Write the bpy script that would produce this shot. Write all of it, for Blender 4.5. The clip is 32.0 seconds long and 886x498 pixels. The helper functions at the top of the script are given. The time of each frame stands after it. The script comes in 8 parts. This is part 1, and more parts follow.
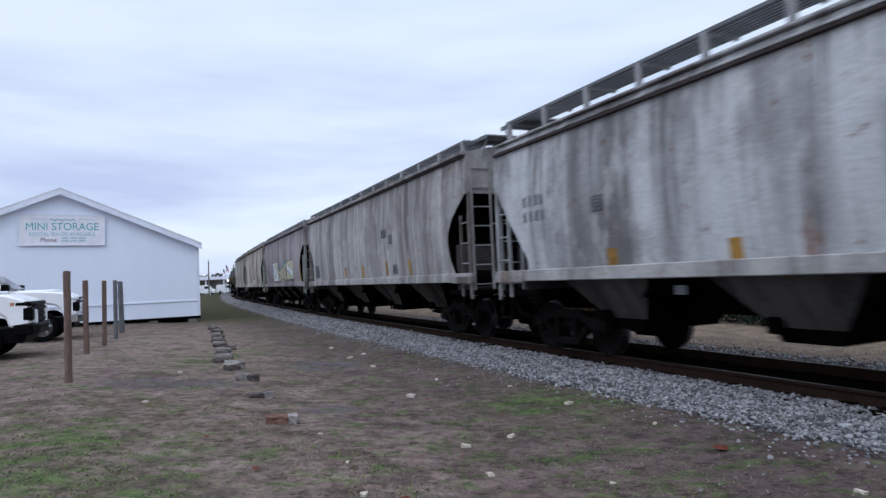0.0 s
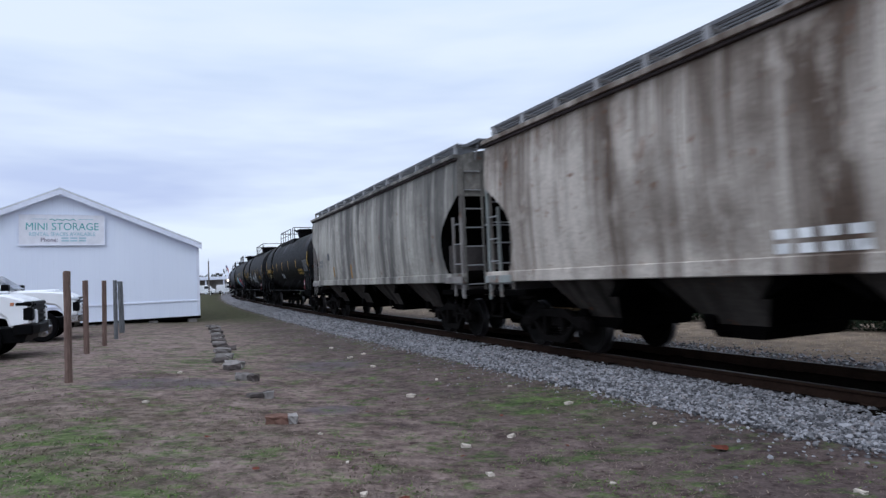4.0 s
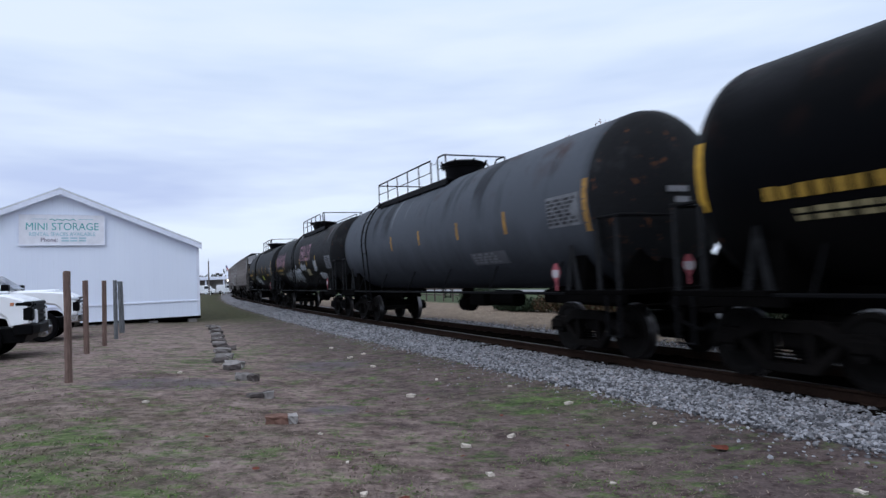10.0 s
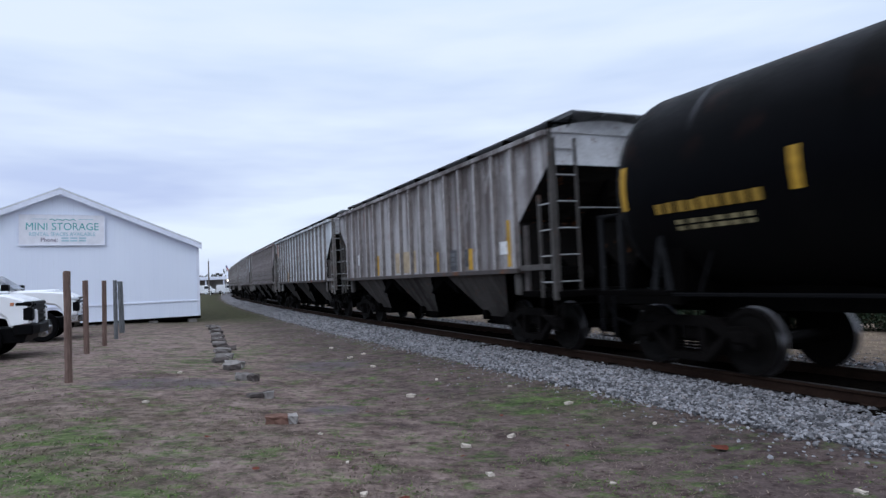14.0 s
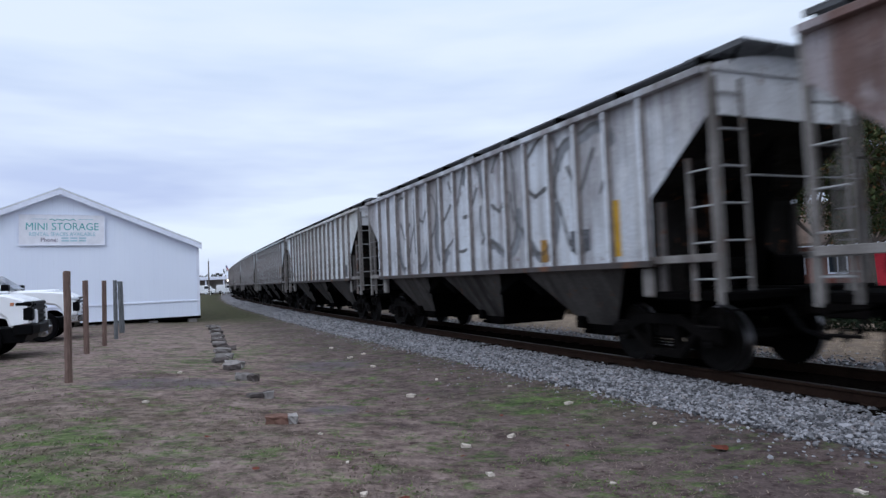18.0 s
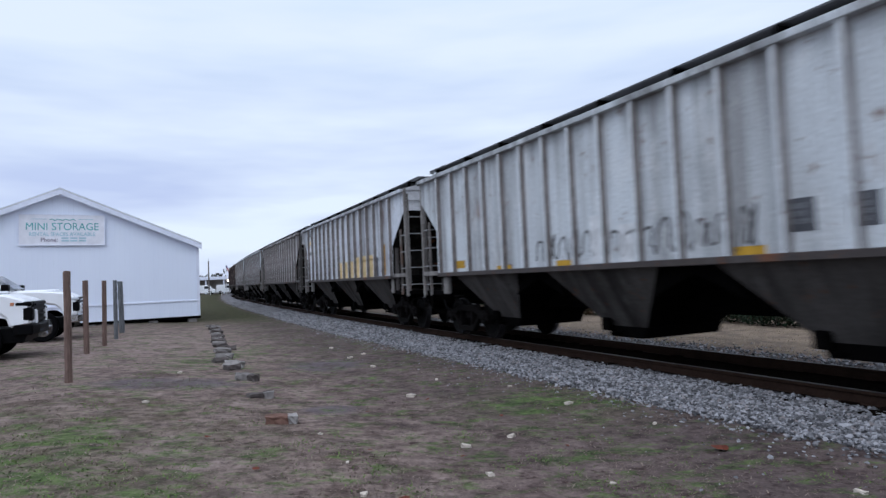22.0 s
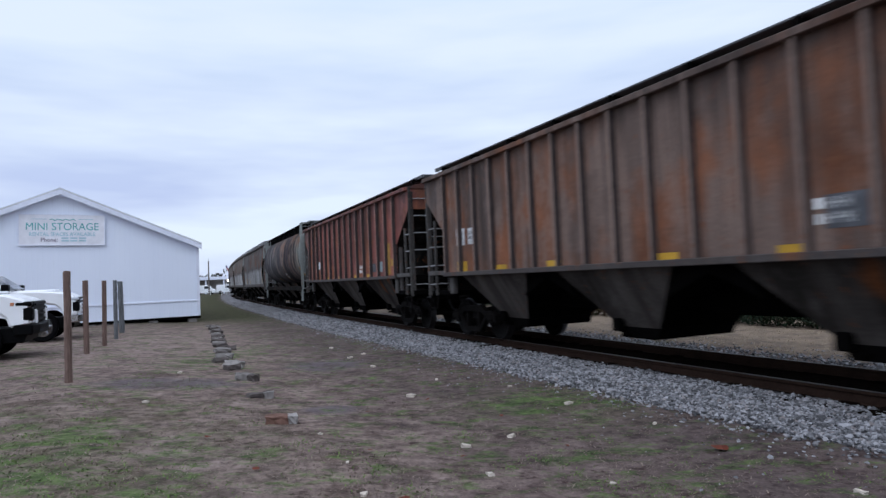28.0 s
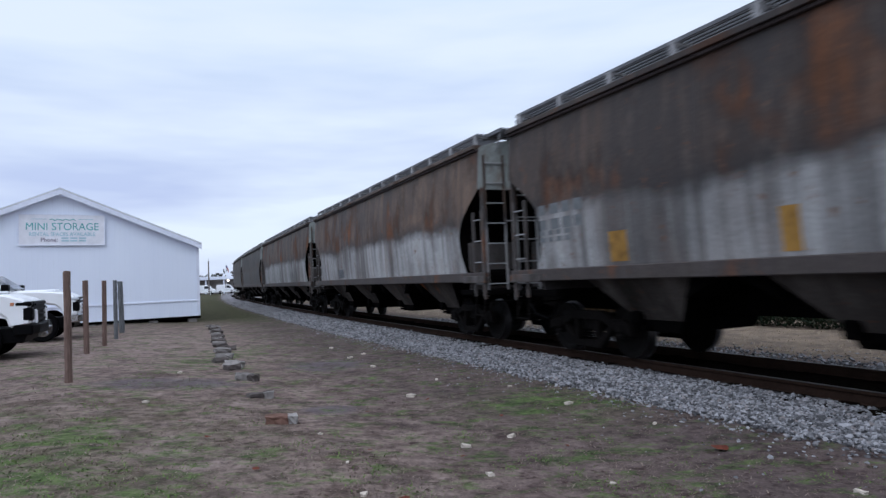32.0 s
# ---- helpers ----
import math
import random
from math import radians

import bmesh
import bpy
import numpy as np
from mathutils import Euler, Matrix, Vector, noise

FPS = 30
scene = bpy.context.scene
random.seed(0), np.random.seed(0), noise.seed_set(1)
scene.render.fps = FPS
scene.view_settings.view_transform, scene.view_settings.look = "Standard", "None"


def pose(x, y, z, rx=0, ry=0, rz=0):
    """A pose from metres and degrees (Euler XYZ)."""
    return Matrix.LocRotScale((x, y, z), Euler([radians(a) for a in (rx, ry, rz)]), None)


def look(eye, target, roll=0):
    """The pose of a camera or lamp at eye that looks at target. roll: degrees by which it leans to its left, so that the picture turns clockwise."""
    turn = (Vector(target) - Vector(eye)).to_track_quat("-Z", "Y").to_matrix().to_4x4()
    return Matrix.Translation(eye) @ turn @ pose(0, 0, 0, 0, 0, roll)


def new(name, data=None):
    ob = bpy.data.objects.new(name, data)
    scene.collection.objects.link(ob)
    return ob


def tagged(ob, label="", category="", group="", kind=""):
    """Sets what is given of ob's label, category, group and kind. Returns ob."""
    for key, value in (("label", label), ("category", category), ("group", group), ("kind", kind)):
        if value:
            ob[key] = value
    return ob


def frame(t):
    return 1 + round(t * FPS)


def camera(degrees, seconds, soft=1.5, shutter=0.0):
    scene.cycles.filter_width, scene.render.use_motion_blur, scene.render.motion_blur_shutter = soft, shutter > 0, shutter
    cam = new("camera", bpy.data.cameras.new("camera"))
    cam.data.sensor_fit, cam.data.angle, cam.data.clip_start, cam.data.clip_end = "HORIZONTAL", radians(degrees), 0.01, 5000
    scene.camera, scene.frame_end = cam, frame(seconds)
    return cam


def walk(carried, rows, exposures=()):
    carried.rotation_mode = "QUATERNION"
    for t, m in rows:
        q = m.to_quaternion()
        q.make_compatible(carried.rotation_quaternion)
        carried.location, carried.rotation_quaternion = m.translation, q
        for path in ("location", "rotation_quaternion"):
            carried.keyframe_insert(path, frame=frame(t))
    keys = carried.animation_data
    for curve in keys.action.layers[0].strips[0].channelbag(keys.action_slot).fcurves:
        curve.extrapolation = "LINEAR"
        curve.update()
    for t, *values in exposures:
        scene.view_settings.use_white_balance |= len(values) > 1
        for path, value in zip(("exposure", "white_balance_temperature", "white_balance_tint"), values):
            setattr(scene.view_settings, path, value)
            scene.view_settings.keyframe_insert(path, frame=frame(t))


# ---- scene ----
# The track runs along a wide circle; s is the distance along it away from the viewer.
EYE = (0.0, 0.0, 1.6)
RAIL = 0.089            # height of the rail tops
GAUGE = 0.7525          # half the distance between rail centres
SPEED, GAIN = 13.1398, 0.0281   # metres a second, and what the train gains each second
TRACK_X, TRACK_Y, HEADING, BEND = 4.010, 10.983, -0.42384, 0.00087877


def gone(t):
    """Metres that the train has gone since the middle of the clip."""
    return SPEED * (t - 16.0) + GAIN * (t - 16.0) ** 2 / 2


def track(s, side=0.0):
    """Place and heading of the track at s; side: metres beyond its middle line."""
    th = HEADING + BEND * s
    x = TRACK_X + (math.cos(HEADING) - math.cos(th)) / BEND
    y = TRACK_Y + (math.sin(th) - math.sin(HEADING)) / BEND
    return x + side * math.cos(th), y - side * math.sin(th), th


def camera_pose():
    c, s = math.cos(0.04355), math.sin(0.04355)
    return look(EYE, (0, EYE[1] + c * 50, EYE[2] + s * 50), roll=-2.471)


cam = camera(69.18, 32.0, soft=1.4, shutter=0.3)
walk(cam, [(0.0, camera_pose()), (32.0, camera_pose())], [(0.0, 0.05, 5950, 10.5), (32.0, 0.05, 5950, 10.5)])

# ---- sky and light: a thin, bright overcast ----
world = bpy.data.worlds.new("overcast")
scene.world = world
world.use_nodes = True
wn, wl = world.node_tree.nodes, world.node_tree.links
wn.clear()
SUN_UP, SUN_TURN = radians(50), radians(205)


def wnode(kind, **inputs):
    n = wn.new(kind)
    for k, v in inputs.items():
        n.inputs[k.replace("_", " ")].default_value = v
    return n


w_co = wnode("ShaderNodeTexCoord")
w_sep = wnode("ShaderNodeSeparateXYZ")
wl.new(w_co.outputs["Generated"], w_sep.inputs[0])
w_map = wnode("ShaderNodeMapping")
w_map.inputs["Scale"].default_value = (1.6, 1.6, 9.0)
w_map.inputs["Rotation"].default_value = (0.0, 0.09, 0.0)
wl.new(w_co.outputs["Generated"], w_map.inputs[0])
w_noise = wnode("ShaderNodeTexNoise", Scale=1.3, Detail=4.0, Roughness=0.5)
wl.new(w_map.outputs[0], w_noise.inputs["Vector"])
w_amount = wn.new("ShaderNodeMapRange")
w_amount.inputs["From Min"].default_value, w_amount.inputs["From Max"].default_value = 0.36, 0.62
wl.new(w_noise.outputs["Fac"], w_amount.inputs["Value"])
w_ramp = wn.new("ShaderNodeValToRGB")
w_ramp.color_ramp.elements[0].position, w_ramp.color_ramp.elements[0].color = 0.0, (0.61, 0.675, 0.87, 1)
w_ramp.color_ramp.elements[1].position, w_ramp.color_ramp.elements[1].color = 0.42, (0.765, 0.87, 0.97, 1)
e = w_ramp.color_ramp.elements.new(0.12)
e.color = (0.555, 0.61, 0.82, 1)
# an overcast sky is brightest overhead
e = w_ramp.color_ramp.elements.new(0.95)
e.color = (1.35, 1.40, 1.50, 1)
wl.new(w_sep.outputs["Z"], w_ramp.inputs[0])
w_light = wn.new("ShaderNodeMix")
w_light.data_type = "RGBA"
w_light.inputs["B"].default_value = (0.86, 0.92, 1.0, 1)
w_low = wn.new("ShaderNodeMapRange")
w_low.inputs["From Min"].default_value, w_low.inputs["From Max"].default_value = 0.75, 0.45
wl.new(w_sep.outputs["Z"], w_low.inputs["Value"])
w_veil = wn.new("ShaderNodeMath")
w_veil.operation = "MULTIPLY"
wl.new(w_amount.outputs[0], w_veil.inputs[0])
wl.new(w_low.outputs[0], w_veil.inputs[1])
wl.new(w_veil.outputs[0], w_light.inputs["Factor"])
wl.new(w_ramp.outputs[0], w_light.inputs["A"])
w_sky = wn.new("ShaderNodeTexSky")
w_sky.sky_type, w_sky.sun_disc = "NISHITA", False
w_sky.sun_elevation, w_sky.sun_rotation = SUN_UP, SUN_TURN
w_blue = wnode("ShaderNodeBackground", Strength=0.012)
wl.new(w_sky.outputs[0], w_blue.inputs["Color"])
w_cloud = wnode("ShaderNodeBackground", Strength=0.88)
wl.new(w_light.outputs["Result"], w_cloud.inputs["Color"])
w_add = wn.new("ShaderNodeAddShader")
wl.new(w_blue.outputs[0], w_add.inputs[0])
wl.new(w_cloud.outputs[0], w_add.inputs[1])
w_out = wn.new("ShaderNodeOutputWorld")
wl.new(w_add.outputs[0], w_out.inputs[0])

sun = new("sun", bpy.data.lights.new("sun", "SUN"))
sun.data.energy, sun.data.angle, sun.data.color = 0.75, radians(30), (0.98, 0.98, 1.0)
sun.matrix_world = look((math.sin(SUN_TURN) * 50, math.cos(SUN_TURN) * 50, 50 * math.tan(SUN_UP)), (0, 0, 0))


# ---- materials ----
class Nodes:
    """Small helper to write node materials in few words."""

    def __init__(self, name):
        self.mat = bpy.data.materials.new(name)
        self.mat.use_nodes = True
        self.tree = self.mat.node_tree
        self.bsdf = self.tree.nodes["Principled BSDF"]

    def add(self, kind, values=(), **settings):
        n = self.tree.nodes.new(kind)
        for k, v in settings.items():
            if k == "data_type":
                n.data_type = v
            elif k == "operation":
                n.operation = v
            elif k == "blend_type":
                n.blend_type = v
        for k, v in dict(values).items():
            if hasattr(v, "is_output"):
                self.tree.links.new(v, n.inputs[k])
            else:
                n.inputs[k].default_value = v
        return n

    def coords(self, scale=(1, 1, 1), kind="Object"):
        co = self.add("ShaderNodeTexCoord")
        m = self.add("ShaderNodeMapping", {"Scale": scale})
        self.tree.links.new(co.outputs[kind], m.inputs["Vector"])
        return m.outputs[0]

    def noise(self, scale, detail=4.0, stretch=(1, 1, 1), rough=0.55, kind="Object"):
        return self.add("ShaderNodeTexNoise", {"Vector": self.coords(stretch, kind), "Scale": scale, "Detail": detail, "Roughness": rough}).outputs["Fac"]

    def span(self, value, a, b, lo=0.0, hi=1.0):
        return self.add("ShaderNodeMapRange", {"Value": value, "From Min": a, "From Max": b, "To Min": lo, "To Max": hi}).outputs[0]

    def mix(self, fac, a, b, blend="MIX"):
        n = self.add("ShaderNodeMix", data_type="RGBA", blend_type=blend)
        for k, v in (("Factor", fac), ("A", a), ("B", b)):
            sock = [i for i in n.inputs if i.name == k and (i.type == "RGBA" or k == "Factor" and i.type == "VALUE")][0]
            if hasattr(v, "is_output"):
                self.tree.links.new(v, sock)
            else:
                sock.default_value = (*v, 1) if not isinstance(v, (int, float)) and len(v) == 3 else v
        return [o for o in n.outputs if o.type == "RGBA"][0]

    def math(self, op, a, b=0.0):
        n = self.add("ShaderNodeMath", operation=op)
        for i, v in enumerate((a, b)):
            if hasattr(v, "is_output"):
                self.tree.links.new(v, n.inputs[i])
            else:
                n.inputs[i].default_value = v
        return n.outputs[0]

    def axis(self, which, kind="Object"):
        co = self.add("ShaderNodeTexCoord")
        sep = self.add("ShaderNodeSeparateXYZ", {"Vector": co.outputs[kind]})
        return sep.outputs[which]

    def side(self):
        """Metres beyond the track's middle line."""
        co = self.add("ShaderNodeTexCoord")
        sep = self.add("ShaderNodeSeparateXYZ", {"Vector": co.outputs["Object"]})
        flat = self.add("ShaderNodeCombineXYZ", {"X": sep.outputs["X"], "Y": sep.outputs["Y"]})
        cx, cy = TRACK_X + math.cos(HEADING) / BEND, TRACK_Y - math.sin(HEADING) / BEND
        far = self.add("ShaderNodeVectorMath", {0: flat.outputs[0], 1: (cx, cy, 0)}, operation="DISTANCE")
        return self.math("SUBTRACT", 1 / BEND, far.outputs["Value"])

    def spot(self, x, y, rx, ry):
        """A soft round patch on the ground: 1 in its middle, 0 outside."""
        co = self.add("ShaderNodeTexCoord")
        d = self.add("ShaderNodeVectorMath", {0: co.outputs["Object"], 1: (x, y, 0)}, operation="SUBTRACT")
        k = self.add("ShaderNodeVectorMath", {0: d.outputs[0], 1: (1 / rx, 1 / ry, 0)}, operation="MULTIPLY")
        r = self.add("ShaderNodeVectorMath", {0: k.outputs[0]}, operation="LENGTH")
        return self.span(r.outputs["Value"], 1.0, 0.2)

    def finish(self, color, rough=0.7, bump=None, depth=0.01, metal=0.0, spec=None):
        b = self.bsdf
        for k, v in (("Base Color", color), ("Roughness", rough), ("Metallic", metal)):
            if hasattr(v, "is_output"):
                self.tree.links.new(v, b.inputs[k])
            else:
                b.inputs[k].default_value = (*v, 1) if k == "Base Color" and len(v) == 3 else v
        if spec is not None:
            b.inputs["Specular IOR Level"].default_value = spec
        if bump is not None:
            n = self.add("ShaderNodeBump", {"Height": bump, "Distance": depth, "Strength": 0.8})
            self.tree.links.new(n.outputs[0], b.inputs["Normal"])
        return self.mat


def plain(name, color, rough=0.6, metal=0.0, grain=18.0, vary=0.25, spec=0.2, depth=0.003):
    m = Nodes(name)
    n = m.noise(grain, 5)
    big = m.noise(grain * 0.13, 3)
    k = m.span(m.math("ADD", n, big), 0.7, 1.3, 1 - vary, 1 + vary)
    c = m.mix(1.0, color, m.add("ShaderNodeCombineXYZ", {"X": k, "Y": k, "Z": k}).outputs[0], "MULTIPLY")
    return m.finish(c, rough, n, depth, metal, spec)


def weathered(name, base, dirt=(0.06, 0.05, 0.045), rust=(0.20, 0.075, 0.03), streak=0.5, rusty=0.1, seed=0.0, low=None, line=2.75, rough=0.62, spec=0.2, top=4.3):
    """Weathered rail car paint: vertical grime streaks, rust blooms, and, where low is given, another coat below the line."""
    m = Nodes(name)
    off = m.add("ShaderNodeVectorMath", operation="ADD")
    co = m.add("ShaderNodeTexCoord")
    m.tree.links.new(co.outputs["Object"], off.inputs[0])
    off.inputs[1].default_value = (seed * 7.3, 0, seed * 1.7)

    def tex(stretch, scale, detail, rough_=0.55):
        mp = m.add("ShaderNodeMapping", {"Vector": off.outputs[0], "Scale": stretch})
        return m.add("ShaderNodeTexNoise", {"Vector": mp.outputs[0], "Scale": scale, "Detail": detail, "Roughness": rough_}).outputs["Fac"]

    runs = tex((2.2, 0.3, 0.10), 1.0, 6, 0.65)
    fine_runs = tex((7.0, 0.3, 0.22), 1.0, 4, 0.6)
    wide = tex((0.55, 0.3, 0.16), 1.0, 3)
    spots = tex((1, 1, 0.55), 1.1, 6, 0.6)
    blots = tex((0.5, 0.5, 0.6), 1.0, 5, 0.65)
    grit = tex((1, 1, 1), 22.0, 4)
    z = m.axis("Z")
    colour = base
    if low is not None:
        edge = m.math("ADD", z, m.math("MULTIPLY", m.math("SUBTRACT", blots, 0.5), 0.75))
        below = m.span(edge, line + 0.04, line - 0.04)
        colour = m.mix(below, m.mix(m.span(spots, 0.45, 0.58), base, tuple(c * 0.3 for c in base)), low)
        colour = m.mix(m.math("MULTIPLY", m.span(edge, line - 0.25, line - 0.02), m.span(edge, line + 0.3, line + 0.05, 0, 0.75)), colour, dirt)
    # washed pale streaks, then dark runs at two widths
    colour = m.mix(m.span(m.math("ADD", fine_runs, wide), 1.04, 1.18, 0.0, 0.5 * streak), colour, tuple(min(0.78, c * 1.45 + 0.02) for c in base))
    dirtier = m.span(m.math("ADD", runs, m.math("MULTIPLY", wide, 0.8)), 0.80, 1.06, 0.0, streak)
    colour = m.mix(dirtier, colour, dirt)
    colour = m.mix(m.span(fine_runs, 0.50, 0.70, 0.0, 0.45 * streak), colour, dirt)
    colour = m.mix(m.span(blots, 0.48, 0.64, 0.0, 0.5 * streak), colour, dirt)
    bloom = m.span(m.math("ADD", spots, m.math("MULTIPLY", runs, 0.35)), 0.86 - rusty * 0.55, 0.96 - rusty * 0.35, 0.0, 0.85)
    if low is not None:
        bloom = m.math("MULTIPLY", bloom, m.span(edge, line - 0.1, line + 0.15, 0.12, 1.0))
    colour = m.mix(bloom, colour, m.mix(m.span(blots, 0.4, 0.6), rust, tuple(c * 0.5 for c in rust)))
    thin_runs = tex((13.0, 0.3, 0.16), 1.0, 5, 0.7)
    drip = m.math("ADD", thin_runs, m.span(z, 2.2, 4.2, -0.12, 0.05))
    colour = m.mix(m.span(drip, 0.54, 0.63, 0.0, 0.7 * streak), colour, dirt)
    hang = m.math("SUBTRACT", z, m.span(tex((1.5, 0, 0), 1.0, 4, 0.7), 0.42, 0.68, top + 0.15, top - 1.5))
    colour = m.mix(m.math("MULTIPLY", m.span(hang, -0.25, 0.35, 0.0, 0.62 * streak), m.span(runs, 0.3, 0.6, 0.5, 1.0)), colour, dirt)
    chips = tex((1, 1, 0.8), 5.5, 6, 0.72)
    colour = m.mix(m.span(chips, 0.615, 0.66, 0.0, 0.75), colour, tuple(c * 0.7 for c in rust))
    pale = tex((1.6, 1, 0.7), 1.7, 5, 0.7)
    colour = m.mix(m.span(pale, 0.54, 0.66, 0.0, 0.30), colour, tuple(min(0.74, c * 1.35 + 0.03) for c in base))
    k = m.span(grit, 0.3, 0.7, 0.82, 1.16)
    colour = m.mix(1.0, colour, m.add("ShaderNodeCombineXYZ", {"X": k, "Y": k, "Z": k}).outputs[0], "MULTIPLY")
    return m.finish(colour, m.span(bloom, 0, 1, rough, 0.9), grit, 0.004, spec=spec)


M = {}
M["rail_steel"] = plain("rail_steel", (0.024, 0.0145, 0.011), 0.85, 0.0, 30, spec=0.04)
M["rail_head"] = plain("rail_head", (0.07, 0.062, 0.06), 0.55, 1.0, 40, 0.12)
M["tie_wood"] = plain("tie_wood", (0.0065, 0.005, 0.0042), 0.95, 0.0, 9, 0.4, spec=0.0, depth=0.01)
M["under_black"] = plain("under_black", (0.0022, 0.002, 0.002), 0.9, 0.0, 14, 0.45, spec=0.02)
M["truck_steel"] = plain("truck_steel", (0.0052, 0.0044, 0.0042), 0.85, 0.0, 16, 0.5, spec=0.05)
M["wheel_steel"] = plain("wheel_steel", (0.0050, 0.0042, 0.0040), 0.7, 0.0, 12, 0.4, spec=0.08)
M["wheel_tread"] = plain("wheel_tread", (0.16, 0.155, 0.16), 0.35, 1.0, 12, 0.1)
M["yellow"] = plain("yellow", (0.46, 0.27, 0.030), 0.55, 0.0, 9, 0.3)
M["yellow_old"] = plain("yellow_old", (0.30, 0.165, 0.04), 0.65, 0.0, 6, 0.5)
M["letter_white"] = plain("letter_white", (0.72, 0.73, 0.74), 0.7, 0.0, 7, 0.3)
M["letter_grey"] = plain("letter_grey", (0.15, 0.16, 0.17), 0.7, 0.0, 7, 0.3)
M["letter_yellow"] = plain("letter_yellow", (0.30, 0.185, 0.03), 0.6, 0.0, 7, 0.3)
M["red"] = plain("red", (0.55, 0.03, 0.05), 0.5, 0.0, 9, 0.15)
M["lime"] = plain("lime", (0.55, 0.62, 0.03), 0.5, 0.0, 9, 0.15)
M["rubber"] = plain("rubber", (0.005, 0.005, 0.0055), 0.9, 0.0, 30, 0.3, spec=0.04)


# ---- mesh helpers ----
def mesh_object(name, bm, mat, label=""):
    me = bpy.data.meshes.new(name)
    bm.to_mesh(me)
    bm.free()
    me.materials.append(mat)
    return new(name, me)


def part(name, bm, mat, parent, label=""):
    """Links a bmesh as one mesh object under a thing or a part."""
    ob = mesh_object(name, bm, mat)
    ob.parent = parent
    if label:
        tagged(ob, label)
    return ob


def empty(name, m=None):
    ob = new(name)
    ob.empty_display_size = 0.2
    if m is not None:
        ob.matrix_world = m
    return ob


def shared(name, ob, parent, m):
    """Another object on the same mesh."""
    o = new(name, ob.data)
    o.parent = parent
    o.matrix_basis = m
    return o


def box(bm, x0, x1, y0, y1, z0, z1, bevel=0.0):
    r = bmesh.ops.create_cube(bm, size=1.0, matrix=Matrix.Translation(((x0 + x1) / 2, (y0 + y1) / 2, (z0 + z1) / 2)) @ Matrix.Diagonal((abs(x1 - x0), abs(y1 - y0), abs(z1 - z0), 1)))
    if bevel:
        vs = r["verts"]
        es = list({e for v in vs for e in v.link_edges})
        bmesh.ops.bevel(bm, geom=es, offset=bevel, segments=1, affect="EDGES", profile=0.5)
    return bm


def rod(bm, a, b, r, seg=8, r2=None):
    a, b = Vector(a), Vector(b)
    d = b - a
    m = Matrix.Translation((a + b) / 2) @ d.to_track_quat("Z", "Y").to_matrix().to_4x4()
    bmesh.ops.create_cone(bm, cap_ends=True, segments=seg, radius1=r, radius2=r if r2 is None else r2, depth=d.length, matrix=m)
    return bm


def bent(bm, pts, r, seg=6):
    """One bent bar along the points."""
    pts = [Vector(p) for p in pts]
    rings = []
    side = None
    for i, p in enumerate(pts):
        d = (pts[min(i + 1, len(pts) - 1)] - pts[max(i - 1, 0)]).normalized()
        if side is None:
            side = d.orthogonal().normalized()
        side = (side - d * side.dot(d))
        side = side.normalized() if side.length > 1e-4 else d.orthogonal().normalized()
        up = d.cross(side)
        k = 1.0
        if 0 < i < len(pts) - 1:
            k = 1 / max(0.7, math.cos((pts[i + 1] - p).angle(p - pts[i - 1]) / 2))
        rings.append([bm.verts.new(p + (side * math.cos(2 * math.pi * j / seg) + up * math.sin(2 * math.pi * j / seg)) * r * k) for j in range(seg)])
    for q, t in zip(rings, rings[1:]):
        for j in range(seg):
            bm.faces.new((q[j], q[(j + 1) % seg], t[(j + 1) % seg], t[j]))
    if (pts[0] - pts[-1]).length > 1e-3:
        bm.faces.new(rings[0][::-1])
        bm.faces.new(rings[-1])
    return bm


def slab(bm, outline, axis, a, b, bevel=0.0):
    """A flat outline in two axes, given thickness from a to b along the third."""
    def at(p, q):
        return {"x": (q, p[0], p[1]), "y": (p[0], q, p[1]), "z": (p[0], p[1], q)}[axis]
    v0 = [bm.verts.new(at(p, a)) for p in outline]
    v1 = [bm.verts.new(at(p, b)) for p in outline]
    n = len(outline)
    faces = [bm.faces.new(v0), bm.faces.new(v1)]
    for i in range(n):
        faces.append(bm.faces.new((v0[i], v0[(i + 1) % n], v1[(i + 1) % n], v1[i])))
    bmesh.ops.recalc_face_normals(bm, faces=faces)
    if bevel:
        bmesh.ops.bevel(bm, geom=list({e for f in faces for e in f.edges}), offset=bevel, segments=1, affect="EDGES", profile=0.5)
    return bm


def smooth(ob, on=True):
    ob.data.polygons.foreach_set("use_smooth", [on] * len(ob.data.polygons))
    return ob


def B():
    return bmesh.new()


def from_arrays(name, verts, faces, mat):
    me = bpy.data.meshes.new(name)
    me.from_pydata([tuple(v) for v in verts], [], [tuple(f) for f in faces])
    me.materials.append(mat)
    return new(name, me)

# ---- the ground, the track and its bed ----
RADIUS = 1 / BEND
CENTRE_X, CENTRE_Y = track(0, RADIUS)[:2]


def beyond(x, y):
    """Metres beyond the track's middle line; less than nothing on the viewer's side."""
    return RADIUS - np.hypot(np.asarray(x) - CENTRE_X, np.asarray(y) - CENTRE_Y)


def bed_edge(s):
    """How far the stones reach on the viewer's side."""
    return 2.56 + 0.31 * np.clip((np.asarray(s) + 5) / 17, 0, 1)


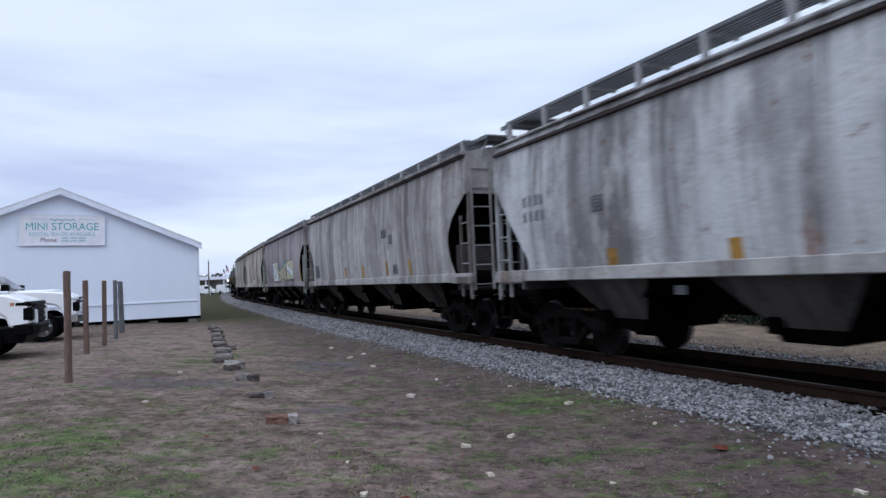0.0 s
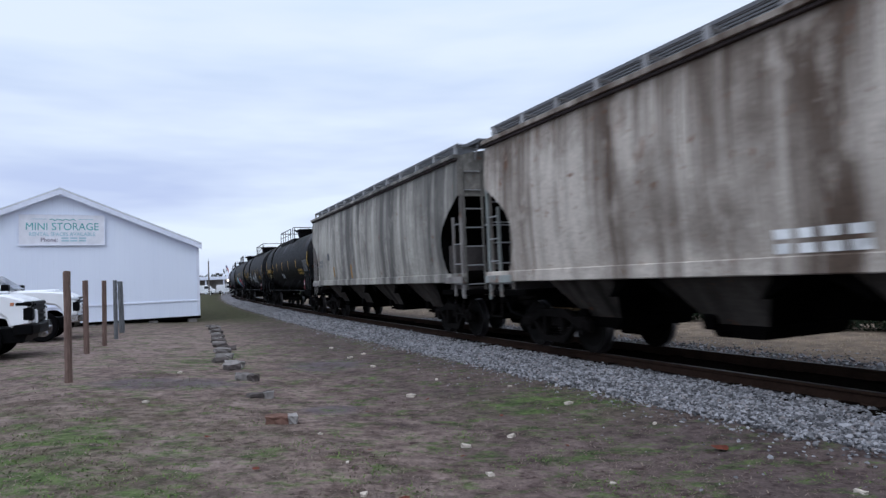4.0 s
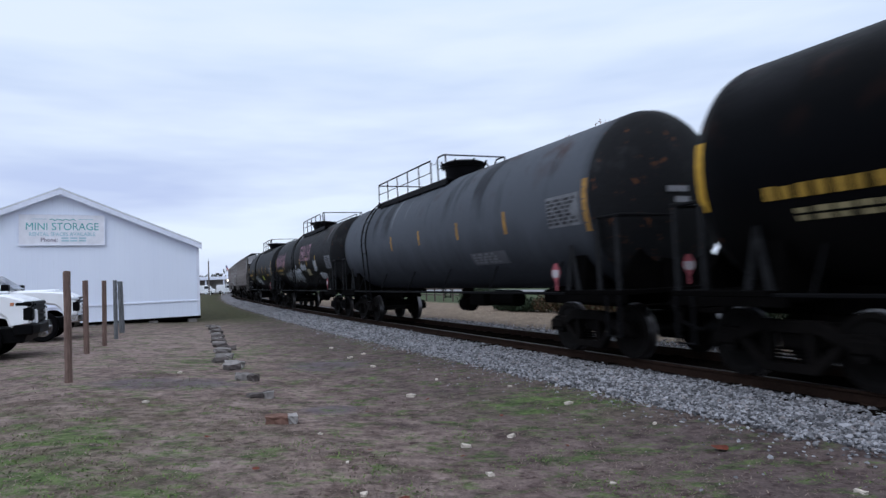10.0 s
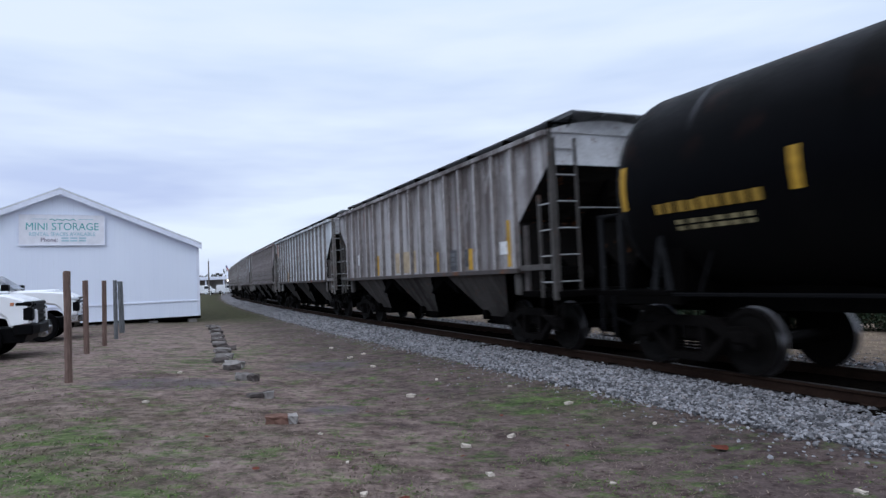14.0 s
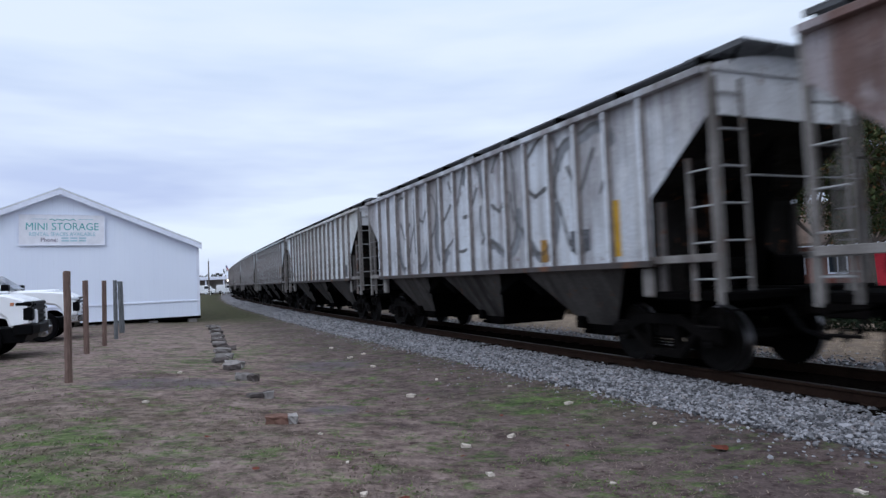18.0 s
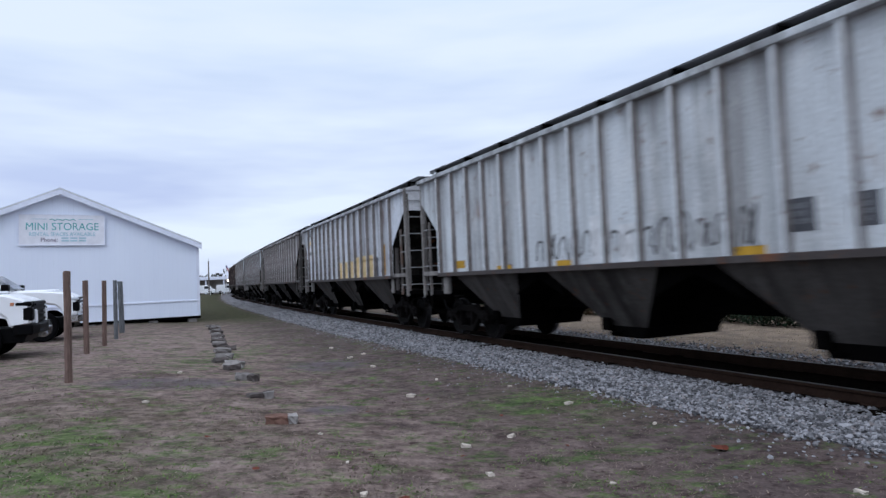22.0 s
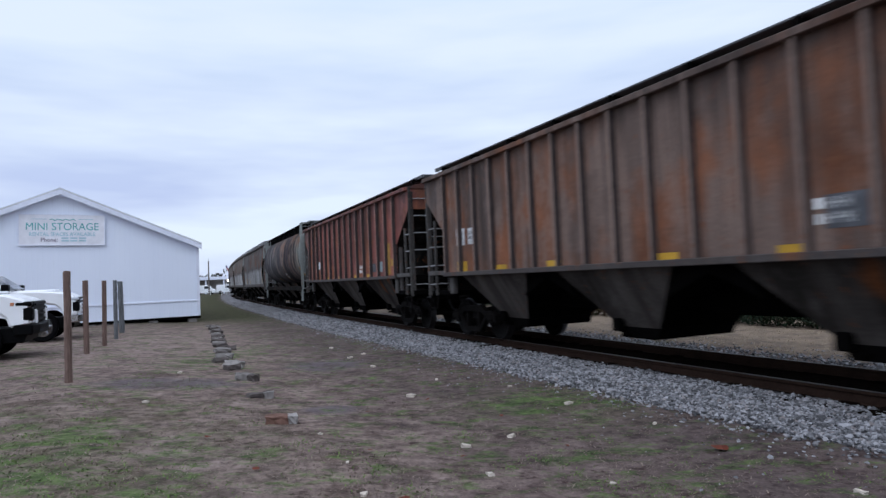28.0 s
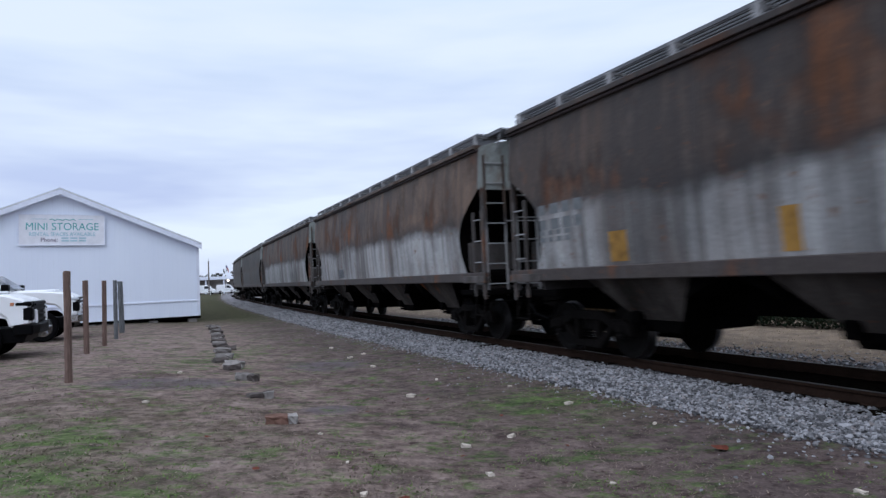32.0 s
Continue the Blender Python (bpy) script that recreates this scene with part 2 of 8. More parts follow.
def ground_z(x, y):
    u = beyond(x, y)
    s = (np.arctan2(np.asarray(y) - CENTRE_Y, CENTRE_X - np.asarray(x)) - HEADING) * RADIUS
    t = np.clip((-u - 4.5) / 5.5, 0, 1)
    z = -0.07 + 0.27 * t * t * (3 - 2 * t)
    bed = np.clip((np.where(u < 0, bed_edge(s), 2.3) - np.abs(u)) / 0.9, 0, 1)
    x, y = np.asarray(x, float), np.asarray(y, float)
    fade = np.clip(1 - np.hypot(x, y) / 60, 0, 1)
    z = z + fade * (0.018 * np.sin(x * 0.9 + 1.3 * np.sin(y * 0.5)) * np.sin(y * 0.7 + 0.4) + 0.010 * np.sin(x * 2.7 + y * 1.9))
    # the lot dips a little towards the storage building
    dip = np.clip((y - 23.0) / 5.0, 0, 1) * np.clip((-u - 5.0) / 3.0, 0, 1)
    return z - 0.16 * bed - 0.13 * dip * dip * (3 - 2 * dip)


def graded(reach, near, step):
    out, p, d = [0.0], 0.0, step
    while p < reach:
        d = step if p < near else d * 1.22
        p += d
        out.append(p)
    return np.array([-v for v in out[:0:-1]] + out)


def ground_material():
    m = Nodes("dry_grass_ground")
    fine = m.noise(34, 5, rough=0.7)
    tuft = m.noise(6.5, 5, rough=0.70)
    mid = m.noise(1.7, 6, rough=0.68)
    wide = m.noise(0.5, 4, rough=0.6)
    u = m.side()
    ragged = m.math("ADD", u, m.math("MULTIPLY", m.math("SUBTRACT", mid, 0.5), 2.2))

    def two(a, b):
        return m.mix(m.span(m.math("ADD", m.math("MULTIPLY", fine, 0.30), m.math("MULTIPLY", tuft, 0.70)), 0.36, 0.64), a, b)

    # thatch of dead grass: buff, with brown and pale patches
    c = two((0.135, 0.102, 0.082), (0.40, 0.315, 0.25))
    c = m.mix(m.span(mid, 0.51, 0.60, 0, 0.75), c, two((0.060, 0.041, 0.035), (0.205, 0.142, 0.116)))
    c = m.mix(m.span(mid, 0.44, 0.36, 0, 0.55), c, two((0.26, 0.21, 0.165), (0.52, 0.43, 0.34)))
    c = m.mix(m.math("MULTIPLY", m.spot(-8.0, 17.5, 6.0, 9.0), 0.7), c, two((0.22, 0.172, 0.138), (0.50, 0.40, 0.325)))
    # trodden brown earth in a band along the stones
    near_track = m.math("MULTIPLY", m.span(ragged, -6.4, -4.3), m.span(ragged, 2.6, 2.0))
    c = m.mix(m.math("MULTIPLY", near_track, m.span(wide, 0.3, 0.6, 0.5, 0.9)), c, two((0.052, 0.041, 0.036), (0.195, 0.155, 0.134)))
    # grey bare spots in the lot
    bare = two((0.135, 0.115, 0.112), (0.215, 0.188, 0.182))
    spots = m.math("MAXIMUM", m.spot(-4.4, 10.1, 1.7, 0.9), m.math("MAXIMUM", m.spot(-2.45, 12.9, 1.1, 1.2), m.spot(-1.5, 8.2, 0.55, 0.5)))
    c = m.mix(m.math("MULTIPLY", m.span(m.math("ADD", spots, m.math("SUBTRACT", mid, 0.5)), 0.2, 0.7), 0.85), c, bare)
    # dark rotten leaves, and thin places where damp earth shows
    rot = m.noise(6.5, 4, stretch=(1, 1.3, 1), rough=0.65)
    c = m.mix(m.span(rot, 0.57, 0.66, 0, 0.8), c, (0.052, 0.031, 0.026))
    thin = m.noise(1.3, 6, rough=0.75)
    c = m.mix(m.span(thin, 0.50, 0.60, 0, 0.6), c, two((0.045, 0.036, 0.030), (0.17, 0.135, 0.11)))
    # an olive wash of low growth over the rise
    wash = m.math("MULTIPLY", m.math("MAXIMUM", m.spot(-4.6, 5.6, 4.6, 4.2), m.spot(1.25, 8.35, 2.0, 1.9)), m.span(mid, 0.40, 0.56))
    c = m.mix(m.math("MULTIPLY", wash, 0.5), c, two((0.060, 0.066, 0.032), (0.19, 0.19, 0.095)))
    # low green weeds in clumps, thick in a few places
    patch = m.noise(2.7, 6, stretch=(0.8, 1.25, 1), rough=0.78)
    lush = m.math("MAXIMUM", m.spot(-3.8, 5.0, 2.4, 2.6), m.math("MAXIMUM", m.spot(1.25, 8.35, 1.1, 1.2), m.math("MAXIMUM", m.spot(-5.1, 14.2, 0.9, 3.6), m.math("MULTIPLY", m.spot(1.6, 5.4, 2.4, 1.2), 0.3))))
    grown = m.span(m.math("ADD", patch, m.math("MULTIPLY", lush, 0.10)), 0.52, 0.64, 0, 0.85)
    green = m.mix(m.span(tuft, 0.36, 0.64), (0.040, 0.072, 0.022), (0.17, 0.26, 0.075))
    c = m.mix(grown, c, green)
    # a strip of olive grass between the building and the stones
    strip_far = m.math("MULTIPLY", m.span(m.axis("Y"), 27.0, 33.0), m.math("MULTIPLY", m.span(ragged, -11.0, -9.0), m.span(ragged, -2.8, -3.6)))
    c = m.mix(m.math("MULTIPLY", strip_far, m.span(mid, 0.3, 0.6, 0.95, 0.7)), c, two((0.034, 0.040, 0.014), (0.105, 0.115, 0.045)))
    # pale verge, then a green lawn, beyond the track
    c = m.mix(m.span(ragged, 2.0, 2.9), c, m.mix(m.span(mid, 0.42, 0.60), two((0.25, 0.195, 0.125), (0.40, 0.325, 0.22)), two((0.15, 0.12, 0.085), (0.27, 0.22, 0.155))))
    c = m.mix(m.span(ragged, 8.2, 9.0), c, two((0.05, 0.068, 0.03), (0.12, 0.155, 0.075)))
    c = m.mix(1.0, c, (0.655, 0.635, 0.72), "MULTIPLY")
    return m.finish(c, 0.95, m.math("ADD", m.math("MULTIPLY", fine, 0.5), m.math("MULTIPLY", tuft, 1.2)), 0.018, spec=0.05)


def ballast_material():
    m = Nodes("grey_ballast")
    vor = m.add("ShaderNodeTexVoronoi", {"Vector": m.coords(), "Scale": 22.0})
    k = m.span(vor.outputs["Color"], 0, 1, 0.0, 1.0)
    c = m.mix(k, (0.07, 0.068, 0.074), (0.34, 0.335, 0.36))
    c = m.mix(m.span(m.noise(0.8, 4), 0.5, 0.7, 0, 0.5), c, (0.10, 0.075, 0.06))
    # the shade under the train, put into the colour of stones round the rails
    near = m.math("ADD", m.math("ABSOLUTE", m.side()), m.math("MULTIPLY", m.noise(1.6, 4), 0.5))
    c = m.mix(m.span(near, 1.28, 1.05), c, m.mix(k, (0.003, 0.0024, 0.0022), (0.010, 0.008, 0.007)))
    return m.finish(c, 0.95, vor.outputs["Distance"], -0.03, spec=0.0)


M["ground"] = ground_material()
M["ballast"] = ballast_material()

gx, gy = graded(1600, 34, 0.5), graded(1600, 34, 0.5)
X, Y = np.meshgrid(gx, gy)
Z = ground_z(X, Y)
nx = len(gx)
quads = [(j * nx + i, j * nx + i + 1, (j + 1) * nx + i + 1, (j + 1) * nx + i) for j in range(len(gy) - 1) for i in range(nx - 1)]
ground = from_arrays("ground", np.c_[X.ravel(), Y.ravel(), Z.ravel()], quads, M["ground"])
smooth(ground)
tagged(ground, "patchy dry winter grass with bare earth and green tufts", "ground", kind="structure")

S_NEAR, S_FAR = -440, 560


def strip(name, profile, mat, s0, s1, step, wobble=0.0):
    """A band along the track with the cross section given as (side, height) pairs."""
    rng = np.random.default_rng(5)
    ss = np.arange(s0, s1 + 0.1, step)
    verts, faces, n = [], [], len(profile)
    for s in ss:
        for side, z in profile:
            if wobble and side < -1.4:
                side += 2.87 - float(bed_edge(s))
            x, y, _ = track(s, side + wobble * rng.normal())
            verts.append((x, y, z + 0.12 * wobble * rng.normal()))
    for i in range(len(ss) - 1):
        for k in range(n - 1):
            a = i * n + k
            faces.append((a, a + 1, a + n + 1, a + n))
    return from_arrays(name, verts, faces, mat)


BED = RAIL - 0.185
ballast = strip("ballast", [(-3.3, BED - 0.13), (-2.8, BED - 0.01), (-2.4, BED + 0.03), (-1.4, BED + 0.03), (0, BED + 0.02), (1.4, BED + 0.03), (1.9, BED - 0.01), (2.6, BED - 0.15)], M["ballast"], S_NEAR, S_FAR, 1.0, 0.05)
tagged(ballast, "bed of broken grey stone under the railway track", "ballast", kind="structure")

RAIL_PROFILE = [(-0.07, -0.180), (-0.07, -0.166), (-0.012, -0.150), (-0.010, -0.050), (-0.036, -0.038), (-0.036, -0.006)]
RAIL_HEAD = [(-0.036, -0.006), (-0.028, 0.0), (0.028, 0.0), (0.036, -0.006)]
rail_pair = []
for side in (-GAUGE, GAUGE):
    left = [(side + a, RAIL + z) for a, z in RAIL_PROFILE]
    right = [(side - a, RAIL + z) for a, z in reversed(RAIL_PROFILE)]
    web = strip("rail", left, M["rail_steel"], S_NEAR, S_FAR, 4.0)
    web.data.name = "rail"
    other = strip("rail_side", right, M["rail_steel"], S_NEAR, S_FAR, 4.0)
    other.parent = web
    head = strip("rail_head", [(side + a, RAIL + z) for a, z in RAIL_HEAD], M["rail_head"], S_NEAR, S_FAR, 4.0)
    head.parent = web
    tagged(head, "worn bright running surface of the rail")
    tagged(web, "rusty brown steel rail with a worn bright head", "rail", "rails of the track", "structure")

bm = B()
box(bm, -1.3, 1.3, -0.115, 0.115, -0.09, 0.09, 0.012)
tie_mesh = bpy.data.meshes.new("railroad_tie")
bm.to_mesh(tie_mesh)
bm.free()
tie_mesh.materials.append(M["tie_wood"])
ties = empty("tie_row")
tagged(ties, "row of dark weathered wooden ties under the rails", "railroad ties", kind="structure")
rng = np.random.default_rng(8)
for i in range(230):
    s = -6 + i * 0.53
    x, y, th = track(s, rng.normal() * 0.03)
    o = new("railroad_tie", tie_mesh)
    o.parent = ties
    o.matrix_basis = pose(x, y, BED - 0.055 + rng.normal() * 0.008, 0, 0, -math.degrees(th) + rng.normal() * 0.8)

# ---- the freight train ----
def sheet_loft(levels):
    """A closed body from levels of (height, half width, half length)."""
    bm = B()
    rings = []
    for z, w, e in levels:
        rings.append([bm.verts.new(p) for p in ((-e, -w, z), (e, -w, z), (e, w, z), (-e, w, z))])
    bm.faces.new(rings[0][::-1])
    bm.faces.new(rings[-1])
    for a, b in zip(rings, rings[1:]):
        for i in range(4):
            bm.faces.new((a[i], a[(i + 1) % 4], b[(i + 1) % 4], b[i]))
    bmesh.ops.recalc_face_normals(bm, faces=bm.faces)
    return bm


WHEEL = 0.457


def wheelset_mesh():
    bm = B()
    prof = [(0.0, 0.10), (0.10, 0.10), (0.12, 0.035), (0.30, 0.03), (0.38, 0.05), (WHEEL, 0.065)]
    for side in (-1, 1):
        n = 28
        rings = []
        for r, w in [(0.10, 0.09), (0.14, 0.05), (0.34, 0.045), (0.39, 0.068), (WHEEL, 0.068), (WHEEL + 0.0, -0.045), (WHEEL + 0.028, -0.05), (WHEEL + 0.028, -0.075), (0.39, -0.075), (0.34, -0.045), (0.14, -0.05), (0.10, -0.09)]:
            rings.append([bm.verts.new((r * math.cos(2 * math.pi * i / n), side * (GAUGE + w), r * math.sin(2 * math.pi * i / n))) for i in range(n)])
        for a, b in zip(rings, rings[1:]):
            for i in range(n):
                bm.faces.new((a[i], a[(i + 1) % n], b[(i + 1) % n], b[i]))
    rod(bm, (0, -1.02, 0), (0, 1.02, 0), 0.085, 12)
    # bearing cap bolts, so that the turning shows
    for side in (-1, 1):
        rod(bm, (0, side * 0.92, 0), (0, side * 1.06, 0), 0.11, 12)
        for k in range(3):
            a = 2 * math.pi * k / 3
            rod(bm, (0.06 * math.cos(a), side * 1.06, 0.06 * math.sin(a)), (0.06 * math.cos(a), side * 1.085, 0.06 * math.sin(a)), 0.018, 6)
    bmesh.ops.recalc_face_normals(bm, faces=bm.faces)
    return bm


def build_truck(car, x, wheel_ob):
    """A two-axle truck under the car at x; returns its wheelsets."""
    bm = B()
    box(bm, x - 0.19, x + 0.19, -0.98, 0.98, 0.42, 0.72, 0.03)
    rod(bm, (x, 0, 0.7), (x, 0, 0.9), 0.28, 14)
    bolster = part("bolster", bm, M["truck_steel"], car)
    frame_line = [(-1.16, 0.36), (-1.16, 0.58), (-0.98, 0.68), (-0.70, 0.66), (-0.42, 0.78), (0.42, 0.78), (0.70, 0.66), (0.98, 0.68), (1.16, 0.58), (1.16, 0.36), (0.98, 0.42), (0.72, 0.44), (0.36, 0.16), (-0.36, 0.16), (-0.72, 0.44), (-0.98, 0.42)]
    for side in (-1, 1):
        bm = B()
        hole = 0.0
        # upper arm, lower arm and columns of the cast frame
        y0, y1 = side * 0.93, side * 1.07
        slab(bm, [(x + a, b) for a, b in [(-1.16, 0.38), (-1.16, 0.58), (-0.98, 0.68), (-0.70, 0.66), (-0.42, 0.80), (0.42, 0.80), (0.70, 0.66), (0.98, 0.68), (1.16, 0.58), (1.16, 0.38), (0.95, 0.50), (0.66, 0.52), (0.40, 0.64), (-0.40, 0.64), (-0.66, 0.52), (-0.95, 0.50)]], "y", y0, y1, 0.012)
        slab(bm, [(x + a, b) for a, b in [(-0.72, 0.54), (-0.62, 0.40), (-0.36, 0.15), (0.36, 0.15), (0.62, 0.40), (0.72, 0.54), (0.62, 0.54), (0.30, 0.27), (-0.30, 0.27), (-0.62, 0.54)]], "y", y0, y1, 0.012)
        for sx in (-0.33, 0.25):
            box(bm, x + sx, x + sx + 0.08, y0, y1, 0.25, 0.68)
        part("side_frame", bm, M["truck_steel"], bolster)
        for sx in (-0.14, 0.0, 0.14):
            bm = B()
            bent(bm, [(x + sx + 0.05 * math.cos(k * 1.05), side * 1.0 + 0.05 * math.sin(k * 1.05), 0.28 + k * 0.0075) for k in range(25)], 0.012, 4)
            part("coil_spring", bm, M["under_black"], bolster)
        for sx in (-0.89, 0.89):
            bm = B()
            box(bm, x + sx - 0.13, x + sx + 0.13, side * 0.90, side * 1.10, 0.44, 0.62, 0.03)
            part("bearing_adapter", bm, M["truck_steel"], bolster)
    made = []
    for sx in (-0.89, 0.89):
        made.append(shared("wheelset", wheel_ob, car, Matrix.Translation((x + sx, 0, WHEEL))))
    return made


def build_coupler(car, end, half):
    bm = B()
    box(bm, end * (half - 1.0), end * (half - 0.22), -0.10, 0.10, 0.80, 0.96, 0.02)
    slab(bm, [(end * (half - 0.26), -0.14), (end * (half + 0.02), -0.16), (end * (half + 0.03), 0.02), (end * (half - 0.06), 0.15), (end * (half - 0.26), 0.14)], "z", 0.76, 1.02, 0.02)
    part("coupler", bm, M["truck_steel"], car)
    bm = B()
    bent(bm, [(end * (half - 0.6), -0.42, 0.95), (end * (half - 0.35), -0.40, 0.62), (end * (half - 0.1), -0.25, 0.50), (end * (half + 0.02), -0.1, 0.62)], 0.03, 6)
    part("air_hose", bm, M["rubber"], car)
    bm = B()
    rod(bm, (end * (half - 0.62), -1.35, 0.92), (end * (half - 0.62), 0.1, 0.92), 0.016, 6)
    rod(bm, (end * (half - 0.62), -1.35, 0.92), (end * (half - 0.58), -1.42, 0.66), 0.016, 6)
    part("uncoupling_lever", bm, M["truck_steel"], car)


def ladder(car, mat, x0, x1, y, z0, z1, rungs, r=0.014, name="ladder"):
    """A ladder on a car's side: one stile carries the other and the rungs."""
    bm = B()
    box(bm, x0 - 0.02, x0 + 0.02, y - 0.03, y + 0.03, z0, z1)
    stile = part(name, bm, mat, car)
    shared("ladder_side", stile, stile, Matrix.Translation((x1 - x0, 0, 0)))
    bm = B()
    rod(bm, (x0, y, 0), (x1, y, 0), r, 6)
    rung = part("rung", bm, M["bracket_grey"], stile)
    for i in range(rungs):
        lift = Matrix.Translation((0, 0, z0 + (z1 - z0) * (i + 0.6) / rungs))
        if i == 0:
            rung.matrix_basis = lift
        else:
            shared("rung", rung, stile, lift)
    return stile


def end_ladder(car, mat, x, y0, y1, z0, z1, rungs):
    bm = B()
    box(bm, x - 0.02, x + 0.02, y0 - 0.02, y0 + 0.02, z0, z1)
    stile = part("end_ladder", bm, mat, car)
    shared("ladder_side", stile, stile, Matrix.Translation((0, y1 - y0, 0)))
    bm = B()
    rod(bm, (x, y0, 0), (x, y1, 0), 0.014, 6)
    rung = part("rung", bm, M["bracket_grey"], stile)
    for i in range(rungs):
        lift = Matrix.Translation((0, 0, z0 + (z1 - z0) * (i + 0.6) / rungs))
        if i == 0:
            rung.matrix_basis = lift
        else:
            shared("rung", rung, stile, lift)
    return stile


def hopper_bays(car, mat, count, half, top, floor):
    """Tapering discharge hoppers: grimy side sheets, slope sheets facing fore and aft painted near-black for shade."""
    pitch = 2 * half / count
    for i in range(count):
        c = -half + pitch * (i + 0.5)
        reach = pitch * 0.365
        bm = B()
        ring0 = [bm.verts.new(p) for p in ((c - reach, -1.44, top), (c + reach, -1.44, top), (c + reach, 1.44, top), (c - reach, 1.44, top))]
        ring1 = [bm.verts.new(p) for p in ((c - 0.46, -0.82, floor), (c + 0.46, -0.82, floor), (c + 0.46, 0.82, floor), (c - 0.46, 0.82, floor))]
        faces = [bm.faces.new(ring0), bm.faces.new(ring1[::-1])]
        for k in range(4):
            faces.append(bm.faces.new((ring0[k], ring0[(k + 1) % 4], ring1[(k + 1) % 4], ring1[k])))
        bmesh.ops.recalc_face_normals(bm, faces=bm.faces)
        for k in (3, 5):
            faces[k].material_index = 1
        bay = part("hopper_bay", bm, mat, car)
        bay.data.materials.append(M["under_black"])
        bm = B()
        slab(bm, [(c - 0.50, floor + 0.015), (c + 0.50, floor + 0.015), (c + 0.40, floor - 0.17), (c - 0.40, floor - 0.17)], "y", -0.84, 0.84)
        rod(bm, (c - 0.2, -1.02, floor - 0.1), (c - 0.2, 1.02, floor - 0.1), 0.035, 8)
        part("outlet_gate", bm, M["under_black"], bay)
        bm = B()
        box(bm, c - 0.50, c - 0.30, -1.00, -0.86, floor - 0.06, floor + 0.16, 0.02)
        part("gate_lock", bm, M["under_black"], bay)
    # the ridges between the bays, back under the floor
    for i in range(count - 1):
        c = -half + pitch * (i + 1)
        gap = pitch * 0.135
        bm = B()
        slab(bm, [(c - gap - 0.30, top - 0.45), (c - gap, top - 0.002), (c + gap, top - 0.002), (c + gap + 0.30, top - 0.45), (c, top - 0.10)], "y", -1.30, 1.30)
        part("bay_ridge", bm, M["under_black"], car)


def running_boards(car, mat, half, z, inner, outer, posts, roof_z, bracket="bracket_grey", slats=1):
    for side in (-1, 1):
        bm = B()
        n = max(2, posts)
        if slats == 1:
            box(bm, -half, half, side * inner, side * outer, z - 0.035, z, 0.008)
        else:
            box(bm, -half, half, side * (outer - 0.03), side * outer, z - 0.05, z + 0.004)
        board = part("running_board", bm, mat, car)
        slat = None
        for k in range(slats if slats > 1 else 0):
            place = Matrix.Translation((0, side * (inner + (outer - inner - 0.03) * (k + 0.25) / slats), 0))
            if slat is None:
                bm = B()
                box(bm, -half, half, -0.02, 0.02, z - 0.035, z)
                slat = part("slat", bm, mat, board)
                slat.matrix_basis = place
            else:
                shared("slat", slat, board, place)
        for i in range(n):
            x = -half + 0.15 + (2 * half - 0.3) * i / (n - 1)
            bm = B()
            box(bm, x - 0.05, x + 0.05, side * outer - 0.03, side * outer + 0.03, roof_z - 0.02, z - 0.03)
            box(bm, x - 0.03, x + 0.03, side * inner, side * outer, z - 0.075, z - 0.032)
            part("board_bracket", bm, M[bracket], board)
    for end in (-1, 1):
        bm = B()
        for k in range(9):
            x = half - 0.50 + 0.115 * k
            box(bm, end * x, end * (x + 0.085), -1.1, 1.1, z + 0.004, z + 0.034)
        for y in (-1.1, -0.4, 0.36, 1.06):
            box(bm, end * (half - 0.50), end * (half + 0.505), y, y + 0.04, z - 0.05, z + 0.002)
        grating = part("end_platform_grating", bm, mat, car)
        for y in (-1.04, 1.04):
            bm = B()
            rod(bm, (end * (half + 0.40), y, z - 0.05), (end * (half + 0.16), y, roof_z - 0.12), 0.02, 6)
            part("grating_bracket", bm, M[bracket], grating)


def roof_hatches(car, mat, half, count, z):
    for i in range(count):
        c = -half + (2 * half) * (i + 0.5) / count
        bm = B()
        box(bm, c - half / count * 0.8, c + half / count * 0.8, -0.30, 0.30, z - 0.06, z + 0.10, 0.03)
        part("roof_hatch", bm, mat, car)


def brake_gear(car, mat, end, half, z):
    bm = B()
    n = 20
    rod(bm, (end * (half - 0.75), 0.55, z), (end * (half - 0.9), 0.55, z), 0.03, 8)
    pts = [(end * (half - 0.74), 0.55 + 0.27 * math.cos(2 * math.pi * i / n), z + 0.27 * math.sin(2 * math.pi * i / n)) for i in range(n + 1)]
    bent(bm, pts, 0.016, 5)
    for k in range(3):
        a = 2 * math.pi * k / 3
        rod(bm, (end * (half - 0.74), 0.55, z), (end * (half - 0.74), 0.55 + 0.27 * math.cos(a), z + 0.27 * math.sin(a)), 0.012, 5)
    part("brake_wheel", bm, mat, car)


def running_gear(car, half, at, wheel_ob, deep=0.30):
    bm = B()
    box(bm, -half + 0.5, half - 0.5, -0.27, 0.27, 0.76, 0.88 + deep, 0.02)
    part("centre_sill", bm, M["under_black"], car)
    for end in (-1, 1):
        build_coupler(car, end, half)
        build_truck(car, end * at, wheel_ob)


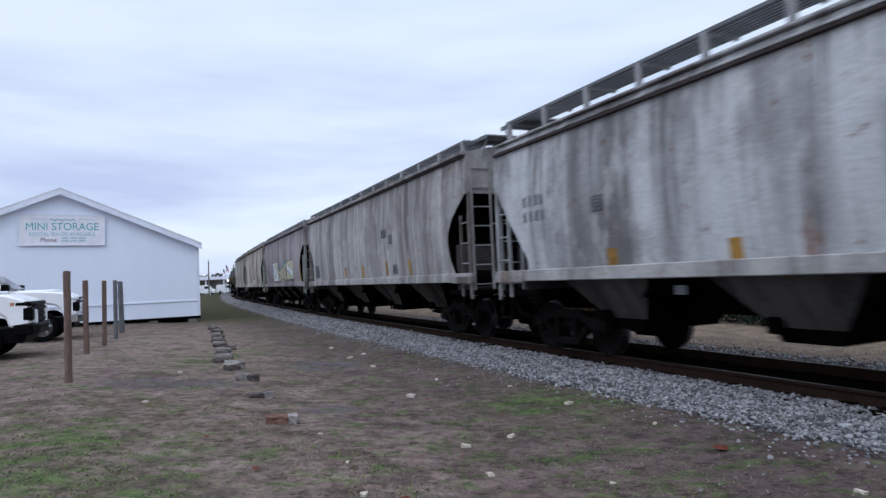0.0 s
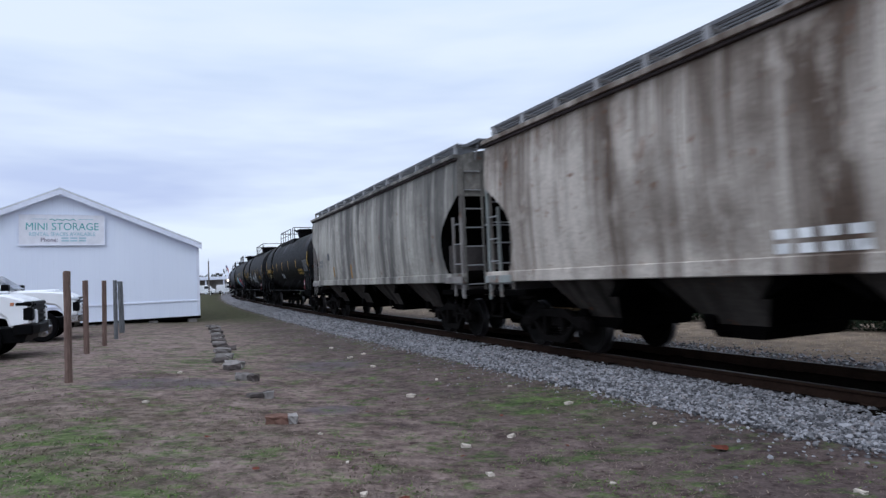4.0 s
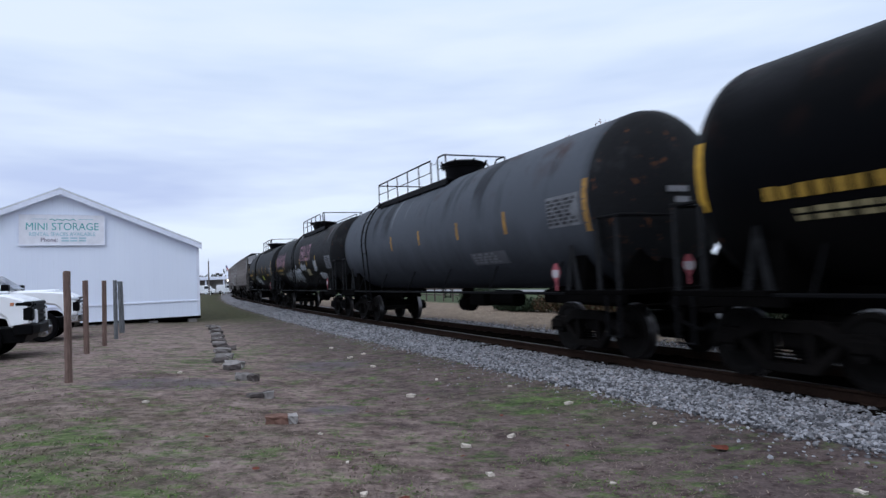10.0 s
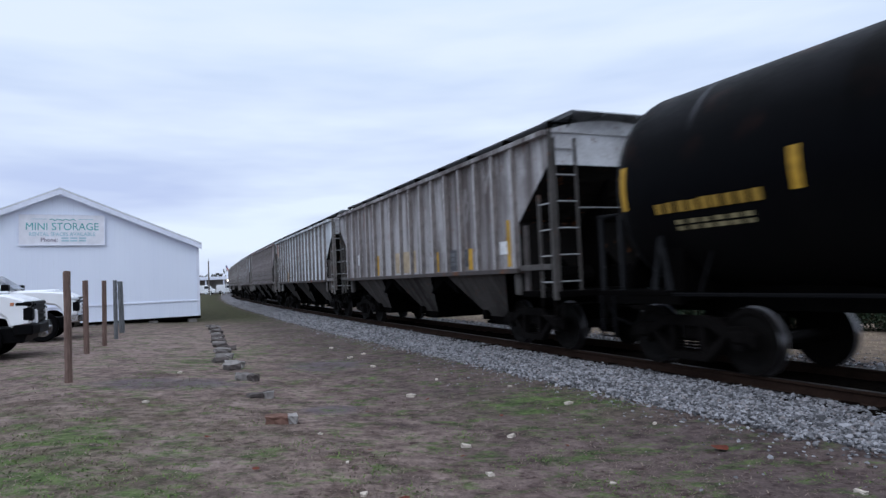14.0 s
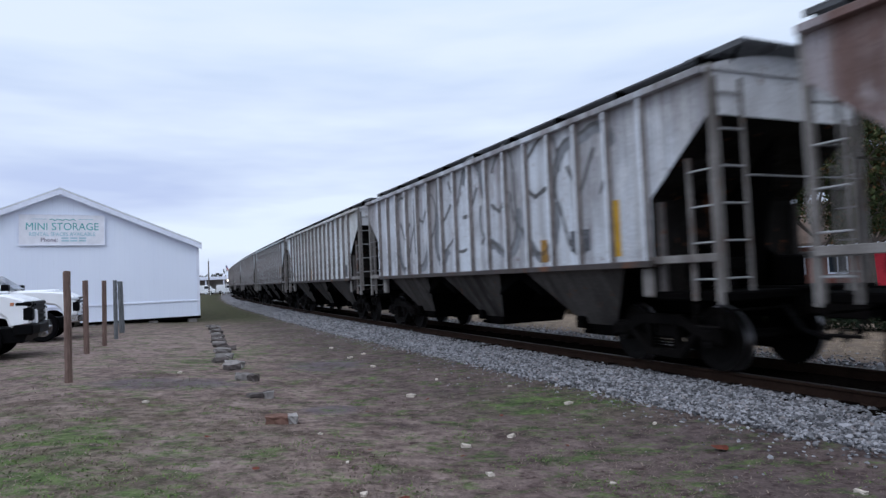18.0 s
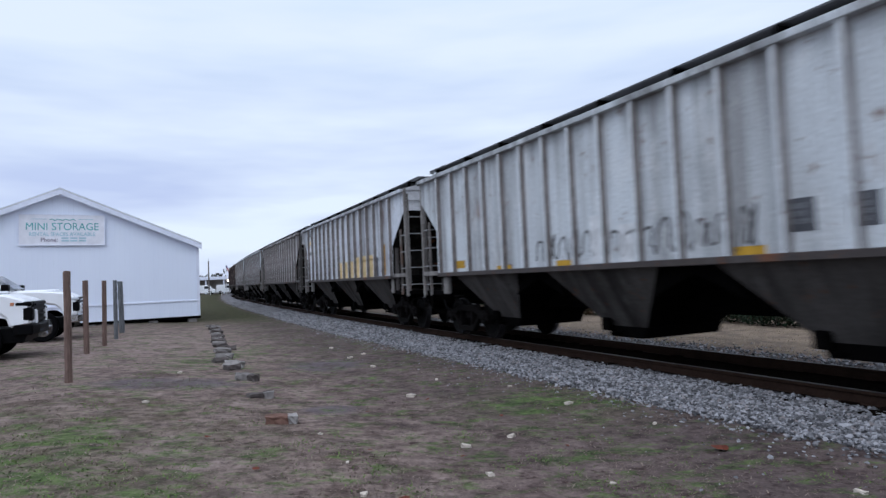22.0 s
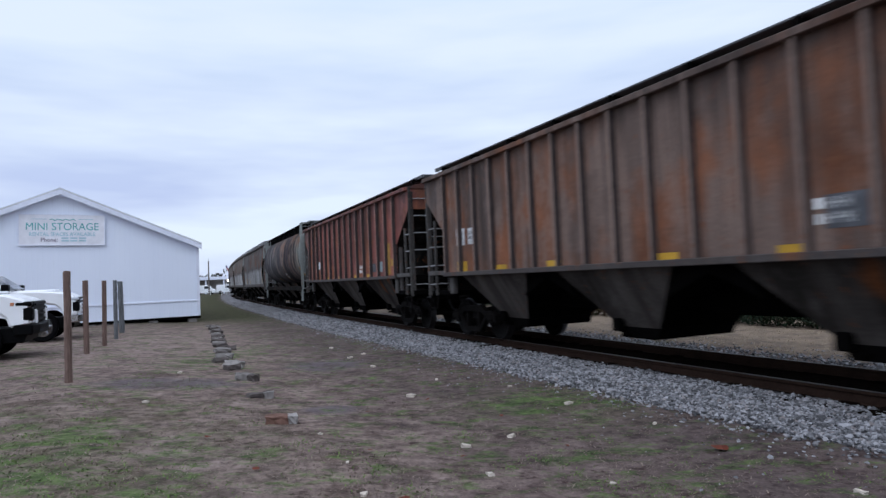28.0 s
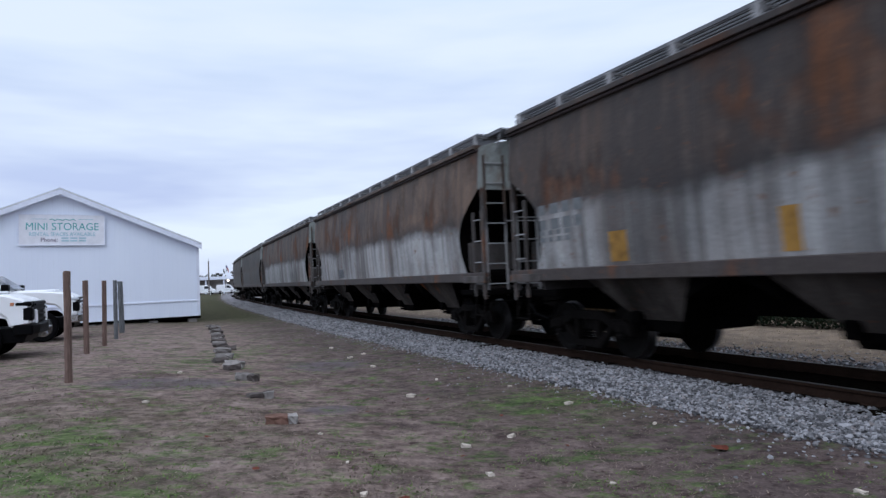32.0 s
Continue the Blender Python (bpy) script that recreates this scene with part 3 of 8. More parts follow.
def ribbed_hopper(length, wheel_ob):
    """Covered hopper with flat, ribbed sides."""
    car = empty("ribbed_hopper")
    half = length / 2
    a = half - 0.68
    paint = M["paint_default"]
    foot, eave, w = 1.57, 4.10, 1.50
    bm = B()
    slab(bm, [(-a, eave), (-a, 3.50), (-a + 1.15, 2.52), (-a + 1.15, foot), (a - 1.15, foot), (a - 1.15, 2.52), (a, 3.50), (a, eave)], "y", -w, w)
    body = part("body", bm, paint, car)
    # shade under the end slopes put into these faces as near-black
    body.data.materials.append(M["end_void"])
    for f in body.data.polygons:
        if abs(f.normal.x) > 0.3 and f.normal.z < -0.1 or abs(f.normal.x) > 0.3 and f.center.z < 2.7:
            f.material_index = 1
    bm = B()
    slab(bm, [(-w - 0.02, eave)] + [((w + 0.02) * k / 6, eave + 0.03 + 0.25 * (1 - (k / 6) ** 2)) for k in range(-6, 7)] + [(w + 0.02, eave)], "x", -a - 0.03, a + 0.03)
    part("roof", bm, paint, car)
    for side in (-1, 1):
        bm = B()
        box(bm, -a - 0.01, a + 0.01, side * (w - 0.01), side * (w + 0.12), eave - 0.07, eave + 0.03, 0.010)
        part("top_chord", bm, paint, car)
        bm = B()
        box(bm, -a + 1.12, a - 1.12, side * (w - 0.06), side * (w + 0.105), foot - 0.05, foot + 0.05, 0.010)
        part("side_sill", bm, paint, car)
    n = 16
    rib_ob = None
    for side in (-1, 1):
        for i in range(n):
            x = -a + 1.22 + (2 * a - 2.44) * i / (n - 1)
            if rib_ob is None:
                bm = B()
                slab(bm, [(-0.045, 0), (-0.032, -0.10), (0.032, -0.10), (0.045, 0)], "z", foot + 0.05, eave - 0.07)
                rib_ob = part("rib", bm, paint, car)
                # one flank of each rib in a darker colour than the rest
                rib_ob.data.materials.append(M["rib_flank"])
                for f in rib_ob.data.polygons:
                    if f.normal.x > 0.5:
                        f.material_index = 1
                rib_ob.matrix_basis = pose(x, side * w, 0)
                rib_short = None
            else:
                shared("rib", rib_ob, car, pose(x, side * w, 0, 0, 0, 0 if side < 0 else 180))
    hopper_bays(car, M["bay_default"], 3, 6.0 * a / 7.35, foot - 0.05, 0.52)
    running_boards(car, M["board_dark"], a - 0.25, 4.44, 0.62, 1.16, 9, eave + 0.10, "under_black")
    roof_hatches(car, paint, a - 1.0, 10, eave + 0.26)
    for end in (-1, 1):
        bm = B()
        box(bm, end * (a - 1.3), end * (half - 0.5), -1.45, 1.45, 1.04, 1.16, 0.02)
        part("end_platform", bm, M["under_black"], car)
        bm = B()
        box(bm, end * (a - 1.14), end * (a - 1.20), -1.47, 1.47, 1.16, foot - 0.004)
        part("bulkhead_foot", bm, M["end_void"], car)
        # added web that closes the view through the shaded end
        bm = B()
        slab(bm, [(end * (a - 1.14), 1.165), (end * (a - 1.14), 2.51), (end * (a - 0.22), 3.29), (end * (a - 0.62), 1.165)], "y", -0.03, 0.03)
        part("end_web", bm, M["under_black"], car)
        for y in (-0.62, 0.62):
            bm = B()
            slab(bm, [(end * (a - 1.14), 1.165), (end * (a - 1.14), 1.9), (end * (a - 0.5), 1.4), (end * (a - 0.5), 1.165)], "y", y - 0.02, y + 0.02)
            part("gusset", bm, M["under_black"], car)
        bm = B()
        rod(bm, (end * (a - 0.72), -1.15, 1.42), (end * (a - 0.72), -0.2, 1.42), 0.20, 14)
        part("air_reservoir", bm, M["under_black"], car)
        bm = B()
        box(bm, end * (a - 0.62), end * (a - 0.3), 0.25, 0.62, 1.165, 1.62, 0.03)
        part("brake_valve", bm, M["under_black"], car)
        for side in (-1, 1):
            ladder(car, paint, end * (a - 0.42), end * (a - 0.012), side * 1.475, 1.04, 2.98, 4, 0.014)
            bm = B()
            box(bm, end * (a - 0.004), end * (a + 0.055), side * 1.43, side * 1.515, 1.0, eave + 0.06, 0.006)
            part("corner_post", bm, paint, car)
            bm = B()
            box(bm, end * (a - 1.16), end * (a - 0.004), side * 1.46, side * 1.54, 1.56, 1.67, 0.008)
            part("grab_rail", bm, paint, car)
            bm = B()
            box(bm, end * (a - 1.45), end * (a - 1.22), side * 1.36, side * 1.49, 1.08, 1.515, 0.025)
            part("jacking_pad", bm, paint, car)
            bm = B()
            bent(bm, [(end * (a - 0.44), side * 1.47, 1.06), (end * (a - 0.44), side * 1.49, 0.70), (end * (a - 0.02), side * 1.49, 0.70), (end * (a - 0.02), side * 1.47, 1.06)], 0.018, 5)
            part("step_stirrup", bm, M["truck_steel"], car)
            bm = B()
            slab(bm, [(end * (a - 1.10), 1.165), (end * (a - 1.10), 2.46), (end * (a - 1.02), 2.46), (end * (a - 1.02), 1.165)], "y", side * 1.36, side * 1.44)
            part("bulkhead_edge", bm, M["bulkhead_grey"], car)
        end_ladder(car, paint, end * (a + 0.03), -1.39, -0.92, 1.04, 4.0, 6)
        bm = B()
        bent(bm, [(end * (a + 0.01), -0.92, 2.70), (end * (a + 0.05), -0.88, 2.70), (end * (a + 0.05), 1.40, 2.70), (end * (a + 0.01), 1.44, 2.70)], 0.012, 5)
        part("end_grab_bar", bm, M["bracket_grey"], car)
    brake_gear(car, M["truck_steel"], -1, half, 2.1)
    running_gear(car, half, half - 2.25, wheel_ob)
    return car


def round_sided_levels(a, foot, eave, cut_in=1.08, arched=False):
    """Levels of a gently bulging body: the sides up to the eave, then a low arched roof."""
    rows = []
    for i in range(25):
        f = i / 24
        z = foot + (eave - foot) * f
        w = 1.47 + 0.09 * math.sin(math.pi * min(1, f * 0.9 + 0.05))
        # the side sheet is cut back in a curve over the end platform
        if z > 3.40:
            e = a
        elif arched:
            e = a - 1.15 * min(1.0, (3.40 - z) / 1.6)
        else:
            h = (3.40 - z) / (3.40 - 2.35)
            e = a - cut_in * math.sin(min(1.0, h) * math.pi / 2) ** 0.95
            if z < 2.2:
                e += 0.26 * ((2.2 - z) / 0.64) ** 1.6
        rows.append((z, w, e))
    roof = ((0.10, 1.47), (0.20, 1.38), (0.30, 1.22), (0.38, 1.0), (0.44, 0.6)) if arched else ((0.05, 1.40), (0.13, 1.10), (0.20, 0.70), (0.23, 0.30))
    for dz, w in roof:
        rows.append((eave + dz, w, a))
    return rows


def smooth_hopper(length, wheel_ob, arched=False):
    """Covered hopper with smooth, slightly bulging sides."""
    car = empty("smooth_hopper")
    half = length / 2
    a = half - 0.68
    paint = M["paint_default"]
    foot, top = 1.56, 4.06 if arched else 4.36
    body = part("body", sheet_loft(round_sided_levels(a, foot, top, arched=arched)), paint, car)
    # end faces below the roof part near-black, for the shade there
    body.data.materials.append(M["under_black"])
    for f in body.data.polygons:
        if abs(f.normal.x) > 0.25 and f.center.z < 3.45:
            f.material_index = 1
    for side in (-1, 1):
        bm = B()
        box(bm, -a + 0.02, a - 0.02, side * 1.40, side * (1.56 if arched else 1.60), top - 0.02, top + (0.02 if arched else 0.07), 0.008)
        part("top_chord", bm, paint, car)
        # thin dark strip drawing the shade line beneath the rim
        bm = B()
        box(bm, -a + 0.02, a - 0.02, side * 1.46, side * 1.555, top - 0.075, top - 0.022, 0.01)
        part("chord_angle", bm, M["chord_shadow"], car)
        if arched:
            bm = B()
            box(bm, -a + 0.02, a - 0.02, side * 1.38, side * 1.53, top + 0.13, top + 0.17, 0.01)
            part("roof_ridge", bm, paint, car)
        bm = B()
        box(bm, -half + 0.55, half - 0.55, side * 1.42, side * 1.53, foot - 0.20, foot + 0.02, 0.015)
        part("side_sill", bm, M["sill_default"], car)
        for i in range(5):
            x = -a + 1.3 + (2 * a - 2.6) * i / 4
            bm = B()
            vs = []
            for z, w, e_ in round_sided_levels(a, foot, top)[1:24:2]:
                vs.append([bm.verts.new((x + dx, side * (w + 0.008 * k), z)) for dx, k in ((-0.03, 0), (-0.015, 1), (0.015, 1), (0.03, 0))])
            for p, q in zip(vs, vs[1:]):
                for k in range(3):
                    bm.faces.new((p[k], p[k + 1], q[k + 1], q[k]))
            part("panel_seam", bm, paint, car)
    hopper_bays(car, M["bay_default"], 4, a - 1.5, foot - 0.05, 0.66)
    running_boards(car, M["board_grey"], a - 0.15, 4.72, 0.62, 1.26 if arched else 1.40, 13, 4.34 if arched else 4.42, slats=7)
    roof_hatches(car, paint, a - 0.9, 10, 4.58)
    for end in (-1, 1):
        bm = B()
        box(bm, end * (a - 1.35), end * (half - 0.5), -1.45, 1.45, 1.06, 1.18, 0.02)
        part("end_platform", bm, M["under_black"], car)
        # added web that closes the view through the shaded end
        bm = B()
        slab(bm, [(end * (a - 0.86), 1.185), (end * (a - 1.02), 2.25), (end * (a - 0.35), 3.2), (end * (a - 0.5), 1.185)], "y", -0.04, 0.04)
        part("end_web", bm, M["under_black"], car)
        bm = B()
        box(bm, end * (a - 0.90), end * (a - 0.84), -1.40, 1.40, 1.185, 2.28)
        part("end_bulkhead", bm, M["bulkhead_grey"], car)
        bm = B()
        rod(bm, (end * (a - 0.5), -1.1, 1.45), (end * (a - 0.5), -0.2, 1.45), 0.19, 14)
        part("air_reservoir", bm, M["under_black"], car)
        for side in (-1, 1):
            ladder(car, M["sill_default"], end * (a - 0.44), end * (a - 0.012), side * 1.475, 1.04, 2.95, 4)
            bm = B()
            box(bm, end * (a - 0.004), end * (a + 0.05), side * 1.43, side * 1.50, 0.98, 3.46, 0.006)
            part("corner_post", bm, paint, car)
            bm = B()
            box(bm, end * (a - 0.95), end * (half - 0.55), side * 1.43, side * 1.55, 1.34, 1.50, 0.01)
            part("step_plate", bm, M["sill_default"], car)
            bm = B()
            bent(bm, [(end * (a - 0.44), side * 1.47, 1.06), (end * (a - 0.44), side * 1.49, 0.62), (end * (a - 0.02), side * 1.49, 0.62), (end * (a - 0.02), side * 1.47, 1.06)], 0.018, 5)
            part("step_stirrup", bm, M["truck_steel"], car)
        end_ladder(car, paint, end * (a + 0.03), -1.39, -0.90, 1.04, 4.2, 7)
        bm = B()
        bent(bm, [(end * (a + 0.01), -0.90, 2.72), (end * (a + 0.05), -0.86, 2.72), (end * (a + 0.05), 1.40, 2.72), (end * (a + 0.01), 1.44, 2.72)], 0.012, 5)
        part("end_grab_bar", bm, M["bracket_grey"], car)
    brake_gear(car, M["truck_steel"], -1, half, 2.1)
    running_gear(car, half, half - 2.35, wheel_ob)
    return car


def barrel(ang):
    """Cross section of the round hopper: fuller shoulders above, round below."""
    c, q = math.cos(ang), math.sin(ang)
    if c > 0:
        return math.copysign(1.60 * abs(q) ** (2 / 2.7), q), 1.70 * c ** (2 / 2.7)
    return 1.60 * q, 1.38 * c


def round_hopper(length, wheel_ob):
    """Covered hopper with a nearly cylindrical body and a full end frame."""
    car = empty("cylindrical_hopper")
    half = length / 2
    a = half - 0.75
    paint = M["paint_default"]
    bm = B()
    n, r, zc = 36, 1.60, 2.86
    rings = []
    for e, k in ((-a - 0.12, 0.55), (-a - 0.05, 0.9), (-a, 1.0), (a, 1.0), (a + 0.05, 0.9), (a + 0.12, 0.55)):
        rings.append([bm.verts.new((e, k * barrel(2 * math.pi * i / n)[0], zc + k * barrel(2 * math.pi * i / n)[1])) for i in range(n)])
    bm.faces.new(rings[0])
    bm.faces.new(rings[-1][::-1])
    for p, q in zip(rings, rings[1:]):
        for i in range(n):
            bm.faces.new((p[i], p[(i + 1) % n], q[(i + 1) % n], q[i]))
    bmesh.ops.recalc_face_normals(bm, faces=bm.faces)
    body = smooth(part("body", bm, paint, car))
    body.data.materials.append(M["end_grey"])
    for f in body.data.polygons:
        if abs(f.normal.x) > 0.6:
            f.material_index = 1
    for i in range(7):
        x = -a + 0.8 + (2 * a - 1.6) * i / 6
        bm = B()
        for k in range(n):
            b0, b1 = 2 * math.pi * k / n, 2 * math.pi * (k + 1) / n
            q = []
            for ang in (b0, b1):
                by, bz = barrel(ang)
                q.append((by * 1.006, zc + bz * 1.006))
            bm.faces.new([bm.verts.new(p) for p in ((x - 0.04, *q[0]), (x + 0.04, *q[0]), (x + 0.04, *q[1]), (x - 0.04, *q[1]))])
        part("hoop_seam", bm, paint, car)
    for side in (-1, 1):
        bm = B()
        box(bm, -half + 0.5, half - 0.5, side * 1.36, side * 1.50, 1.12, 1.36, 0.015)
        part("side_sill", bm, M["sill_default"], car)
    hopper_bays(car, M["bay_default"], 4, a - 1.4, 1.55, 0.66)
    running_boards(car, M["under_black"], a + 0.2, 4.66, 0.50, 1.26, 13, 4.3, "under_black")
    for side in (-1, 1):
        bm = B()
        box(bm, -a, a, side * 1.04, side * 1.14, 4.22, 4.63)
        part("board_skirt", bm, M["under_black"], car)
    roof_hatches(car, paint, a - 0.6, 6, 4.56)
    for end in (-1, 1):
        bm = B()
        box(bm, end * (a - 1.3), end * (half - 0.45), -1.45, 1.45, 1.06, 1.20, 0.02)
        part("end_platform", bm, M["under_black"], car)
        for side in (-1, 1):
            ladder(car, M["sill_default"], end * (a + 0.02), end * (a + 0.24), side * 1.47, 0.6, 4.6, 9)
        end_ladder(car, M["sill_default"], end * (a + 0.26), -1.42, -0.92, 1.0, 4.6, 9)
        bm = B()
        for y in (-0.92, 0.92):
            box(bm, end * (a + 0.18), end * (a + 0.28), y - 0.05, y + 0.05, 1.2, 4.6)
        box(bm, end * (a + 0.18), end * (a + 0.28), -1.46, 1.46, 3.62, 3.74)
        box(bm, end * (a + 0.16), end * (a + 0.30), -1.46, 1.46, 4.56, 4.64)
        part("end_frame", bm, M["sill_default"], car)
        for y in (-0.62, 0.62):
            bm = B()
            slab(bm, [(end * (a + 0.125), 1.25), (end * (a + 0.125), 3.3), (end * (a + 0.17), 3.3), (end * (a + 0.40), 1.25)], "y", y - 0.03, y + 0.03)
            part("end_brace", bm, M["end_mid"], car, "grimy grey upright end brace")
        bm = B()
        n = 16
        for x0, x1 in ((a + 0.122, a + 0.132),):
            ring = [[bm.verts.new((end * x, -0.12 + 0.24 * math.cos(2 * math.pi * k / n), 1.95 + 0.42 * math.sin(2 * math.pi * k / n))) for k in range(n)] for x in (x0, x1)]
            bm.faces.new(ring[1])
            for k in range(n):
                bm.faces.new((ring[0][k], ring[0][(k + 1) % n], ring[1][(k + 1) % n], ring[1][k]))
        bmesh.ops.recalc_face_normals(bm, faces=bm.faces)
        part("access_opening", bm, M["under_black"], car, "dark oval opening in the end plate")
        bm = B()
        rod(bm, (end * (a + 0.31), -1.42, 2.62), (end * (a + 0.31), 1.42, 2.62), 0.016, 6)
        part("end_grab_bar", bm, M["bracket_grey"], car)
    running_gear(car, half, half - 2.35, wheel_ob)
    return car


def tank_car(length, wheel_ob, hatch_at, walkway, chained):
    """Horizontal cylindrical tank car with a railed platform on its crown."""
    car = empty("tank_car")
    half = length / 2
    a = half - 0.62
    paint = M["paint_default"]
    zc, r, rz = 2.74, 1.47, 1.58
    n = 48
    stations = [(-a + 0.62 * (1 - math.cos(math.pi / 2 * k / 8)), math.sin(math.pi / 2 * k / 8)) for k in range(1, 9)]
    def lathe(rows, name, mat, cap, label=""):
        bm = B()
        rings = [[bm.verts.new((x, r * k * math.sin(2 * math.pi * i / n), zc + rz * k * math.cos(2 * math.pi * i / n))) for i in range(n)] for x, k in rows]
        if cap:
            bm.faces.new(rings[0])
        for p, q in zip(rings, rings[1:]):
            for i in range(n):
                bm.faces.new((p[i], p[(i + 1) % n], q[(i + 1) % n], q[i]))
        bmesh.ops.recalc_face_normals(bm, faces=bm.faces)
        if not cap and sum(f.normal.dot(f.calc_center_median() - Vector((0, 0, zc))) for f in bm.faces) < 0:
            bmesh.ops.reverse_faces(bm, faces=bm.faces[:])
        smooth(part(name, bm, mat, car, label))

    lathe([(x, 1.0) for x in np.linspace(-a + 0.62, a - 0.62, 7)], "tank", paint, False)
    # near-black heads: grime and the shade between coupled cars in one colour
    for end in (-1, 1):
        lathe([(-end * x, k) for x, k in stations], "tank_head", M["head_black"], True, "near-black dished end of the tank")
    for x in (-a + 0.75, -a * 0.45, 0.0, a * 0.45, a - 0.75):
        bm = B()
        for k in range(n):
            b0, b1 = 2 * math.pi * k / n, 2 * math.pi * (k + 1) / n
            bm.faces.new([bm.verts.new((x + dx, (r + 0.006) * math.sin(b), zc + (rz + 0.006) * math.cos(b))) for dx, b in ((-0.035, b0), (0.035, b0), (0.035, b1), (-0.035, b1))])
        smooth(part("weld_band", bm, paint, car))
    # crown platform, railing, hatch
    black = M["fitting_black"]
    x0, x1 = walkway
    g0, g1 = chained
    for side in (-1, 1):
        bm = B()
        box(bm, x0 - 0.05, x1 + 0.05, side * 0.42, side * 0.95, 4.14, 4.18)
        box(bm, x0 - 0.05, x1 + 0.05, side * 0.90, side * 0.95, 4.02, 4.138)
        platform = part("crown_platform", bm, black, car)
        for x in np.linspace(x0 + 0.2, x1 - 0.2, 4):
            bm = B()
            box(bm, x - 0.03, x + 0.03, side * 0.85, side * 0.93, 3.90, 4.018)
            part("platform_bracket", bm, black, platform)
    bm = B()
    for z, d, r0, r1 in ((4.44, 0.40, 0.46, 0.56), (4.68, 0.10, 0.60, 0.64), (4.76, 0.06, 0.62, 0.50)):
        bmesh.ops.create_cone(bm, cap_ends=True, segments=24, radius1=r0, radius2=r1, depth=d, matrix=Matrix.Translation((hatch_at, 0, z)))
    for k in range(8):
        q = 2 * math.pi * k / 8
        rod(bm, (hatch_at + 0.62 * math.cos(q), 0.62 * math.sin(q), 4.60), (hatch_at + 0.70 * math.cos(q), 0.70 * math.sin(q), 4.78), 0.03, 5)
    part("valve_housing", bm, black, car)
    top = 4.84
    for side in (-1, 1):
        y = side * 0.92
        for p, q in ((x0, g0), (g1, x1)):
            bm = B()
            bent(bm, [(p, y, 4.18), (p, y, top - 0.06), (p + 0.06, y, top), (q - 0.06, y, top), (q, y, top - 0.06), (q, y, 4.18)], 0.021)
            railing = part("railing", bm, black, car)
            n = int((q - p) / 1.1)
            for k in range(n):
                x = p + (q - p) * (k + 1) / (n + 1)
                bm = B()
                rod(bm, (x, y, 4.18), (x, y, top), 0.019, 6)
                part("post", bm, black, railing)
            bm = B()
            rod(bm, (p, y, 4.50), (q, y, 4.50), 0.013, 5)
            part("middle_rail", bm, black, railing)
        bm = B()
        bent(bm, [(g0, y, top - 0.04), (g0 + (g1 - g0) * 0.3, y, top - 0.15), (g0 + (g1 - g0) * 0.7, y, top - 0.15), (g1, y, top - 0.04)], 0.008, 4)
        part("chain", bm, black, car)
    for x in (x0, x1):
        bm = B()
        rod(bm, (x, -0.92, top - 0.02), (x, 0.92, top - 0.02), 0.02, 6)
        part("end_railing", bm, black, car)
    lx = x0 + 0.2
    for side in (-1, 1):
        for dx in (-0.24, 0.24):
            bm = B()
            pts = [(lx + dx, side * (r + 0.16) * math.sin(b), zc + (rz + 0.16) * math.cos(b)) for b in np.linspace(0.62, 1.75, 9)]
            pts.append((lx + dx, side * 1.48, 0.75))
            bent(bm, pts, 0.024)
            part("ladder_stile", bm, black, car)
        for b in np.linspace(0.7, 1.75, 6):
            bm = B()
            rod(bm, (lx - 0.24, side * (r + 0.16) * math.sin(b), zc + (rz + 0.16) * math.cos(b)), (lx + 0.24, side * (r + 0.16) * math.sin(b), zc + (rz + 0.16) * math.cos(b)), 0.017, 6)
            part("ladder_rung", bm, black, car)
        bm = B()
        rod(bm, (lx - 0.24, side * 1.48, 0.78), (lx + 0.24, side * 1.48, 0.78), 0.018, 6)
        part("ladder_rung", bm, black, car)
        bm = B()
        rod(bm, (-half + 1.2, side * 1.38, 1.12), (half - 1.2, side * 1.38, 1.12), 0.028, 6)
        for x in np.linspace(-half + 2.6, half - 2.6, 6):
            rod(bm, (x, side * 1.38, 1.12), (x, side * 1.02, 1.88), 0.018, 5)
        part("side_handrail", bm, M["fitting_black"], car)
    for end in (-1, 1):
        # stub sill, saddle, end platform with its handrail
        bm = B()
        slab(bm, [(end * (a - 3.9), 1.12), (end * (a - 0.2), 1.85), (end * (a - 0.1), 1.1), (end * (half - 0.5), 1.1), (end * (half - 0.5), 0.80), (end * (a - 3.9), 0.86)], "y", -0.33, 0.33, 0.01)
        part("stub_sill", bm, M["under_black"], car)
        bm = B()
        slab(bm, [(-1.25, 1.02), (-1.15, 2.05), (-0.7, 1.62), (0.7, 1.62), (1.15, 2.05), (1.25, 1.02)], "x", end * (half - 2.15), end * (half - 1.75))
        part("saddle", bm, M["under_black"], car)
        bm = B()
        box(bm, end * (half - 2.1), end * (half - 0.50), -1.45, 1.45, 1.10, 1.18, 0.01)
        for y in (-1.45, 1.37):
            box(bm, end * (half - 2.3), end * (half - 0.50), y, y + 0.08, 0.98, 1.099)
        part("end_platform", bm, M["under_black"], car)
        for y in (-1.41, 1.41):
            # rail round the platform, its posts, the slanted struts of the saddle, the stirrup
            bm = B()
            bent(bm, [(end * (half - 1.14), y, 1.18), (end * (half - 1.14), y, 2.30), (end * (half - 1.06), y, 2.38), (end * (half - 0.56), y, 2.38), (end * (half - 0.56), y * 0.2, 2.38)], 0.024)
            rail = part("end_handrail", bm, black, car)
            for dx in (1.10, 0.62):
                bm = B()
                box(bm, end * (half - dx - 0.03), end * (half - dx + 0.03), y - 0.025, y + 0.025, 1.178, 2.36)
                part("post", bm, M["fitting_grey"], rail)
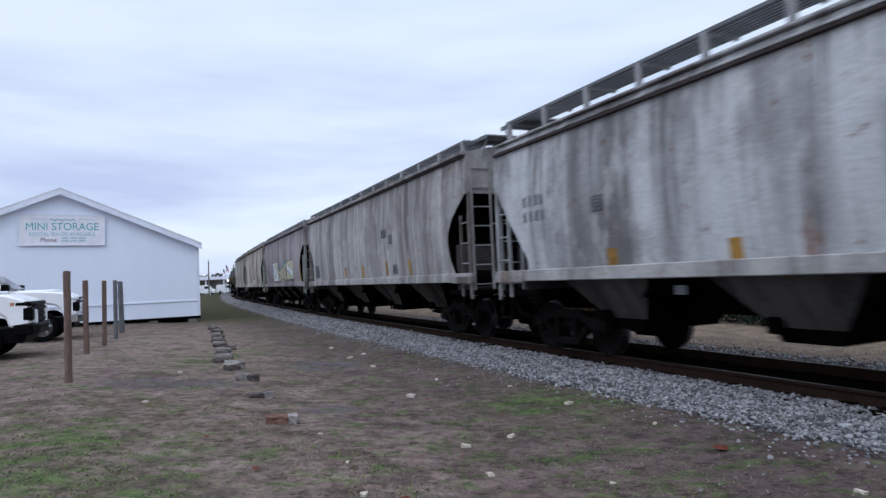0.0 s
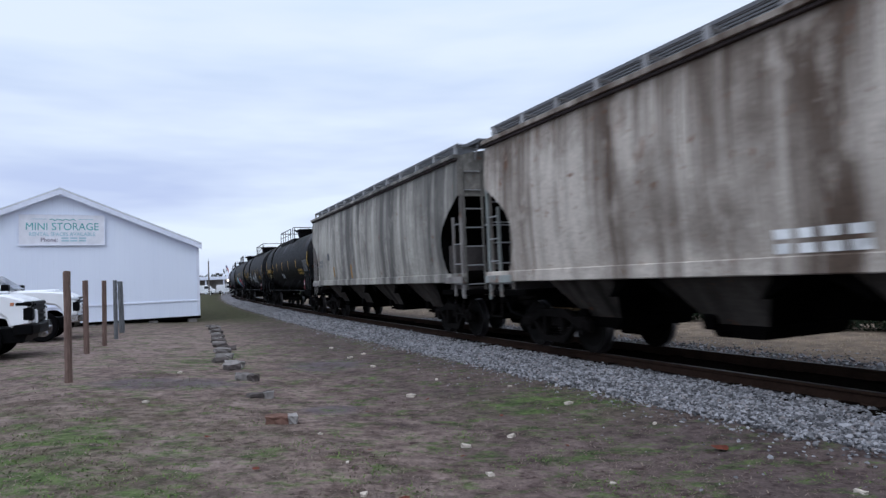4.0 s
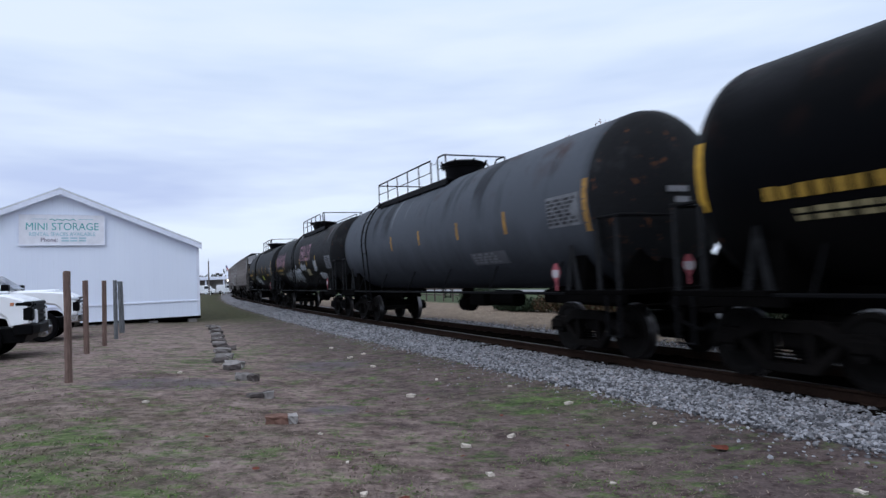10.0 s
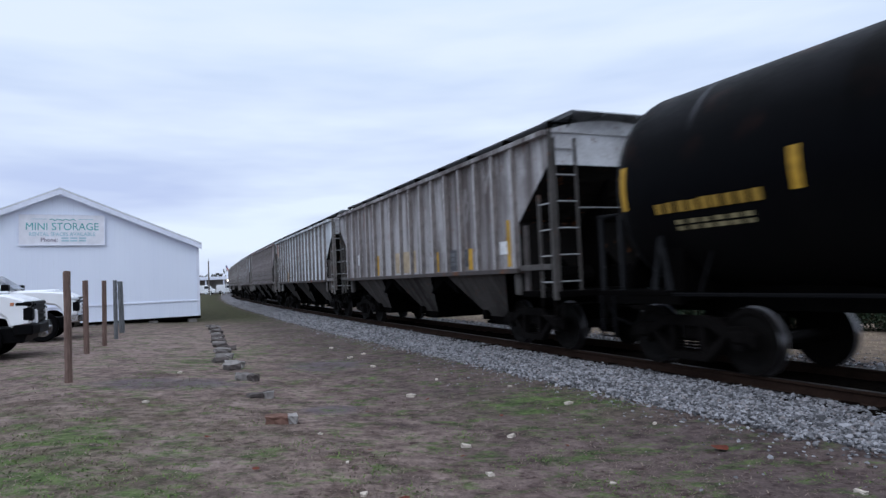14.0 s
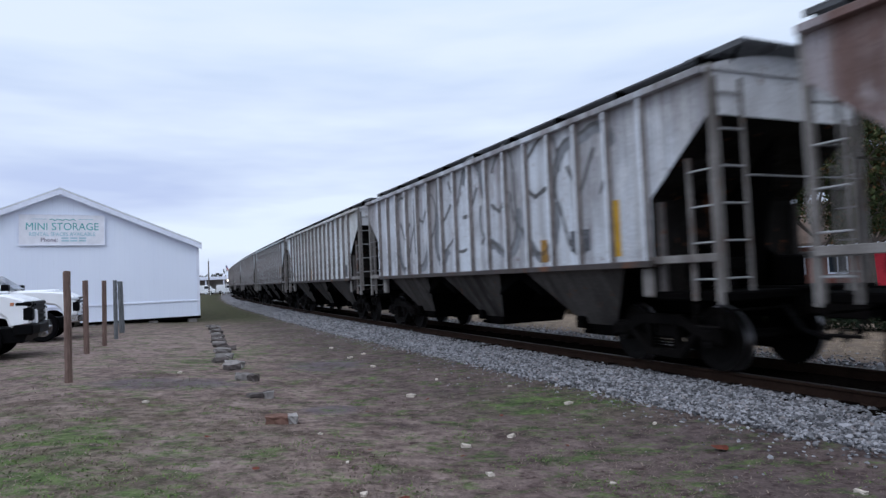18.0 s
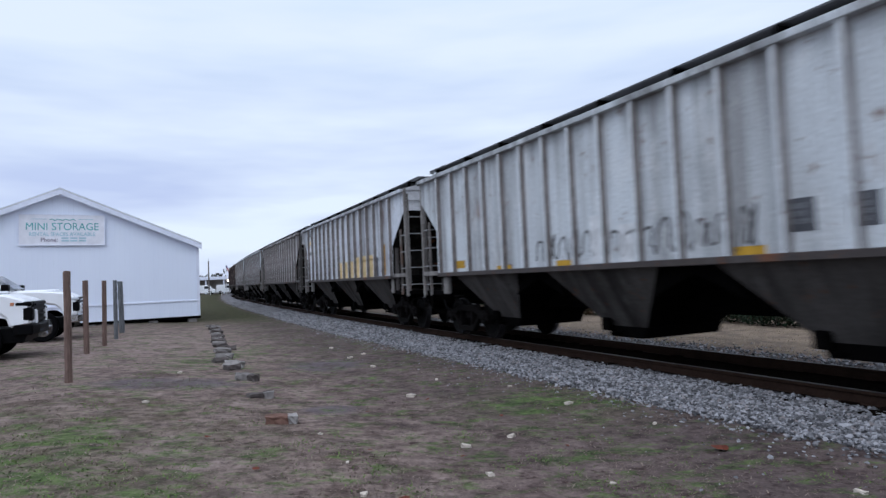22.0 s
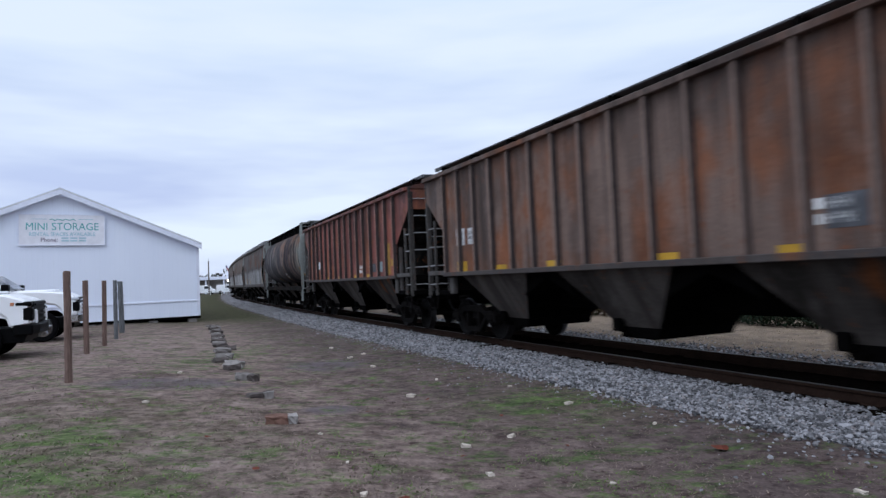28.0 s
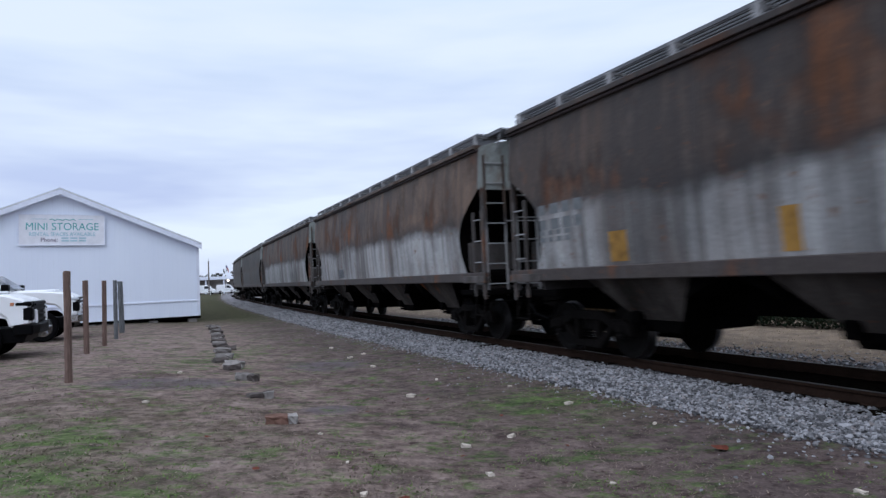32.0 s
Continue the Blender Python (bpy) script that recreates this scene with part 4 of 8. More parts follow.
            for dx in (2.06, 1.74):
                bm = B()
                s = -1 if y < 0 else 1
                slab(bm, [(end * (half - dx - 0.05), 1.17), (end * (half - dx + 0.05), 1.17), (end * (half - 1.88), 1.98), (end * (half - 1.94), 1.98)], "y", y - 0.02 * s, y - 0.05 * s)
                part("saddle_strut", bm, M["fitting_grey"], car, "grimy grey saddle strut")
            bm = B()
            bent(bm, [(end * (half - 0.9), y * 1.03, 1.1), (end * (half - 0.9), y * 1.03, 0.45), (end * (half - 0.6), y * 1.03, 0.45), (end * (half - 0.6), y * 1.03, 1.1)], 0.022)
            part("step_stirrup", bm, black, car)
        bm = B()
        slab(bm, [(-1.10, 1.19), (-1.10, 1.45), (-0.45, 2.2), (0.45, 2.2), (1.10, 1.45), (1.10, 1.19)], "x", end * (a - 0.30), end * (a - 0.22))
        part("head_brace", bm, M["under_black"], car)
        if end > 0:
            for k, (u, v, w) in enumerate(((-0.30, 2.78, 0.16), (-0.12, 2.78, 0.10), (0.0, 2.78, 0.14), (-0.14, 2.60, 0.12), (0.0, 2.60, 0.16))):
                bm = B()
                box(bm, a - 0.03, a + 0.004, u, u + w, v, v + 0.10)
                part("head_lettering", bm, M["head_letter"], car)
        build_coupler(car, end, half)
        build_truck(car, end * (half - 2.0), wheel_ob)
    bm = B()
    rod(bm, (2.6, -0.5, 0.95), (3.7, -0.5, 0.95), 0.19, 12)
    part("brake_cylinder", bm, M["under_black"], car)
    bm = B()
    box(bm, 1.5, 2.3, -0.7, -0.3, 0.75, 1.05, 0.02)
    part("brake_valve", bm, M["under_black"], car)
    bm = B()
    rod(bm, (-0.25, 0, 0.72), (0.25, 0, 0.72), 0.2, 12)
    rod(bm, (0, 0, 0.62), (0, 0, 1.2), 0.16, 12)
    part("bottom_outlet", bm, M["under_black"], car)
    return car


M["paint_default"] = plain("paint_default", (0.5, 0.5, 0.5))
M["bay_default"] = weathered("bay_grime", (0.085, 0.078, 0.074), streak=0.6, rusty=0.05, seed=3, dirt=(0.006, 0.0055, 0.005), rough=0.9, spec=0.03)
M["bulkhead_grey"] = weathered("bulkhead_grey", (0.10, 0.09, 0.088), streak=0.7, rusty=0.1, seed=14, dirt=(0.02, 0.018, 0.017), rough=0.9, spec=0.03)
# near-black for the shade in the car ends; also one car's sill
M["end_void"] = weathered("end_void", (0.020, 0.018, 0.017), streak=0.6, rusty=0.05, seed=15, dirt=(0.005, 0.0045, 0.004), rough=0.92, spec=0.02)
M["end_sheet"] = weathered("end_sheet", (0.66, 0.67, 0.70), streak=0.45, rusty=0.1, seed=16, dirt=(0.10, 0.08, 0.078))
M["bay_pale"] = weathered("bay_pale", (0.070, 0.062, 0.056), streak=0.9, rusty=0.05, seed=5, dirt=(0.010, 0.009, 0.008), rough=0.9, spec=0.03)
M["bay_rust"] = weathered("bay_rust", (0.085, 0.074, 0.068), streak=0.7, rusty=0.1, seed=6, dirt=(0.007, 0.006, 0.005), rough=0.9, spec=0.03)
M["sill_default"] = weathered("sill_paint", (0.40, 0.39, 0.385), streak=0.75, rusty=0.1, seed=4)
M["end_dark"] = weathered("end_dark", (0.085, 0.078, 0.074), streak=0.8, rusty=0.15, seed=8, dirt=(0.02, 0.018, 0.017))
M["end_grey"] = weathered("end_grey", (0.30, 0.325, 0.315), streak=0.35, rusty=0.06, seed=9)
M["sill_dark"] = weathered("sill_dark", (0.055, 0.046, 0.045), streak=0.8, rusty=0.15, seed=10)
M["rib_flank"] = plain("rib_flank", (0.20, 0.18, 0.175), 0.85, 0.0, 6, 0.5)
M["bracket_grey"] = plain("bracket_grey", (0.30, 0.30, 0.31), 0.6, 0.1, 12)
M["chord_shadow"] = plain("chord_dark_brown", (0.045, 0.035, 0.035), 0.85, 0.0, 12, 0.4)
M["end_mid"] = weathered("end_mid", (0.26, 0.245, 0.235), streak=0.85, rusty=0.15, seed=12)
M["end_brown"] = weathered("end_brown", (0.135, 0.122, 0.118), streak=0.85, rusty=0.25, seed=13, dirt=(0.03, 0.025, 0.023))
M["board_grey"] = plain("board_grey", (0.13, 0.135, 0.15), 0.6, 0.0, 12)
M["board_dark"] = plain("board_dark", (0.085, 0.088, 0.095), 0.7, 0.0, 12)
M["fitting_black"] = plain("fitting_black", (0.004, 0.004, 0.0048), 0.6, 0.0, 12, spec=0.06)
# head grime and the shade between cars, both in this colour
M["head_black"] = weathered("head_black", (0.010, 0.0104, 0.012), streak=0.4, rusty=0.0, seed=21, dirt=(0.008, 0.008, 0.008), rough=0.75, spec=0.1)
M["fitting_grey"] = plain("fitting_grey", (0.014, 0.0145, 0.016), 0.8, 0.0, 12, 0.5, spec=0.1)
M["head_letter"] = plain("head_letter", (0.22, 0.22, 0.24), 0.7, 0.0, 20)
M["rail_pipe"] = plain("rail_pipe", (0.02, 0.02, 0.021), 0.6, 0.0, 12)

# coupling points of the consist, in metres along the train
JOINTS = [-220.1, -202.42, -183.4, -167.03, -151, -133.4, -115.55, -97.05, -79.15, -61.15, -43.45, -25.4, -9.1, 7.28, 23.42, 39.54, 55.59, 71.73, 87.76, 103.74, 120.01, 135.7, 151.86, 167.75, 183.9, 198.8, 217.4, 235.5, 254.6, 273.8, 293]
bm = wheelset_mesh()
me_wheel = bpy.data.meshes.new("wheelset")
bm.to_mesh(me_wheel)
bm.free()
me_wheel.materials.append(M["wheel_steel"])
me_wheel.materials.append(M["wheel_tread"])
for f in me_wheel.polygons:
    if min(math.hypot(me_wheel.vertices[k].co.x, me_wheel.vertices[k].co.z) for k in f.vertices) > WHEEL - 0.01:
        f.material_index = 1


class Carrier:
    data = me_wheel


ALUM = dict(base=(0.40, 0.385, 0.37), streak=0.55, rusty=0.05)
CARS = []
KINDS = "HHHHH" + "TTTTTT" + "PPPPPPPPPPPPP" + "C" + "DDDDD"
PAINT = [
    ("pale grey smooth-sided covered hopper car with dark streaks", dict(base=(0.52, 0.53, 0.55), streak=0.85, rusty=0.0, dirt=(0.095, 0.088, 0.090))),
    ("grime-streaked grey smooth-sided covered hopper car", dict(base=(0.42, 0.405, 0.40), streak=0.9, rusty=0.0, dirt=(0.095, 0.083, 0.082))),
    ("purplish grey smooth-sided covered hopper car with spray-painted tags", dict(base=(0.34, 0.305, 0.315), streak=0.9, rusty=0.03, dirt=(0.095, 0.072, 0.080))),
    ("brown-streaked off-white smooth-sided covered hopper car", dict(base=(0.52, 0.47, 0.42), streak=1.0, rusty=0.08, dirt=(0.085, 0.060, 0.045))),
    ("soot-streaked beige grey smooth-sided covered hopper car", dict(base=(0.40, 0.38, 0.34), streak=0.85, rusty=0.0, dirt=(0.05, 0.047, 0.045))),
    ("black tank car with pale dust streaks and yellow stripes", dict(base=(0.0022, 0.0024, 0.0032))),
    ("black tank car with white spray-painted tags and rust on its crown", dict(base=(0.0024, 0.0024, 0.003))),
    ("black tank car with red and light blue spray-painted tags", dict(base=(0.0022, 0.0024, 0.0032))),
    ("slate grey tank car with dark spill marks and yellow stripes", dict(base=(0.078, 0.086, 0.102))),
    ("black tank car covered with white and pink spray-painted tags", dict(base=(0.0022, 0.0022, 0.003))),
    ("black tank car with a round white tag and a lime patch", dict(base=(0.002, 0.0022, 0.003))),
    ("dirty white ribbed covered hopper car with dark grime", dict(base=(0.40, 0.37, 0.36), streak=0.9, rusty=0.05, dirt=(0.07, 0.055, 0.052))),
    ("white ribbed covered hopper car with a rust stain at its corner", dict(base=(0.62, 0.63, 0.64), streak=0.35, rusty=0.08)),
    ("rust-stained lavender grey ribbed covered hopper car", dict(base=(0.42, 0.39, 0.40), streak=0.85, rusty=0.36, rust=(0.19, 0.11, 0.09), dirt=(0.15, 0.095, 0.085))),
    ("white ribbed covered hopper car with grey spray-painted tags", dict(base=(0.60, 0.60, 0.62), streak=0.6, rusty=0.2, rust=(0.22, 0.14, 0.135), dirt=(0.15, 0.13, 0.13))),
    ("cream white ribbed covered hopper car with faint stains", dict(base=(0.59, 0.60, 0.60), streak=0.4, rusty=0.05, dirt=(0.22, 0.18, 0.12))),
    ("pale grey ribbed covered hopper car with white number panels", dict(base=(0.58, 0.59, 0.59), streak=0.3, rusty=0.08)),
    ("pale grey ribbed covered hopper car with dark scribbled tags", dict(base=(0.58, 0.58, 0.58), streak=0.4, rusty=0.06)),
    ("white ribbed covered hopper car with a yellow painted patch", dict(base=(0.60, 0.60, 0.62), streak=0.4, rusty=0.12, rust=(0.24, 0.17, 0.16))),
    ("brown-stained white ribbed covered hopper car", dict(base=(0.54, 0.50, 0.48), streak=1.0, rusty=0.16, rust=(0.16, 0.075, 0.045), dirt=(0.085, 0.062, 0.055))),
    ("pale grey ribbed covered hopper car with yellow marks", dict(base=(0.58, 0.59, 0.60), streak=0.5, rusty=0.06, dirt=(0.13, 0.105, 0.095))),
    ("white ribbed covered hopper car with small dark panels", dict(base=(0.62, 0.63, 0.64), streak=0.3, rusty=0.03)),
    ("brown rusty ribbed covered hopper car with yellow squares", dict(base=(0.190, 0.125, 0.098), streak=0.85, rusty=0.42, rust=(0.25, 0.095, 0.045), dirt=(0.048, 0.034, 0.030))),
    ("red-brown rusty ribbed covered hopper car with pale ribs", dict(base=(0.27, 0.080, 0.060), streak=0.9, rusty=0.36, rust=(0.36, 0.14, 0.065), dirt=(0.050, 0.026, 0.024))),
    ("burnt rust-mottled cylindrical covered hopper car with pale grey-green ends", dict(base=(0.21, 0.22, 0.20), streak=0.9, rusty=0.38, rust=(0.12, 0.06, 0.04), dirt=(0.030, 0.028, 0.030))),
    ("half-burnt rusty and white smooth-sided covered hopper car", dict(base=(0.085, 0.060, 0.048), low=(0.38, 0.38, 0.385), streak=0.7, rusty=0.3, rust=(0.20, 0.085, 0.04), dirt=(0.035, 0.033, 0.035))),
    ("brown and white smooth-sided covered hopper car with rust", dict(base=(0.15, 0.10, 0.072), low=(0.40, 0.40, 0.405), streak=0.75, rusty=0.3, rust=(0.21, 0.09, 0.045), dirt=(0.045, 0.04, 0.04))),
    ("rusty brown and grey smooth-sided covered hopper car", dict(base=(0.10, 0.068, 0.05), low=(0.32, 0.32, 0.32), streak=0.75, rusty=0.3, dirt=(0.04, 0.037, 0.037))),
    ("dark sooty smooth-sided covered hopper car", dict(base=(0.05, 0.047, 0.045), low=(0.07, 0.07, 0.072), streak=0.6, rusty=0.1)),
    ("dark grey smooth-sided covered hopper car at the train's end", dict(base=(0.055, 0.052, 0.05), low=(0.09, 0.09, 0.092), streak=0.6, rusty=0.1)),
]
BUILD = {"H": smooth_hopper, "D": smooth_hopper, "T": tank_car, "P": ribbed_hopper, "C": round_hopper}
PAINTED = ("body", "roof", "top_chord", "rib", "panel_seam", "roof_ridge", "hoop_seam", "tank", "weld_band", "roof_hatch", "end_ladder", "ladder", "corner_post", "grab_rail", "jacking_pad")
# where the hatch, the walkway and the chained gap in its railing sit on the crown of each tank
CROWNS = {5: (0.275, (-3.875, 1.325), (-0.055, 0.745)), 6: (0.05, (-1.0, 4.55), (-0.4, 0.38)), 7: (0.5, (-4.25, 0.97), (-0.43, 0.43)), 8: (0.05, (-4.95, 0.85), (-0.19, 0.3)), 9: (-0.1, (-0.9, 4.35), (3.43, 4.03)), 10: (-0.275, (-1.125, 4.125), (3.195, 3.765))}
# parts at the car ends that get a darker coat than the body
END_PARTS = ("ladder", "end_ladder", "corner_post", "grab_rail", "jacking_pad")


def tank_paint(name, base, seed, end, rough=0.36, dusty=0.60):
    m = Nodes(name)
    off = m.add("ShaderNodeVectorMath", operation="ADD")
    co = m.add("ShaderNodeTexCoord")
    m.tree.links.new(co.outputs["Object"], off.inputs[0])
    off.inputs[1].default_value = (seed * 5.1, 0, 0)
    lean = m.add("ShaderNodeMapping", {"Vector": off.outputs[0], "Scale": (1.6, 0.10, 0.10), "Rotation": (0, 0.06, 0)})
    runs = m.add("ShaderNodeTexNoise", {"Vector": lean.outputs[0], "Scale": 1.1, "Detail": 5.0, "Roughness": 0.62}).outputs["Fac"]
    z = m.axis("Z")
    ragged = m.math("ADD", z, m.math("MULTIPLY", m.noise(0.8, 4), 1.6))
    dust = m.math("MULTIPLY", m.span(runs, dusty, dusty + 0.085, 0, 0.5), m.span(ragged, 4.0, 4.75))
    spots = m.noise(1.3, 5)
    c = m.mix(m.math("MULTIPLY", m.span(spots, 0.56, 0.72, 0, 0.6), m.span(z, 2.9, 3.8)), base, (0.045, 0.018, 0.012))
    c = m.mix(m.math("MULTIPLY", m.span(m.noise(0.45, 4), 0.45, 0.7, 0, 0.5), m.span(z, 3.3, 4.1)), c, (0.030, 0.031, 0.038))
    c = m.mix(dust, c, (0.42, 0.43, 0.48))
    # darker, with a ragged edge, towards the bottom of the shell
    low_ramp = m.math("ADD", z, m.math("MULTIPLY", m.noise(1.1, 5, stretch=(1.5, 1, 0.5)), 1.1))
    c = m.mix(m.span(low_ramp, 3.15, 2.2, 0, 0.92 if base[0] < 0.05 else 0.55), c, (0.006, 0.0058, 0.006))
    # end shading put into the paint: shell darker towards its heads
    c = m.mix(m.math("MULTIPLY", m.span(m.math("ABSOLUTE", m.axis("X")), end - 0.9, end - 0.35, 0, 0.75), m.span(low_ramp, 4.9, 4.3, 0.3, 1.0)), c, (0.010, 0.0105, 0.0115))
    spill = m.noise(1.0, 4, stretch=(0.9, 0.12, 0.16), rough=0.65)
    c = m.mix(m.math("MULTIPLY", m.span(spill, 0.53, 0.60, 0, 0.8), m.span(ragged, 3.5, 4.2)), c, tuple(v * 0.3 for v in base))
    grit = m.noise(14, 5)
    r = m.math("ADD", m.span(grit, 0.3, 0.7, rough - 0.05, rough + 0.12), m.math("MULTIPLY", dust, 0.3))
    return m.finish(c, r, grit, 0.002, spec=0.022)


def rib_coat(spec):
    """The ribs stand proud of the sheet and get a paler, less streaked coat."""
    out = dict(spec)
    out["base"] = tuple(min(0.76, c * k + 0.01) for c, k in zip(spec["base"], (1.08, 1.13, 1.19)))
    out["streak"], out["rusty"] = spec["streak"] * 0.6, spec["rusty"] * 0.7
    return out


def sheet_coat(spec):
    out = dict(spec)
    out["base"] = tuple(min(0.74, c * k) for c, k in zip(spec["base"], (1.0, 1.06, 1.12)))
    out["streak"] = min(0.95, spec["streak"] * 1.0 + 0.12)
    return out


def scorched():
    """Burnt, rusted and soot-blackened paint, with more grey-green left towards the leading end."""
    m = Nodes("scorched_paint")
    soot = m.noise(1.0, 6, stretch=(0.9, 0.6, 0.5), rough=0.68)
    patch = m.noise(1.0, 5, stretch=(0.6, 0.5, 0.9), rough=0.62)
    hoop = m.noise(1.0, 3, stretch=(2.4, 0.05, 0.08))
    x, z = m.axis("X"), m.axis("Z")
    c = m.mix(m.span(patch, 0.42, 0.58), (0.050, 0.042, 0.050), (0.150, 0.130, 0.125))
    warm = m.math("MULTIPLY", m.span(x, -3.0, 1.0), m.span(hoop, 0.42, 0.54))
    c = m.mix(m.math("MULTIPLY", warm, 0.85), c, m.mix(m.span(patch, 0.4, 0.6), (0.10, 0.052, 0.040), (0.22, 0.145, 0.108)))
    lead = m.span(m.math("ADD", x, m.math("MULTIPLY", soot, 6.0)), 6.0, 9.5)
    c = m.mix(lead, c, m.mix(m.span(patch, 0.4, 0.6), (0.30, 0.235, 0.19), (0.19, 0.215, 0.195)))
    c = m.mix(m.span(hoop, 0.46, 0.38, 0, 0.7), c, (0.030, 0.025, 0.032))
    rust = m.math("MULTIPLY", m.span(z, 3.2, 3.8), m.span(patch, 0.46, 0.60, 0, 0.8))
    c = m.mix(m.math("MULTIPLY", rust, m.span(x, -6.0, 0.0, 0.35, 1.0)), c, (0.17, 0.075, 0.042))
    c = m.mix(m.span(soot, 0.44, 0.55, 0, 0.88), c, (0.016, 0.014, 0.018))
    c = m.mix(m.span(hoop, 0.6, 0.68, 0, 0.4), c, (0.24, 0.24, 0.25))
    return m.finish(c, 0.75, soot, 0.004, spec=0.2)


wheels_of = {}
for i, kind in enumerate(KINDS):
    length = JOINTS[i + 1] - JOINTS[i]
    label, spec = PAINT[i]
    car = tank_car(length, Carrier, *CROWNS[i]) if kind == "T" else smooth_hopper(length, Carrier, True) if i == 0 else BUILD[kind](length, Carrier)
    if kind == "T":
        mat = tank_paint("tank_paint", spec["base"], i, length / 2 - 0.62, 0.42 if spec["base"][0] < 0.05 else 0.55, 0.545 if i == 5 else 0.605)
    elif kind == "C":
        mat = scorched()
    else:
        mat = weathered("car_paint", seed=i * 1.37, **(sheet_coat(spec) if kind == "P" else spec))
    rib_mat = mat
    if kind == "P":
        rib_mat = weathered("rib_paint", seed=i * 1.37, **(dict(rib_coat(spec), base=(0.34, 0.18, 0.145)) if i == 23 else rib_coat(spec)))
    pale = sum(spec["base"]) > 1.0
    for o in car.children_recursive:
        what = o.name.split(".")[0]
        if kind == "D" and what == "body":
            o.data.materials[0] = mat
            o.data.materials.append(M["end_grey"])
            for f in o.data.polygons:
                if abs(f.normal.x) > 0.9 and f.center.z > 3.36:
                    f.material_index = 2
        elif kind == "P" and what == "body":
            o.data.materials[0] = mat
            o.data.materials.append(M["end_sheet"] if pale else mat)
            for f in o.data.polygons:
                if abs(f.normal.x) > 0.9 and f.center.z > 3.45:
                    f.material_index = 2
        elif kind == "P" and what == "roof":
            o.data.materials[0] = M["end_sheet"] if pale else mat
        elif kind == "C" and what == "end_platform_grating":
            o.data.materials[0] = M["end_grey"]
        elif kind == "C" and what in ("side_sill", "end_frame", "ladder", "end_ladder"):
            o.data.materials[0] = M["end_void" if what == "side_sill" else "end_grey"]
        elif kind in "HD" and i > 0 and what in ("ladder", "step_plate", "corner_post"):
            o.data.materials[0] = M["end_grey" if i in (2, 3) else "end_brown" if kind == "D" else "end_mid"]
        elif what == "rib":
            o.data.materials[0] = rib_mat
            # on darker cars this flank takes the dark brown of the chord strip
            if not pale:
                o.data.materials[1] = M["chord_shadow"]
        elif kind == "P" and what in END_PARTS:
            o.data.materials[0] = M["end_dark" if i in (11, 19, 22, 23) else "end_mid"]
        elif kind == "P" and what == "side_sill":
            o.data.materials[0] = M["sill_dark"]
        elif what in PAINTED:
            o.data.materials[0] = mat
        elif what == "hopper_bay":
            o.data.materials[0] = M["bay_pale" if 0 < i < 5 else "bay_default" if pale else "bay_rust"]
        elif what == "side_sill" and kind == "H" and i > 0:
            o.data.materials[0] = mat
        elif what == "side_sill" and kind == "D":
            o.data.materials[0] = M["sill_dark"]
    wheels_of[car] = [o for o in car.children if o.name.split(".")[0] == "wheelset"]
    tagged(car, label, {"T": "tank car"}.get(kind, "hopper car"), "cars of the freight train")
    CARS.append((car, (JOINTS[i] + JOINTS[i + 1]) / 2, length))


def car_pose(centre, t):
    """Pose of a car whose middle stands at centre along the train, at t seconds."""
    x, y, th = track(centre - gone(t))
    return pose(x, y, RAIL, 0, 0, math.degrees(math.atan2(-math.cos(th), -math.sin(th))))


# ---- the storage building, posts and parked trucks ----
def siding_material():
    m = Nodes("white_grooved_siding")
    x = m.axis("X")
    groove = m.math("ABSOLUTE", m.math("SUBTRACT", m.math("FRACT", m.math("MULTIPLY", x, 4.9)), 0.5))
    dip = m.span(groove, 0.44, 0.49)
    stain = m.noise(0.9, 5, stretch=(1.5, 1.5, 0.25))
    c = m.mix(m.span(stain, 0.35, 0.75), (0.80, 0.85, 0.97), (0.77, 0.82, 0.95))
    c = m.mix(m.math("MULTIPLY", dip, 0.05), c, (0.45, 0.47, 0.52))
    c = m.mix(m.span(m.noise(6, 5, stretch=(1, 1, 0.3)), 0.62, 0.8, 0, 0.12), c, (0.5, 0.5, 0.52))
    return m.finish(c, 0.7, m.math("SUBTRACT", 1.0, dip), 0.003)


M["siding"] = siding_material()
M["white_trim"] = plain("white_trim", (0.76, 0.79, 0.90), 0.6, 0.0, 5, 0.08)
M["roof_metal"] = plain("roof_metal", (0.62, 0.63, 0.66), 0.45, 0.4, 4, 0.12)
M["concrete"] = plain("concrete", (0.19, 0.175, 0.168), 0.9, 0.0, 11, 0.35, depth=0.012)
M["sign_white"] = plain("sign_white", (0.80, 0.80, 0.86), 0.5, 0.0, 4, 0.08)
M["teal"] = plain("teal", (0.13, 0.42, 0.43), 0.5, 0.0, 6, 0.3)
M["pale_teal"] = plain("pale_teal", (0.42, 0.60, 0.68), 0.5, 0.0, 6, 0.2)
M["ink"] = plain("ink", (0.27, 0.24, 0.31), 0.5, 0.0, 6, 0.2)
M["post_wood"] = None


def wood_material(name, a, b):
    m = Nodes(name)
    g = m.noise(9, 6, stretch=(4, 4, 0.35), rough=0.65)
    k = m.noise(3, 3, stretch=(1, 1, 0.6))
    c = m.mix(m.span(m.math("ADD", g, m.math("MULTIPLY", k, 0.6)), 0.6, 1.0), a, b)
    return m.finish(c, 0.88, g, 0.006)


M["post_wood"] = wood_material("post_wood", (0.085, 0.052, 0.042), (0.205, 0.135, 0.112))
M["post_grey"] = wood_material("post_grey", (0.075, 0.080, 0.085), (0.18, 0.185, 0.20))


